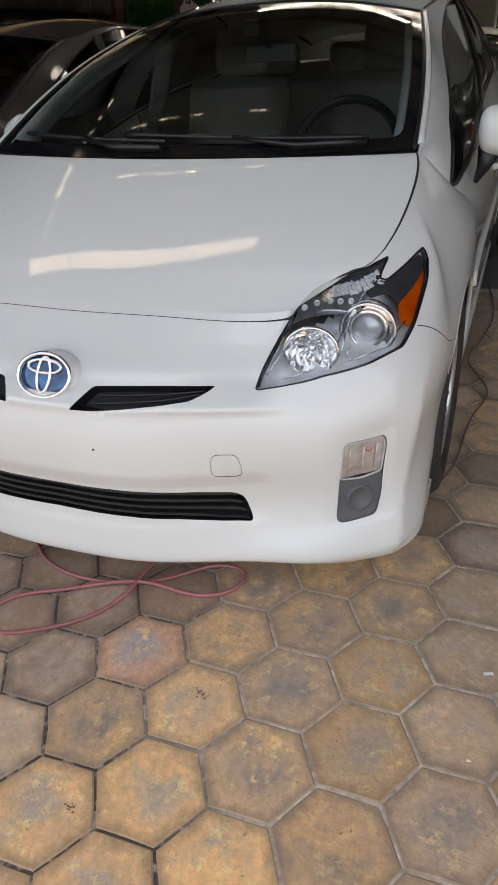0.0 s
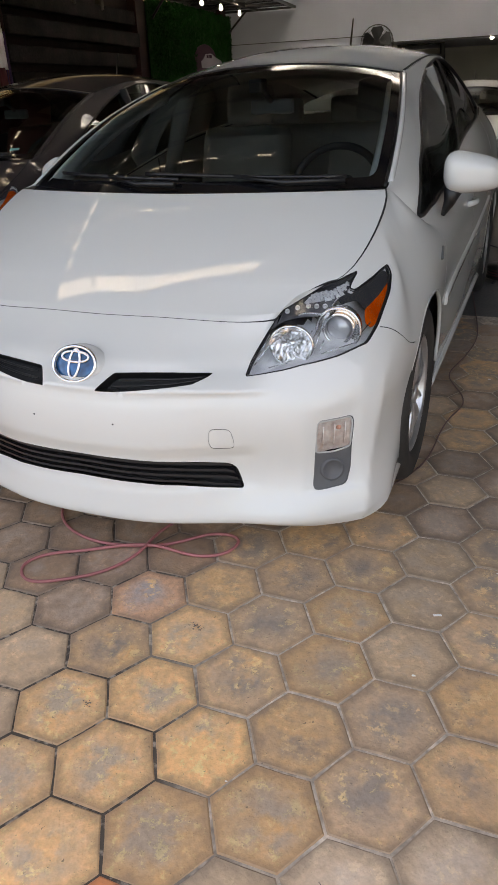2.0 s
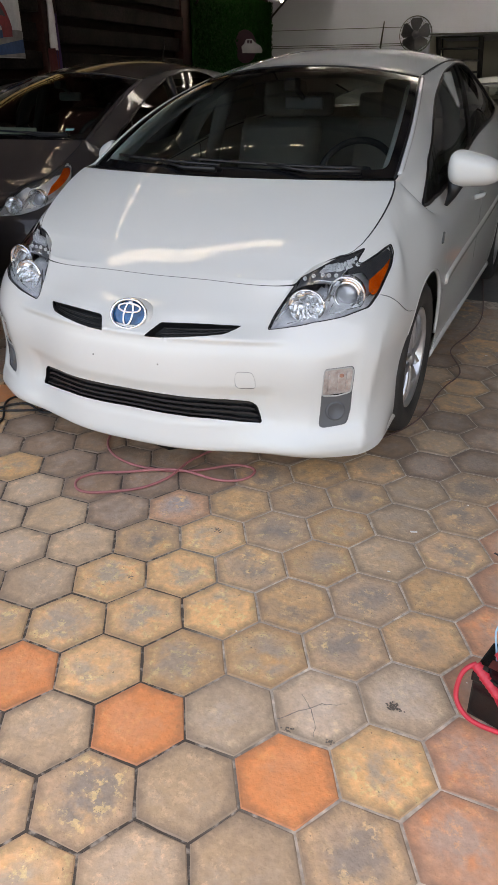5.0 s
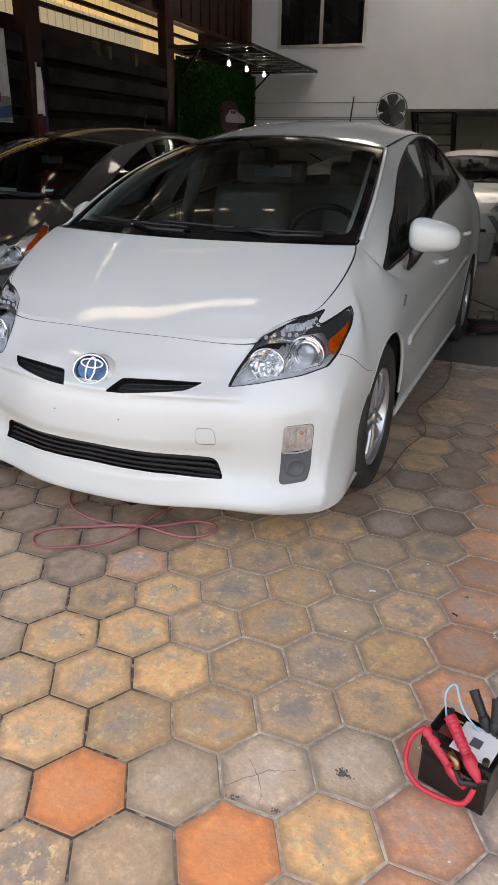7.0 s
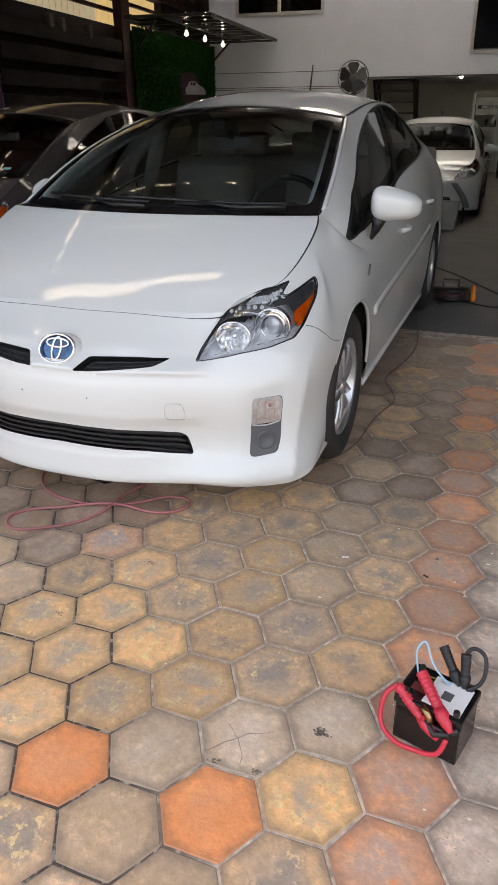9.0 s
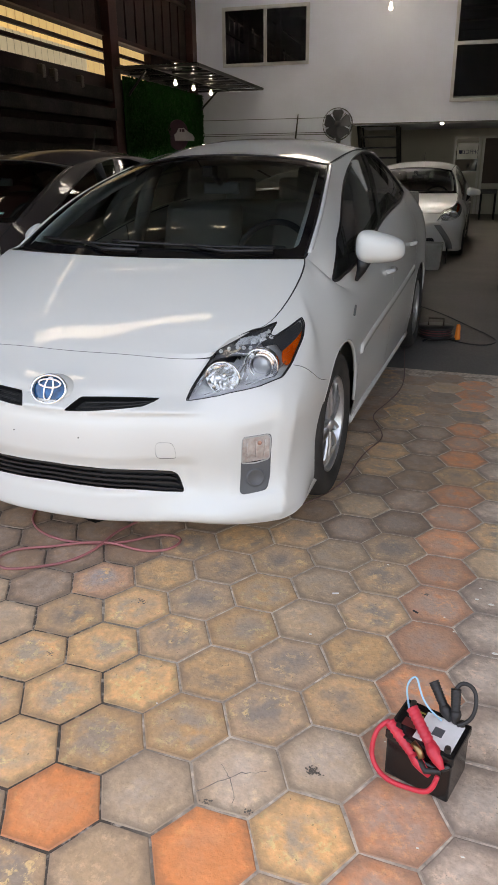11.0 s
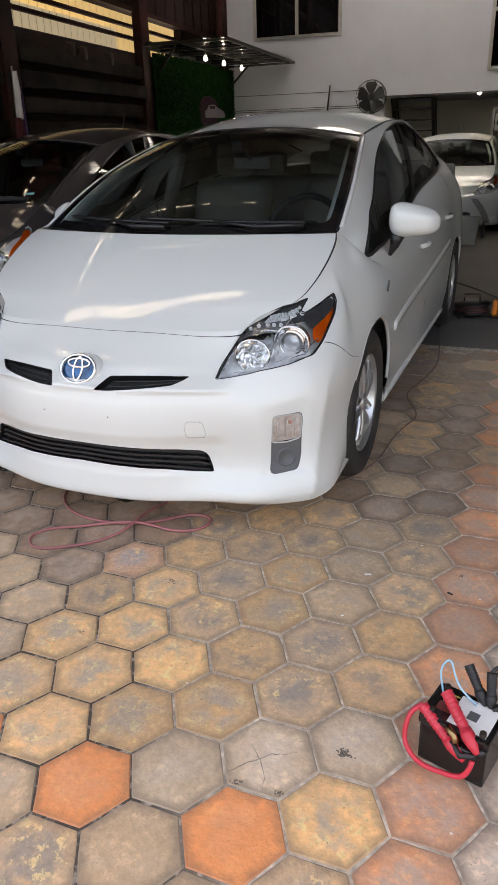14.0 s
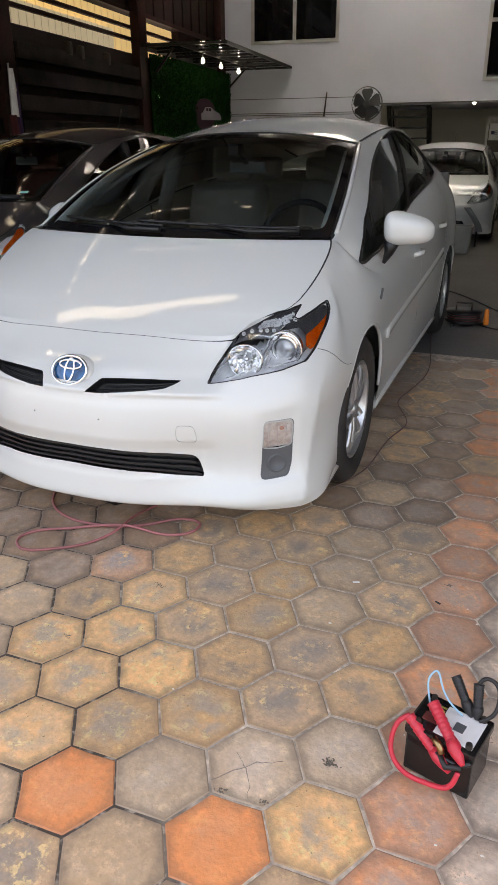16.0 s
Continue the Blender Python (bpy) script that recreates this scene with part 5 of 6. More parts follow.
# stairs and office in the recess
stair = new("steel_staircase")
tagged(stair, "dark steel staircase climbing under the soffit", "staircase")
for k in range(9):
    z = .25 + .24 * k
    y = 19.0 - .26 * k
    boxed("tread", (-.95, y - .13, z), (-.05, y + .13, z + .04), BLACK_STEEL, stair, .004, HALL)
for x in (-.97, -.03):
    hall_bar("stringer", (x, 19.2, .05), (x, 16.8, 2.25), .05, BLACK_STEEL, stair)
    hall_bar("handrail", (x, 19.2, .95), (x, 17.6, 2.3), .02, BLACK_STEEL, stair)
office = new("door_1")
setting(office, "white framed office window and brown door")
for x in (1.36, 2.00, 2.10):
    boxed("frame", (x - .03, 19.42, .0 if x > 1.5 else 1.10), (x + .03, 19.498, 1.97), ALU, office, .004, HALL)
boxed("frame", (1.34, 19.418, 1.94), (3.1, 19.499, 2.0), ALU, office, .004, HALL)
boxed("frame", (1.34, 19.418, 1.07), (2.0, 19.499, 1.12), ALU, office, .004, HALL)
BROWN = material("brown_door", (0.06, 0.03, 0.022), 0.5, 0, 0, 30, .25)
boxed("leaf", (2.13, 19.45, .8), (3.1, 19.495, 1.94), BROWN, office, .004, HALL)
boxed("pane", (1.39, 19.46, 1.12), (1.97, 19.468, 1.94), DARK_PANE, office, 0, HALL)
boxed("notice", (1.42, 19.44, 1.42), (1.96, 19.455, 1.83), ALU, office, 0, HALL, "white paper notice seen from behind")
txt = bpy.data.curves.new("notice_text", "FONT")
txt.body, txt.size, txt.extrude, txt.align_x, txt.align_y = "OFFICE", .15, .001, "CENTER", "CENTER"
tob = new("notice_text", txt)
INK = material("blue_black_ink", (0.03, 0.03, 0.09), 0.6)
txt.materials.append(INK)
tob.matrix_world = HALL @ Matrix.Translation((1.80, 19.437, 1.60)) @ Matrix.Diagonal((-1, 1, 1, 1)) @ Matrix.Rotation(math.pi / 2, 4, "X")
tob.parent = office
boxed("number_bar", (1.46, 19.436, 1.56), (1.56, 19.439, 1.65), INK, office, 0, HALL)
stool = new("office_stool")
tagged(stool, "dark padded stool by the office wall", "stool")
boxed("seat", (2.05, 17.2, .62), (2.45, 17.6, .72), BLACK_PLASTIC, stool, .02, HALL)
for x in (2.08, 2.42):
    for y in (17.23, 17.57):
        hall_bar("leg", (x, y, 0), (x, y, .63), .02, BLACK_STEEL, stool)

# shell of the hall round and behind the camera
# right wall is out of view, coloured dark to keep the car's doors dim
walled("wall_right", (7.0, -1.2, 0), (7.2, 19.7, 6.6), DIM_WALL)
# header added out of view, cuts sky light on bonnet, floor and panes
walled("header_beam", (-8.2, -1.32, 3.95), (7.2, -1.2, 6.65), DARK_SHEET)

def flat_shape(name, pts, x, mat, parent):
    bm = bmesh.new()
    bm.faces.new([bm.verts.new(HALL @ Vector((x, y, z))) for y, z in pts])
    out = bmesh.ops.extrude_face_region(bm, geom=bm.faces[:])
    bmesh.ops.translate(bm, verts=[v for v in out["geom"] if isinstance(v, bmesh.types.BMVert)], vec=(-.002, 0, 0))
    bmesh.ops.recalc_face_normals(bm, faces=bm.faces)
    return part(name, bm, mat, parent)


# poster and flag on the left wall
poster = new("poster")
tagged(poster, "dim wall poster with a blue and a red vehicle", "poster")
P_PALE = material("poster_grey", (0.78, 0.76, 0.80), 0.5, 0, 0, 30, .15, 0, (0.46, 0.46, 0.52), 3)
P_BLUE, P_RED = material("poster_blue", (0.035, 0.09, 0.25), 0.5, 0, 0, 30, .3), material("poster_red", (0.30, 0.03, 0.04), 0.5, 0, 0, 30, .3)
P_ROAD = material("poster_road", (0.07, 0.07, 0.085), 0.5, 0, 0, 20, .3)
P_STREET = material("poster_street", (0.30, 0.29, 0.31), 0.5, 0, 0, 12, .3)
boxed("sheet", (-4.60, 4.55, 1.60), (-4.59, 6.16, 2.62), P_PALE, poster, 0, HALL)
boxed("road_print", (-4.589, 4.56, 1.61), (-4.586, 6.15, 1.89), P_STREET, poster, 0, HALL)
flat_shape("wave_print", [(4.56, 1.62), (4.56, 1.66), (5.3, 1.68), (5.7, 1.73), (6.15, 1.80), (6.15, 1.66), (5.6, 1.62)], -4.582, P_BLUE, poster)


flat_shape("red_vehicle", [(5.50, 1.84), (5.47, 2.02), (5.49, 2.17), (5.56, 2.21), (5.78, 2.19), (5.86, 2.12), (5.93, 2.00), (5.96, 1.92), (5.95, 1.82), (5.70, 1.80)], -4.581, P_RED, poster)
flat_shape("blue_vehicle", [(5.02, 1.86), (5.01, 1.98), (5.07, 2.10), (5.14, 2.13), (5.42, 2.12), (5.53, 2.02), (5.70, 1.97), (5.77, 1.91), (5.77, 1.80), (5.55, 1.77), (5.12, 1.81)], -4.578, P_BLUE, poster)
flat_shape("grey_vehicle", [(4.60, 1.84), (4.60, 2.06), (4.72, 2.13), (4.88, 2.09), (4.97, 2.00), (5.0, 1.88), (4.9, 1.82)], -4.581, P_ROAD, poster)
for pts in ([(5.52, 2.03), (5.53, 2.15), (5.64, 2.16), (5.65, 2.03)], [(5.68, 2.03), (5.67, 2.15), (5.77, 2.14), (5.86, 2.02)]):
    flat_shape("red_window", pts, -4.575, P_ROAD, poster)
for pts in ([(5.06, 1.99), (5.11, 2.09), (5.20, 2.10), (5.21, 1.99)], [(5.23, 1.99), (5.22, 2.10), (5.33, 2.10), (5.36, 1.99)], [(5.38, 1.99), (5.36, 2.09), (5.42, 2.09), (5.51, 2.01)]):
    flat_shape("blue_window", pts, -4.574, P_ROAD, poster)
flat_shape("lamp_print", [(5.71, 1.88), (5.70, 1.92), (5.75, 1.92), (5.76, 1.88)], -4.574, P_PALE, poster)
for yy in (5.14, 5.58):
    part("wheel_print", lathe(bmesh.new(), [(.0001, .002), (.055, .002), (.055, 0)], 18, HALL @ Matrix.Translation((-4.572, yy, 1.815))), P_ROAD, poster)
for y0, y1, z in ((5.25, 5.55, 2.50), (5.62, 6.05, 2.55)):
    boxed("lettering_bar", (-4.588, y0, z), (-4.585, y1, z + .05), P_ROAD, poster, 0, HALL)
flag = new("furled_flag")
tagged(flag, "furled white flag with purple and red ends on the post", "flag")
F_WHITE = material("flag_white", (0.86, 0.82, 0.84), 0.85, 0, 0, 60, .1)
F_PURPLE = material("flag_purple", (0.07, 0.03, 0.10), 0.85, 0, 0, 60, .1)
F_RED = material("flag_red", (0.10, 0.016, 0.018), 0.85, 0, 0, 60, .1)


def folds(name, y, z0, z1, w0, w1, mat):
    bm = bmesh.new()
    rows = []
    for k in range(9):
        f = k / 8
        z, w = z0 + (z1 - z0) * f, w0 + (w1 - w0) * f
        rows.append([bm.verts.new(HALL @ Vector((-4.52 + .03 * math.cos(q * 3 + f) + .02 * math.cos(q), y + w * math.sin(q) * .5, z))) for q in (2 * math.pi * i / 14 for i in range(14))])
    for a, b in zip(rows, rows[1:]):
        for i in range(14):
            bm.faces.new((a[i], a[(i + 1) % 14], b[(i + 1) % 14], b[i]))
    return part(name, bm, mat, flag, "", True)


folds("white_cloth", 6.70, 1.70, 2.26, .17, .04, F_WHITE)
folds("red_cloth", 6.66, 1.45, 1.72, .16, .16, F_RED)
folds("purple_cloth", 6.76, 1.45, 2.10, .09, .03, F_PURPLE)
hall_bar("flag_pole", (-4.55, 6.70, 0), (-4.55, 6.70, 2.32), .012, ALU, flag)
# roof with a cross strip of skylight and a row of small ones, closed by milky sheets
def translucent(name, colour):
    """A sheet that scatters the daylight falling on its back."""
    m = bpy.data.materials.new(name)
    m.use_nodes = True
    t = m.node_tree
    t.nodes.remove(t.nodes["Principled BSDF"])
    n = t.nodes.new("ShaderNodeBsdfTranslucent")
    n.inputs[0].default_value = (*colour, 1)
    t.links.new(n.outputs[0], t.nodes["Material Output"].inputs[0])
    return m


MILKY = translucent("milky_roof_light", (0.69, 0.675, 0.625))
ADDED_SHEET = translucent("added_roof_light", (0.90, 0.94, 0.97))
ROOF_Z, ROOF_Y0, ROOF_Y1 = 6.6, -1.2, 19.7
STRIP = (1.56, 1.92)
DASHES = [(-4.72, -4.60, -.9 + .62 * k, -.9 + .62 * k + (.44 if k % 3 else .34)) for k in range(11) if k not in (3, 4)]
DASHES += [(-3.5 + .52 * k, -3.5 + .52 * k + (.34 if k != 2 else .2), 3.72, 3.80) for k in range(5) if k != 3]
HOLES = [(a, b, *STRIP) for a, b in ((-5.0, -4.62), (-4.58, -3.98), (-3.94, -3.22), (-3.18, -2.36), (-2.32, -0.75))]
# unseen panes added in the roof to brighten the back wall
ADDED_PANES = [(-2.9 + .8 * k, -2.15 + .8 * k, y, y + .77) for k in range(7) for y in (11.3, 12.12)]
HOLES += ADDED_PANES + DASHES


def roof_with_lights():
    """Sheets of roofing with real openings, laid in bands along x."""
    ys = sorted({ROOF_Y0, ROOF_Y1, *[h[2] for h in HOLES], *[h[3] for h in HOLES]})
    bm = bmesh.new()
    for a, b in zip(ys, ys[1:]):
        mid = (a + b) / 2
        x = -8.2
        for h in sorted(h for h in HOLES if h[2] < mid < h[3]):
            box(bm, (x, a, ROOF_Z), (h[0], b, ROOF_Z + .05))
            x = h[1]
        box(bm, (x, a, ROOF_Z), (7.2, b, ROOF_Z + .05))
    bmesh.ops.remove_doubles(bm, verts=bm.verts, dist=1e-4)
    bmesh.ops.transform(bm, matrix=HALL, verts=bm.verts)
    setting(part("ceiling", bm, ROOF_SHEET))
    for mat, holes, label in ((MILKY, [h for h in HOLES if h not in ADDED_PANES], "milky roof light sheets"), (ADDED_SHEET, ADDED_PANES, "added roof light sheets that brighten the back wall")):
        bm = bmesh.new()
        for k, h in enumerate(holes):
            box(bm, (h[0] - .03, h[2] - .03, ROOF_Z + .054 + .004 * k), (h[1] + .03, h[3] + .03, ROOF_Z + .057 + .004 * k))
        bmesh.ops.transform(bm, matrix=HALL, verts=bm.verts)
        setting(part("ceiling_lights", bm, mat), label)


roof_with_lights()
for k in range(8):
    y = -.3 + 2.4 * k
    walled("rafter", (-8.0, y, 6.30), (7.0, y + .12, 6.597), STEEL_BROWN)
# ---- other cars ----
GUNMETAL = material("dark_grey_metallic", (0.060, 0.049, 0.049), 0.5, 0.1, 0.6, 900, .15, spec=.2)
BLACK_PAINT = material("black_paint", (0.004, 0.004, 0.0045), 0.12, 0.0, 0.0)
SILVER_WHITE = material("off_white_paint", (0.62, 0.62, 0.61), 0.32, 0.0, 0.8)
dark = hatchback("dark_grey_hatchback_car", "dark grey metallic hatchback with red seats beside the white car", GUNMETAL, pose(-2.43, 1.36, 0), False, .55, RED_CLOTH)
far = hatchback("off_white_hatchback_car", "off-white older hatchback parked facing out at the back", SILVER_WHITE, pose(-.02, 8.95, 0, 0, 0, 2) @ Matrix.Diagonal((1, 1, .91, 1)), False, .45)
light = copy_thing(far, pose(-4.2, 2.75, 0, 0, 0, 3))
tagged(light, "off-white hatchback half hidden behind the dark grey one")
tall = hatchback("black_car", "black glossy car standing at the edge of the lane", BLACK_PAINT, pose(2.32, 5.5, 0) @ Matrix.Diagonal((1.03, 1, 1.2, 1)), False, .35)
tagged(tall, "tall black car parked on the concrete lane")
tail_car = copy_thing(tall, pose(-5.785, .33, 0, 0, 0, -90) @ Matrix.Diagonal((1 / 1.03, 1, 1 / 1.2, 1)))
tagged(tail_car, "black car with a red tail lamp, seen from behind")
TAIL_RED = material("red_tail_lamp", (0.20, 0.006, 0.008), .12, 0, 1.0)
low_s = hatchback_surfaces()["lower"]
lamp_o = rounded([(-u, v) for u, v in [(4.45, 4.45), (5.25, 4.35), (5.28, 5.0), (5.1, 5.3), (4.40, 5.5)]], .02, .105, .03)[::-1]
mu = np.array(lamp_o)
q_uv, q_reg = cut_patch(np.linspace(-5.3, -4.4, 20), np.linspace(4.3, 5.6, 10), [("q", lamp_o)], .105)
tl = sheet("tail_lamp", low_s, q_uv, q_reg["q"], TAIL_RED, .006, 1, tail_car, "red tail lamp")
strip = rounded([(-4.44, 4.88), (-4.43, 5.05), (-5.20, 4.92), (-5.20, 4.78)], .02, .105, .01)
q_uv, q_reg = cut_patch(np.linspace(-5.25, -4.4, 14), np.linspace(4.7, 5.2, 5), [("q", strip)], .105)
sheet("reverse_lamp", low_s, q_uv, q_reg["q"], LENS, .009, 1, tl)
# paper in the dark car's windscreen, and its sticker
note = boxed("screen_note", (-.20, 1.03, .985), (.20, 1.04, 1.06), material("pale_green_paper", (0.42, 0.48, 0.36), .7), dark, 0, None, "pale paper sheet on the dashboard")
gl = hatchback_surfaces()["glass"]
q_uv, q_reg = cut_patch(np.linspace(.72, .80, 3), np.linspace(.10, .125, 3), [], 1)
sheet("screen_sticker", gl, q_uv, q_reg[""], material("teal_sticker", (0.25, 0.55, 0.50), .5), .002, 1, dark, "small teal sticker")
# ---- things on the floor ----
RED_PVC = material("red_pvc", (0.85, 0.045, 0.075), 0.38, 0, 0, 80, .1)
PINK_CORD = material("faded_red_cord", (0.46, 0.16, 0.16), 0.5, 0, 0, 60, .15)
BLACK_CORD = material("black_cord", (0.02, 0.018, 0.018), 0.5)
CASE = material("battery_case", (0.007, 0.007, 0.008), 0.22, 0, 0, 90, .3, .0003, (0.018, 0.016, 0.015), 9)
PAPER = material("white_label", (0.93, 0.92, 0.90), 0.5, 0, 0, 60, .06)
COPPER = material("brassy_clamp", (0.55, 0.36, 0.18), 0.3, 1.0, 0, 60, .2)
BLUE_TUBE = material("pale_blue_wire", (0.30, 0.55, 0.72), 0.3, 0, .4)
ORANGE = material("orange_plastic", (0.85, 0.22, 0.02), 0.4)


def cable(name, pts, r, mat, label, category="cable", z=None, flat=True, n=8):
    """A cord through the points, drawn smooth, lying on the floor where no height is given."""
    p = np.array([(q[0], q[1], q[2] if len(q) > 2 else r + .0005) for q in pts], float)
    line = curve_through(p)(np.linspace(0, 1, len(pts) * n))
    ob = bar(name, [tuple(q) for q in line], r, mat, None, 8)
    return tagged(ob, label, category)


battery = new("car_battery")
tagged(battery, "black car battery with a white label, clamps on top", "battery")
BAT = pose(1.432, -.596, 0, 0, 0, -16)
CW, CD, CH = .156, .118, .134


def bat(name, lo, hi, mat, bevel=.003, label=""):
    return boxed(name, lo, hi, mat, battery, bevel, BAT, label)


bat("case", (-CW / 2, -CD / 2, 0), (CW / 2, CD / 2, CH * .80), CASE, .005)
bat("lid", (-CW / 2 - .004, -CD / 2 - .004, CH * .80), (CW / 2 + .004, CD / 2 + .004, CH), CASE, .006)
bat("label", (-.020, -.050, CH), (.070, .046, CH + .0012), PAPER, 0, "white paper label")
bat("print_block", (.012, -.018, CH + .0013), (.036, .010, CH + .002), FOG_BLACK, 0)
for k in range(3):
    bat("print_line", (-.055, .008 + .012 * k, CH + .0003), (-.022, .013 + .012 * k, CH + .001), material("dim_yellow_print", (0.30, 0.26, 0.05), .5) if k == 0 else bpy.data.materials["dim_yellow_print"], 0)
bat("red_print", (-.058, -.026, CH + .0003), (-.018, .002, CH + .001), material("dark_red_print", (0.16, 0.03, 0.025), .5), 0)
for x, y in ((-.058, .046), (.060, .048), (-.058, -.045), (.062, -.046)):
    part("corner_post", lathe(bmesh.new(), [(.0001, .012), (.007, .012), (.008, 0)], 14, BAT @ pose(x, y, CH) @ Matrix.Rotation(-math.pi / 2, 4, "Y")), BRAKE, battery)
bar("handle", [BAT @ Vector(q) for q in ((-.01, -CD / 2 - .006, CH * .86), (.02, -CD / 2 - .014, CH * .74), (.055, -CD / 2 - .012, CH * .72), (.075, -CD / 2 - .004, CH * .84))], .007, CASE, battery)


def grip(tip, end, mat, name, label, width=.0115):
    """One jaw of a jump lead clamp: a ribbed grip, and a flat jaw towards the tip."""
    tip, end = Vector(tip), Vector(end)
    d = (tip - end).normalized()
    pts, rad = [], []
    length = (tip - end).length
    for k in range(26):
        f = k / 25
        pts.append(end + d * length * .62 * f)
        rad.append(width * (1.0 + (.13 if k % 3 == 0 else 0)) * (1 - .12 * f))
    g = bar(name, pts, rad, mat, None, 10)
    tagged(g, label, "clamp")
    pts, rad = [end + d * length * f for f in (.6, .72, .85, 1.0)], [width * 1.05, width * 1.25, width, width * .45]
    bar("jaw", pts, rad, mat, g, 8)
    return g


def B(x, y, z):
    return BAT @ Vector((x, y, z * .895))


clamp_r = new("red_clamp")
tagged(clamp_r, "red jump lead clamp lying on the battery", "clamp")
for a, b, w in ((B(.064, -.078, .124), B(-.044, .000, .186), .0136), (B(.040, -.086, .092), B(-.080, -.045, .158), .0126)):
    g = grip(a, b, RED_PVC, "grip", "red ribbed grip", w)
    for key in ("label", "category"):
        del g[key]
    g.parent = clamp_r
bar("spring", [B(-.012, -.065, .150), B(.006, -.072, .142), B(.016, -.078, .128)], .008, COPPER, clamp_r)
bar("jaw_wrap", [B(.004, -.075, .125), B(.03, -.088, .105), B(.06, -.075, .112)], .0075, BLACK_CORD, clamp_r)
clamp_b = new("black_clamp")
tagged(clamp_b, "black jump lead clamp standing on the battery", "clamp")
for a, b in ((B(.034, .045, .150), B(-.026, .078, .224)), (B(.046, .044, .150), B(.030, .076, .230))):
    g = grip(a, b, BLACK_CORD, "grip", "black ribbed grip", .0115)
    for key in ("label", "category"):
        del g[key]
    g.parent = clamp_b
lead = [B(-.078, -.045, .164), B(-.094, -.060, .150), B(-.102, -.080, .112), B(-.092, -.096, .068), B(-.055, -.108, .046), B(.0, -.104, .044), B(.045, -.10, .062), B(.058, -.086, .105)]
cable("red_lead", [tuple(q) for q in lead], .0060, RED_PVC, "thick red jump lead looping beside the battery", "cable")
lead = [B(.030, .076, .231), B(.040, .086, .246), B(.062, .088, .244), B(.080, .072, .215), B(.074, .052, .172), B(.052, .040, .153)]
cable("black_lead", [tuple(q) for q in lead], .0048, BLACK_CORD, "thick black jump lead looping over the battery", "cable")
lead = [B(-.050, .006, .150), B(-.062, .012, .200), B(-.066, .026, .245), B(-.056, .032, .258), B(-.042, .028, .236), B(-.014, .022, .19), B(.016, .034, .153)]
cable("blue_wire", [tuple(q) for q in lead], .0024, BLUE_TUBE, "thin pale blue wire arched over the battery", "wire")

# cords
cable("power_cable", [(-.291, .40), (-.27, .24), (-.195, .143), (-.051, .085), (.096, .096), (.232, .165), (.337, .245), (.405, .235), (.408, .175), (.307, .110), (.178, .112, .012),
                   (.06, .075, .012), (-.06, .015), (-.152, -.040), (-.180, -.098), (-.135, -.158), (-.018, -.126), (.080, -.047), (.137, .061, .012), (.145, .181, .012), (.175, .30), (.22, .55)],
      .0052, PINK_CORD, "faded red cord looped on the paving", n=10)
cable("power_cable", [(.55, .55), (.696, .598), (.816, .752), (.890, .96), (.905, 1.166), (.935, 1.414), (.963, 1.552), (.905, 1.759), (.86, 1.89), (.876, 2.063), (.93, 2.5), (.89, 2.95), (.80, 3.6)],
      .0032, material("brown_cord", (0.17, 0.095, 0.08), .6), "thin brown cord trailing past the wheel", n=8)
cable("power_cable", [(-1.3, -.15), (-.971, -.017), (-.94, .159), (-.909, .314), (-.835, .387), (-.70, .34), (-.6, .45)], .0055, BLACK_CORD, "thin black cord on the paving")
cable("power_cable", [(-.55, .50), (-.75, .344), (-.856, .291), (-.960, .218), (-.942, .125), (-.870, .084), (-.808, .160), (-.862, .267), (-.939, .409), (-.80, .52), (-.6, .70)], .0055, BLACK_CORD, "thin black cord looped by the bumper")
cable("power_cable", [(-.60, -.46), (-.459, -.524), (-.402, -.533), (-.352, -.565), (-.328, -.608), (-.36, -.66), (-.55, -.72)], .0055, BLACK_CORD, "thin black cord end on the paving")

# cable reel on the concrete
reel = new("cable_reel")
tagged(reel, "flat dark extension reel with cord on concrete", "cable reel")
rm = pose(.995, 3.97, 0)
part("drum", lathe(bmesh.new(), [(.0001, .02), (.13, .02), (.145, .03), (.145, .045), (.11, .05), (.11, .09), (.145, .095), (.145, .11), (.0001, .115)], 28, rm @ Matrix.Rotation(-math.pi / 2, 4, "Y")), BLACK_PLASTIC, reel, "", True)
for k in range(5):
    ring = [rm @ Vector(((.122 + .006 * (k % 2)) * math.cos(q), (.122 + .006 * (k % 2)) * math.sin(q), .05 + .01 * k)) for q in (2 * math.pi * i / 28 for i in range(28))]
    bar("cord_turn", ring, .006, BLACK_CORD if k % 2 else material("dull_red_cord", (0.14, 0.03, 0.03), .6), reel, 6, True)
bar("reel_handle", [rm @ Vector(q) for q in ((-.06, 0, .11), (-.06, 0, .17), (.06, 0, .17), (.06, 0, .11))], .008, BRAKE, reel)
for k in range(3):
    q = k * 2.1
    bar("reel_foot", [rm @ Vector((.16 * math.cos(q), .16 * math.sin(q), .008)), rm @ Vector((.08 * math.cos(q), .08 * math.sin(q), .02))], .009, BLACK_STEEL, reel)
plug = new("orange_plug")
tagged(plug, "upright orange plug end beside the reel", "plug")
part("plug_body", lathe(bmesh.new(), [(.0001, 0), (.022, 0), (.024, .02), (.02, .06), (.018, .11), (.012, .125), (.0001, .127)], 16, pose(1.172, 4.0, .001) @ Matrix.Rotation(-math.pi / 2, 4, "Y")), ORANGE, plug, "", True)
cable("power_cable", [(.30, 5.7), (.655, 5.393), (.974, 4.979), (1.262, 4.47), (1.439, 4.14), (1.475, 3.963), (1.385, 3.83), (1.207, 3.875), (1.10, 3.97)], .006, BLACK_CORD, "black extension cord looping from the reel")

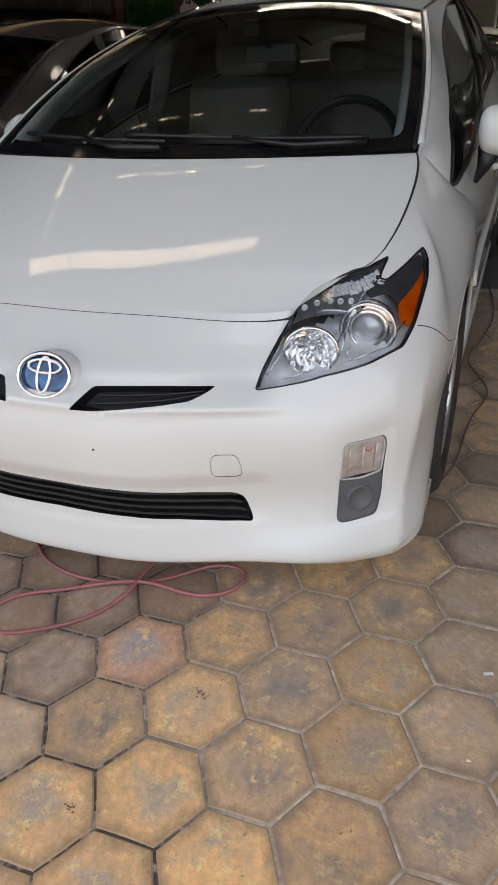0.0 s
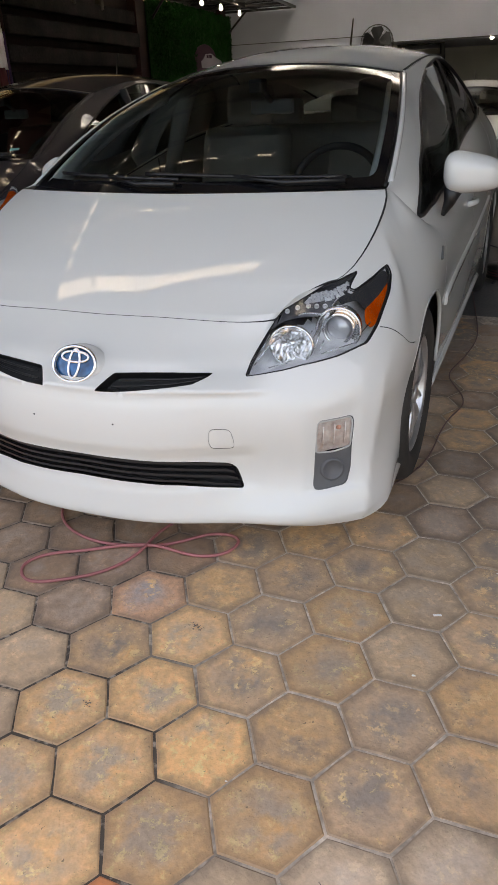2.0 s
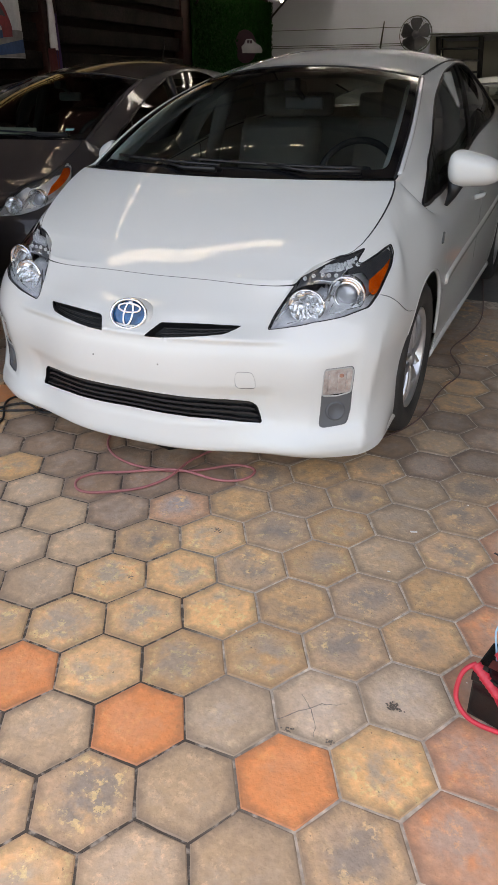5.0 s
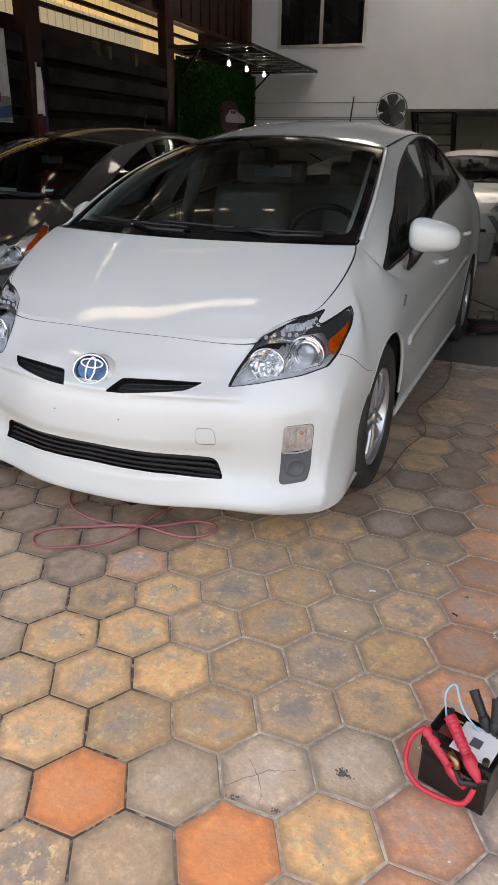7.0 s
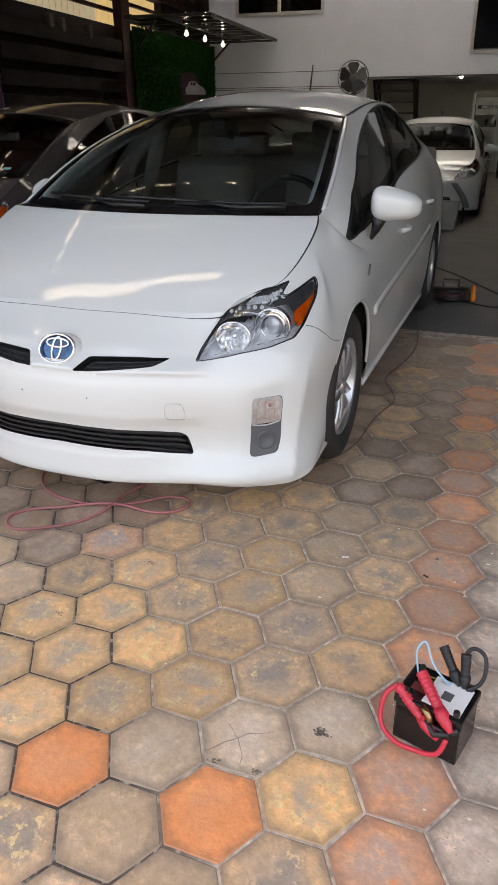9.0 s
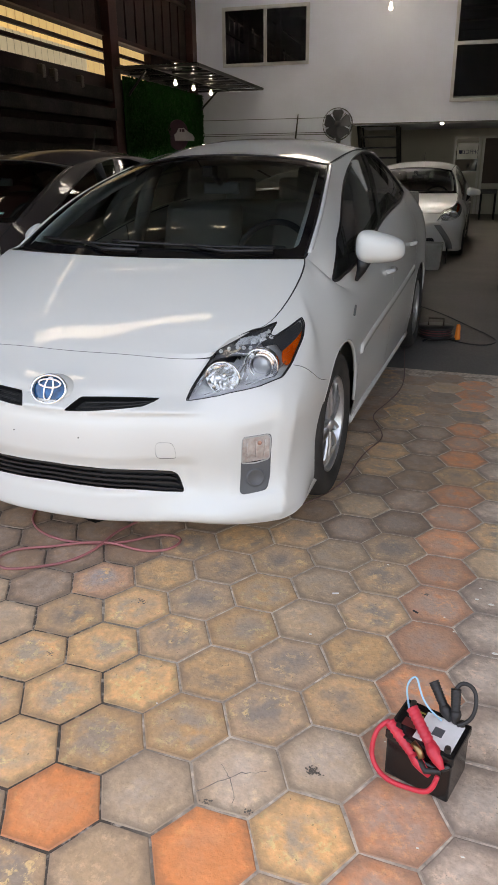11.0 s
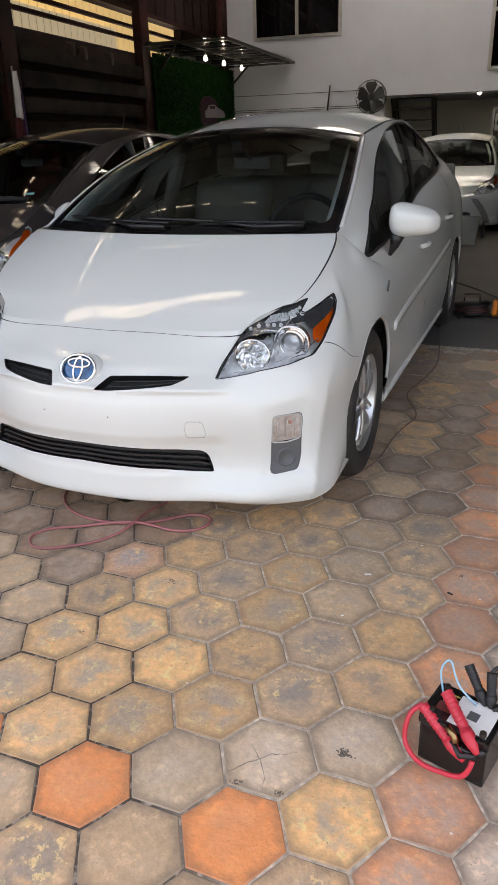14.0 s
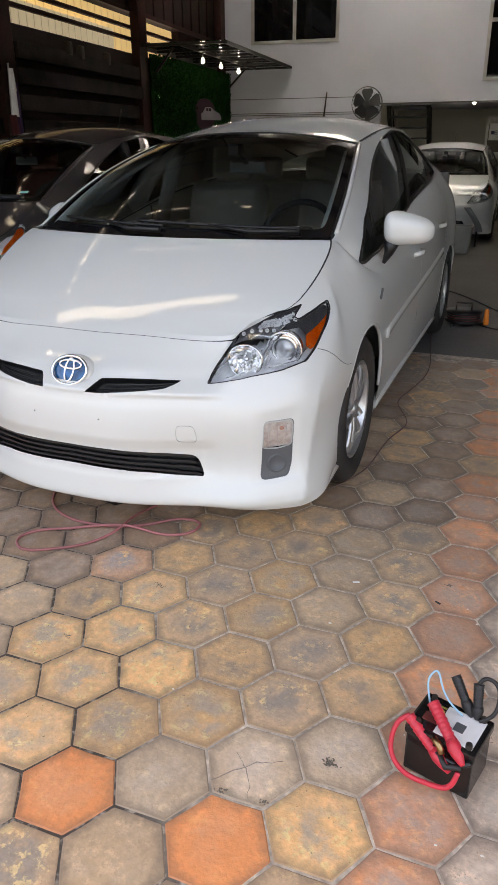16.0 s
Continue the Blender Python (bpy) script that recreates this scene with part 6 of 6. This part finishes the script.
# white box, loose seat and bumper piece before the far car
crate = new("white_box")
tagged(crate, "pale open storage box on the concrete floor", "box")
bm = bmesh.new()
rows = [[bm.verts.new((.50 + sx * w, 8.12 + sy * w * .9, z)) for sx, sy in ((-1, -1), (1, -1), (1, 1), (-1, 1))] for w, z in ((.125, .004), (.155, .33), (.165, .335), (.165, .35), (.15, .35), (.118, .02))]
for a, b in zip(rows, rows[1:]):
    for k in range(4):
        bm.faces.new((a[k], a[(k + 1) % 4], b[(k + 1) % 4], b[k]))
bm.faces.new(rows[0][::-1])
bm.faces.new(rows[-1])
part("tub", bm, material("pale_box_plastic", (0.42, 0.41, 0.38), .5, 0, 0, 40, .1), crate)
loose = new("loose_car_seat")
tagged(loose, "removed grey cloth car seat with headrest", "car seat")
SEAT = material("taupe_seat_cloth", (0.25, 0.235, 0.22), .85, 0, 0, 300, .12)
boxed("seat_cushion", (.05, 6.2, .16), (.52, 6.7, .34), SEAT, loose, .05)
boxed("backrest", (.05, 6.62, .26), (.52, 6.80, .85), SEAT, loose, .06)
boxed("headrest", (.21, 6.65, .88), (.46, 6.76, 1.055), SEAT, loose, .04)
for x in (.28, .39):
    bar("headrest_rod", [(x, 6.71, .82), (x, 6.71, .92)], .007, CHROME, loose)
for x in (.08, .49):
    boxed("seat_rail", (x - .02, 6.2, 0), (x + .02, 6.78, .17), BLACK_STEEL, loose, .004)
flap = new("loose_bumper_trim")
tagged(flap, "grey curved bumper trim leaning on the far car", "bumper trim")
bm = bmesh.new()
rows = []
for k in range(9):
    f = k / 8
    x, z = .46 + .06 * math.sin(f * 2.2) + .14 * f, .55 - .36 * f - .02 * math.cos(f * 3)
    rows.append([bm.verts.new((x + a, 8.72 + .03 * f + b, z + .01 * a)) for a, b in ((0, 0), (.085, -.01), (.09, .02), (0, .02))])
for a, b in zip(rows, rows[1:]):
    for k in range(4):
        bm.faces.new((a[k], a[(k + 1) % 4], b[(k + 1) % 4], b[k]))
bm.faces.new(rows[0][::-1])
bm.faces.new(rows[-1])
bmesh.ops.recalc_face_normals(bm, faces=bm.faces)
part("trim_shell", bm, material("primer_grey", (0.20, 0.20, 0.20), .5, 0, 0, 50, .1), flap, "", True)
bar("trim_leg", [(.66, 8.76, .0), (.66, 8.76, .22)], .012, BLACK_STEEL, flap)
# litter on the paving
for i, (x, y, a, l) in enumerate([(1.06, .07, 20, .022), (1.62, -.75, 70, .014), (1.05, 1.9, 10, .012), (1.33, .05, -30, .02)]):
    b = boxed("paper_scrap", (-l / 2, -.004, 0), (l / 2, .004, .0012), PAPER if i < 3 else BLACK_CORD, None, 0, pose(x, y, .0006, 0, 0, a))
    tagged(b, "tiny paper scrap lying on the paving", "scrap", "scraps on the paving")
# ---- paving ----
TILE = 0.125                                  # side of a hexagon
ACROSS = TILE * math.sqrt(3)
LAY = Matrix.Translation((0.95, -0.86, 0)) @ Matrix.Rotation(radians(30), 4, "Z")


def tile_material(name, a, b, dust, contrast=1.0, solid=False):
    """Worn cement tile: two body colours in clouds, pits, a dusty edge and a trodden middle, each tile its own."""
    a, b, dust = (tuple(c * k for c, k in zip(q, (1.03, 1.01, 1.03))) for q in (a, b, dust))
    m = bpy.data.materials.new(name)
    m.use_nodes = True
    t = m.node_tree
    N, link = t.nodes.new, t.links.new
    bsdf = t.nodes["Principled BSDF"]
    tc, info = N("ShaderNodeTexCoord"), N("ShaderNodeObjectInfo")
    if solid:
        info = N("ShaderNodeNewGeometry")
    rnd = info.outputs["Random Per Island" if solid else "Random"]
    shift = N("ShaderNodeVectorMath")
    shift.operation = "MULTIPLY_ADD"
    comb = N("ShaderNodeCombineXYZ")
    for k in range(3):
        link(rnd, comb.inputs[k])
    shift.inputs[1].default_value = (31, 57, 83)
    link(comb.outputs[0], shift.inputs[0])
    link(tc.outputs["Object"], shift.inputs[2])

    def noise_at(scale, detail, rough=.55):
        n = N("ShaderNodeTexNoise")
        n.inputs["Scale"].default_value, n.inputs["Detail"].default_value, n.inputs["Roughness"].default_value = scale, detail, rough
        link(shift.outputs[0], n.inputs["Vector"])
        return n.outputs["Fac"]

    def ramp(v, lo, hi, to0=0.0, to1=1.0):
        r = N("ShaderNodeMapRange")
        r.inputs["From Min"].default_value, r.inputs["From Max"].default_value = lo, hi
        r.inputs["To Min"].default_value, r.inputs["To Max"].default_value = to0, to1
        link(v, r.inputs["Value"])
        return r.outputs[0]

    def mix(fac, x, y, kind="MIX"):
        q = N("ShaderNodeMix")
        q.data_type, q.blend_type = "RGBA", kind
        if hasattr(fac, "links"):
            link(fac, q.inputs["Factor"])
        else:
            q.inputs["Factor"].default_value = fac
        for s, v in (("A", x), ("B", y)):
            if hasattr(v, "links"):
                link(v, q.inputs[s])
            else:
                q.inputs[s].default_value = (*v, 1)
        return q.outputs["Result"]

    def calc(op, x, y):
        q = N("ShaderNodeMath")
        q.operation = op
        for k, v in enumerate((x, y)):
            if hasattr(v, "links"):
                link(v, q.inputs[k])
            else:
                q.inputs[k].default_value = v
        return q.outputs[0]
    cloud, fine, pits = noise_at(9, 4, .6), noise_at(60, 5, .6), noise_at(125, 2, .5)
    patch, streak, crust = noise_at(12, 4, .6), noise_at(26, 5, .65), noise_at(34, 8, .75)
    base = mix(ramp(calc("ADD", cloud, calc("MULTIPLY", rnd, .24)), .46, .74), a, b)
    far = N("ShaderNodeVectorMath")
    far.operation = "LENGTH"
    link(tc.outputs["Object"], far.inputs[0])
    wob = calc("ADD", far.outputs["Value"], calc("MULTIPLY", calc("SUBTRACT", cloud, .5), .22))
    grey = ramp(calc("ADD", patch, calc("MULTIPLY", rnd, .16)), .46, .64)
    if not solid:
        grey = calc("MULTIPLY", grey, ramp(wob, .10, .035))
    base = mix(calc("MULTIPLY", grey, min(1.0, .84 * contrast)), base, dust)
    # flaking crust, paler than the body
    pale = tuple(min(.9, c * 1.32 + .02) for c in a)
    base = mix(calc("MULTIPLY", calc("MULTIPLY", ramp(crust, .535, .585), ramp(cloud, .60, .42)), .62 * contrast), base, pale)
    base = mix(calc("MULTIPLY", ramp(streak, .60, .76), .22 * contrast), base, (0.66, 0.58, 0.50))
    base = mix(1.0, base, ramp(fine, .30, .70, 1 - .15 * contrast, 1 + .12 * contrast), "MULTIPLY")
    base = mix(1.0, base, ramp(calc("FRACT", calc("MULTIPLY", rnd, 7.3), 0.0), 0, 1, .84, 1.14), "MULTIPLY")
    if not solid:
        # grime that gathers along the six edges
        sides = None
        for ang in (0, 60, 120):
            dot, mag = N("ShaderNodeVectorMath"), N("ShaderNodeMath")
            dot.operation, mag.operation = "DOT_PRODUCT", "ABSOLUTE"
            dot.inputs[1].default_value = (math.cos(radians(ang)), math.sin(radians(ang)), 0)
            link(tc.outputs["Object"], dot.inputs[0])
            link(dot.outputs["Value"], mag.inputs[0])
            sides = mag.outputs[0] if sides is None else calc("MAXIMUM", sides, mag.outputs[0])
        edge = calc("ADD", sides, calc("MULTIPLY", calc("SUBTRACT", streak, .5), .055))
        base = mix(calc("MULTIPLY", ramp(edge, .078, .104), .56 + .2 * contrast), base, tuple(.42 * c + .035 for c in b))
    base = mix(calc("MULTIPLY", calc("MULTIPLY", ramp(pits, .665, .70), ramp(crust, .50, .56)), (.60 if contrast >= 1 else .25) * contrast), base, (0.06, 0.048, 0.040))
    link(base, bsdf.inputs["Base Color"])
    link(ramp(fine, .2, .8, .38, .70), bsdf.inputs["Roughness"])
    bp = N("ShaderNodeBump")
    bp.inputs["Strength"].default_value, bp.inputs["Distance"].default_value = .7, .0025
    link(calc("ADD", fine, calc("MULTIPLY", pits, .5)), bp.inputs["Height"])
    link(bp.outputs[0], bsdf.inputs["Normal"])
    return m


DUST = (0.45, 0.372, 0.290)
SLATE = (0.285, 0.245, 0.205)
# the s body: greyer tile, with the shade round the car put into its colour
KINDS = {"ochre": ((0.90, 0.530, 0.240), (0.68, 0.425, 0.220), DUST, 1.0), "mottled": ((0.82, 0.490, 0.225), (0.58, 0.395, 0.245), SLATE, 1.05),
         "shaded": ((0.43, 0.285, 0.180), (0.305, 0.212, 0.145), (0.43, 0.34, 0.265), .9), "grey": ((0.60, 0.420, 0.255), (0.475, 0.340, 0.222), (0.52, 0.41, 0.305), .9),
         "brown": ((0.74, 0.455, 0.225), (0.52, 0.360, 0.230), SLATE, 1.0), "pale": ((0.71, 0.515, 0.330), (0.58, 0.428, 0.288), (0.70, 0.57, 0.44), .95),
         "rusty": ((0.86, 0.430, 0.175), (0.58, 0.340, 0.205), (0.43, 0.36, 0.32), 1.2),
         "clay": ((0.90, 0.345, 0.130), (0.77, 0.290, 0.112), (0.70, 0.34, 0.19), .5), "worn": ((0.80, 0.345, 0.165), (0.58, 0.322, 0.200), (0.50, 0.38, 0.30), .9),
         "cement": ((0.60, 0.455, 0.335), (0.42, 0.322, 0.245), (0.64, 0.53, 0.42), 1.1)}
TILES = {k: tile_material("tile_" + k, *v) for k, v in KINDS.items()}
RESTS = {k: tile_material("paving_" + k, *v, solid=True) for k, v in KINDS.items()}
MORTAR = material("joint_mortar", (0.76, 0.65, 0.535), 0.9, 0, 0, 60, 0.5, 0.004, (0.34, 0.275, 0.22), 16)


mix_node = MORTAR.node_tree.nodes.new("ShaderNodeMix")
mix_node.data_type = "RGBA"
axes, spread = MORTAR.node_tree.nodes.new("ShaderNodeSeparateXYZ"), MORTAR.node_tree.nodes.new("ShaderNodeMapRange")
place, blot, total = (MORTAR.node_tree.nodes.new(n) for n in ("ShaderNodeTexCoord", "ShaderNodeTexNoise", "ShaderNodeMath"))
blot.inputs["Scale"].default_value = 1.7
total.operation = "MULTIPLY_ADD"
total.inputs[1].default_value = 1.1
m_link = MORTAR.node_tree.links.new
m_link(place.outputs["Object"], axes.inputs[0])
m_link(place.outputs["Object"], blot.inputs["Vector"])
m_link(blot.outputs["Fac"], total.inputs[0])
slope = MORTAR.node_tree.nodes.new("ShaderNodeMath")
slope.operation = "MULTIPLY_ADD"
slope.inputs[1].default_value = .6
m_link(axes.outputs["Y"], slope.inputs[0])
m_link(axes.outputs["X"], slope.inputs[2])
m_link(slope.outputs[0], total.inputs[2])
m_link(total.outputs[0], spread.inputs["Value"])
spread.inputs["From Min"].default_value, spread.inputs["From Max"].default_value = 0.70, 1.14
m_out = MORTAR.node_tree.nodes["Principled BSDF"].inputs["Base Color"]
m_link(m_out.links[0].from_socket, mix_node.inputs["B"])
grit, speck, dirt = (MORTAR.node_tree.nodes.new(n) for n in ("ShaderNodeTexNoise", "ShaderNodeMapRange", "ShaderNodeMix"))
grit.inputs["Scale"].default_value, grit.inputs["Detail"].default_value = 38, 5
speck.inputs["From Min"].default_value, speck.inputs["From Max"].default_value = .52, .66
dirt.data_type = "RGBA"
dirt.inputs["A"].default_value, dirt.inputs["B"].default_value = (0.075, 0.060, 0.049, 1), (0.40, 0.34, 0.28, 1)
m_link(place.outputs["Object"], grit.inputs["Vector"])
m_link(grit.outputs["Fac"], speck.inputs["Value"])
m_link(speck.outputs[0], dirt.inputs["Factor"])
m_link(dirt.outputs["Result"], mix_node.inputs["A"])
m_link(spread.outputs[0], mix_node.inputs["Factor"])
m_link(mix_node.outputs["Result"], m_out)


def hexagon(bm, m, seed, joint=.0024):
    """One tile with a worn, slightly uneven edge."""
    r = random.Random(seed)
    top, low, foot = [], [], []
    for k in range(12):
        q = radians(90 + 30 * k)
        rad = (TILE - joint * 1.15) * (1 if k % 2 == 0 else math.cos(math.pi / 6))
        rad += r.uniform(-.0016, .0012)
        c, s = math.cos(q), math.sin(q)
        top.append(bm.verts.new(m @ Vector(((rad - .0035) * c, (rad - .0035) * s, r.uniform(-.0006, .0006)))))
        low.append(bm.verts.new(m @ Vector((rad * c, rad * s, -.0024 + r.uniform(-.001, .001)))))
        foot.append(bm.verts.new(m @ Vector((rad * c, rad * s, -.016))))
    bm.faces.new(top)
    for k in range(12):
        j = (k + 1) % 12
        bm.faces.new((top[j], top[k], low[k], low[j]))
        bm.faces.new((low[j], low[k], foot[k], foot[j]))


LETTERS = {"o": "ochre", "d": "mottled", "s": "shaded", "g": "grey", "b": "brown", "p": "pale", "r": "rusty", "c": "clay", "w": "worn", "m": "cement"}
# the courses before the car, from its bumper outwards; s carries painted shade
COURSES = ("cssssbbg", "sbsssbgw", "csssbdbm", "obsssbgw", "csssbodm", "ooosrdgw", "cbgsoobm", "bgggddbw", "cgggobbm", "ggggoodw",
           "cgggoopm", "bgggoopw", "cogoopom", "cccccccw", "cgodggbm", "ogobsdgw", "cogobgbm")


def tile_kind(p, i, j, r):
    """Which body a tile has, by the lines in which the paving is laid and the shade near the car."""
    k = round((.440 - p.y) / .10825)
    n = round((p.x + (1.05 if k % 2 == 0 else 1.237)) / .375)
    dice = r.random()
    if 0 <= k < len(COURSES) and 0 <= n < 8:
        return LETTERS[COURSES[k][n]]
    if abs(p.x - 1.385) < .06:
        return "worn" if dice < .85 else "brown"
    if abs(p.y + 0.968) < .055 and p.x < 1.3:
        return "clay"
    if abs(p.x + 1.04) < .06:
        return "clay" if dice < .7 else "worn"
    if p.x > 1.46:
        return "brown" if p.y > .5 and dice < .3 else "cement"
    # past the bumper most tiles take the body darkened for shade
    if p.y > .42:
        return "shaded" if dice < .72 else "grey" if dice < .86 else "brown"
    return ("ochre", "grey", "mottled", "brown")[int(dice * 4)]


def lay_paving():
    bed = setting(boxed("pavement", (-7.4, -4.6, -.2), (4.2, 3.0, -.0036), MORTAR), "hexagonal cement paving with mortar joints")
    shapes = {}
    for k in TILES:
        shapes[k] = []
        for n in range(6):
            bm = bmesh.new()
            hexagon(bm, Matrix.Identity(4), n * 7 + 1)
            me = bpy.data.meshes.new("tile")
            bm.normal_update()
            bm.to_mesh(me)
            bm.free()
            me.materials.append(TILES[k])
            shapes[k].append(me)
    rest = {k: bmesh.new() for k in TILES}
    r = random.Random(11)
    count = 0
    for j in range(-24, 40):
        for i in range(-40, 36):
            c = Vector((i * ACROSS + (j % 2) * ACROSS / 2, -TILE + 1.5 * TILE * j, 0))
            p = LAY @ c
            if not (-7.2 < p.x < 4.0 and -4.4 < p.y < 2.88 + .045 * (p.x - .9)):
                continue
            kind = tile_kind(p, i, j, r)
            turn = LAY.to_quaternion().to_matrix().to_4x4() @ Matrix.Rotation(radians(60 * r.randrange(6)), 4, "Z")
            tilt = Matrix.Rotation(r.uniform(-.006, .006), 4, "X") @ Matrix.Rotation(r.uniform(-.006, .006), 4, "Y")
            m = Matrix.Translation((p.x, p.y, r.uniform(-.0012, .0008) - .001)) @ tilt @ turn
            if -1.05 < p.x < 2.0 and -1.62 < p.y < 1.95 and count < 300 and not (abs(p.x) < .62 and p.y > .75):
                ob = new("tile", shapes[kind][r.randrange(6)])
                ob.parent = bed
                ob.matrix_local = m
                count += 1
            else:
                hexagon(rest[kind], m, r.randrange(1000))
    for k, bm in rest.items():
        ob = part("tile_field", bm, RESTS[k], bed)
        tagged(ob, kind="stuff")


setting(boxed("floor", (-9, 2.96, -.2), (9, 21, -.004), CONCRETE), "worn grey concrete floor")
setting(boxed("ground", (-40, -60, -.4), (40, 30, -.21), CONCRETE), "concrete ground")
# ground added behind the camera, dark and cool to cut bounce on the bumper
FORECOURT = material("dark_forecourt", (0.062, 0.064, 0.068), 0.85, 0, 0, 80, 0.3, 0.002, (0.05, 0.051, 0.053), 0.9)
setting(boxed("forecourt", (-20, -40, -.2), (20, -4.6, -.006), FORECOURT), "unseen dark forecourt")
lay_paving()


def floor_marks():
    """Stains, chips and cracks lying on the tiles."""
    r = random.Random(5)
    bed = bpy.data.objects["pavement"]
    oil = material("oil_stain", (0.20, 0.165, 0.135), .6, 0, 0, 90, .3)
    soot = material("dark_grime", (0.30, 0.255, 0.22), .8, 0, 0, 90, .3)
    chip = material("white_paint_chip", (0.80, 0.78, 0.72), .6)

    def blob(name, x, y, size, mat, high=.0022, squash=.8):
        bm = bmesh.new()
        n = 18
        ring = []
        for k in range(n):
            q = 2 * math.pi * k / n
            rad = size * (1 + .35 * noise.noise(Vector((math.cos(q) * 2, math.sin(q) * 2, x * 9 + y * 5))) + r.uniform(-.12, .12))
            ring.append(bm.verts.new((x + rad * math.cos(q), y + rad * math.sin(q) * squash, .0006)))
        top = [bm.verts.new((x + (v.co.x - x) * .8, y + (v.co.y - y) * .8, high)) for v in ring]
        bm.faces.new(top)
        for k in range(n):
            bm.faces.new((ring[k], ring[(k + 1) % n], top[(k + 1) % n], top[k]))
        return part(name, bm, mat, bed)
    for x, y, spread, count in ((1.178, -.686, .008, 90), (1.353, .162, .007, 20), (.457, -.187, .011, 26), (.323, -.516, .008, 16), (.972, -.848, .007, 14), (1.07, -.84, .005, 14)):
        bm = bmesh.new()
        for _ in range(count):
            dx, dy, rad = r.gauss(0, spread), r.gauss(0, spread * .8), r.uniform(.0006, .0030)
            bmesh.ops.create_circle(bm, cap_ends=True, segments=7, radius=rad, matrix=Matrix.Translation((x + dx, y + dy, .0009 + r.uniform(0, .0008))))
        part("oil_stain", bm, oil, bed)
    wet = material("wet_patch", (0.030, 0.026, 0.024), .12, 0, 0, 30, .3)
    for x, y, size, squash in ((-.02, .36, .17, .55), (.20, .44, .12, .6), (-.28, .40, .10, .6)):
        blob("wet_patch", x, y, size, wet, .0016, squash)
    for x, y, s in ((1.442, -.811, .0035), (1.037, -.173, .005), (1.2, .31, .004), (.72, -.60, .003), (1.561, 0.170, 0.0090), (1.515, 0.187, 0.0060), (1.579, -0.087, 0.0100), (1.604, -0.015, 0.0060), (1.601, 0.141, 0.0040), (1.523, 0.258, 0.0040), (1.455, -0.019, 0.0030), (1.422, 0.049, 0.0030), (1.328, -0.536, 0.0020), (1.534, -0.801, 0.0040)):
        blob("paint_chip", x, y, s, chip, .0025, .5)
    for line in (((.934, -.831), (.975, -.79), (1.018, -.745), (1.05, -.735), (1.09, -.712)), ((.960, -.735), (.985, -.757), (1.005, -.78), (1.028, -.819), (1.034, -.86))):
        pts = []
        for a, b in zip(line, line[1:]):
            for f in (0, .33, .66):
                pts.append((a[0] + (b[0] - a[0]) * f + r.uniform(-.003, .003), a[1] + (b[1] - a[1]) * f + r.uniform(-.003, .003), .0005))
        bar("crack", pts, [r.uniform(.0004, .0011) for _ in pts], soot, bed, 5)


floor_marks()
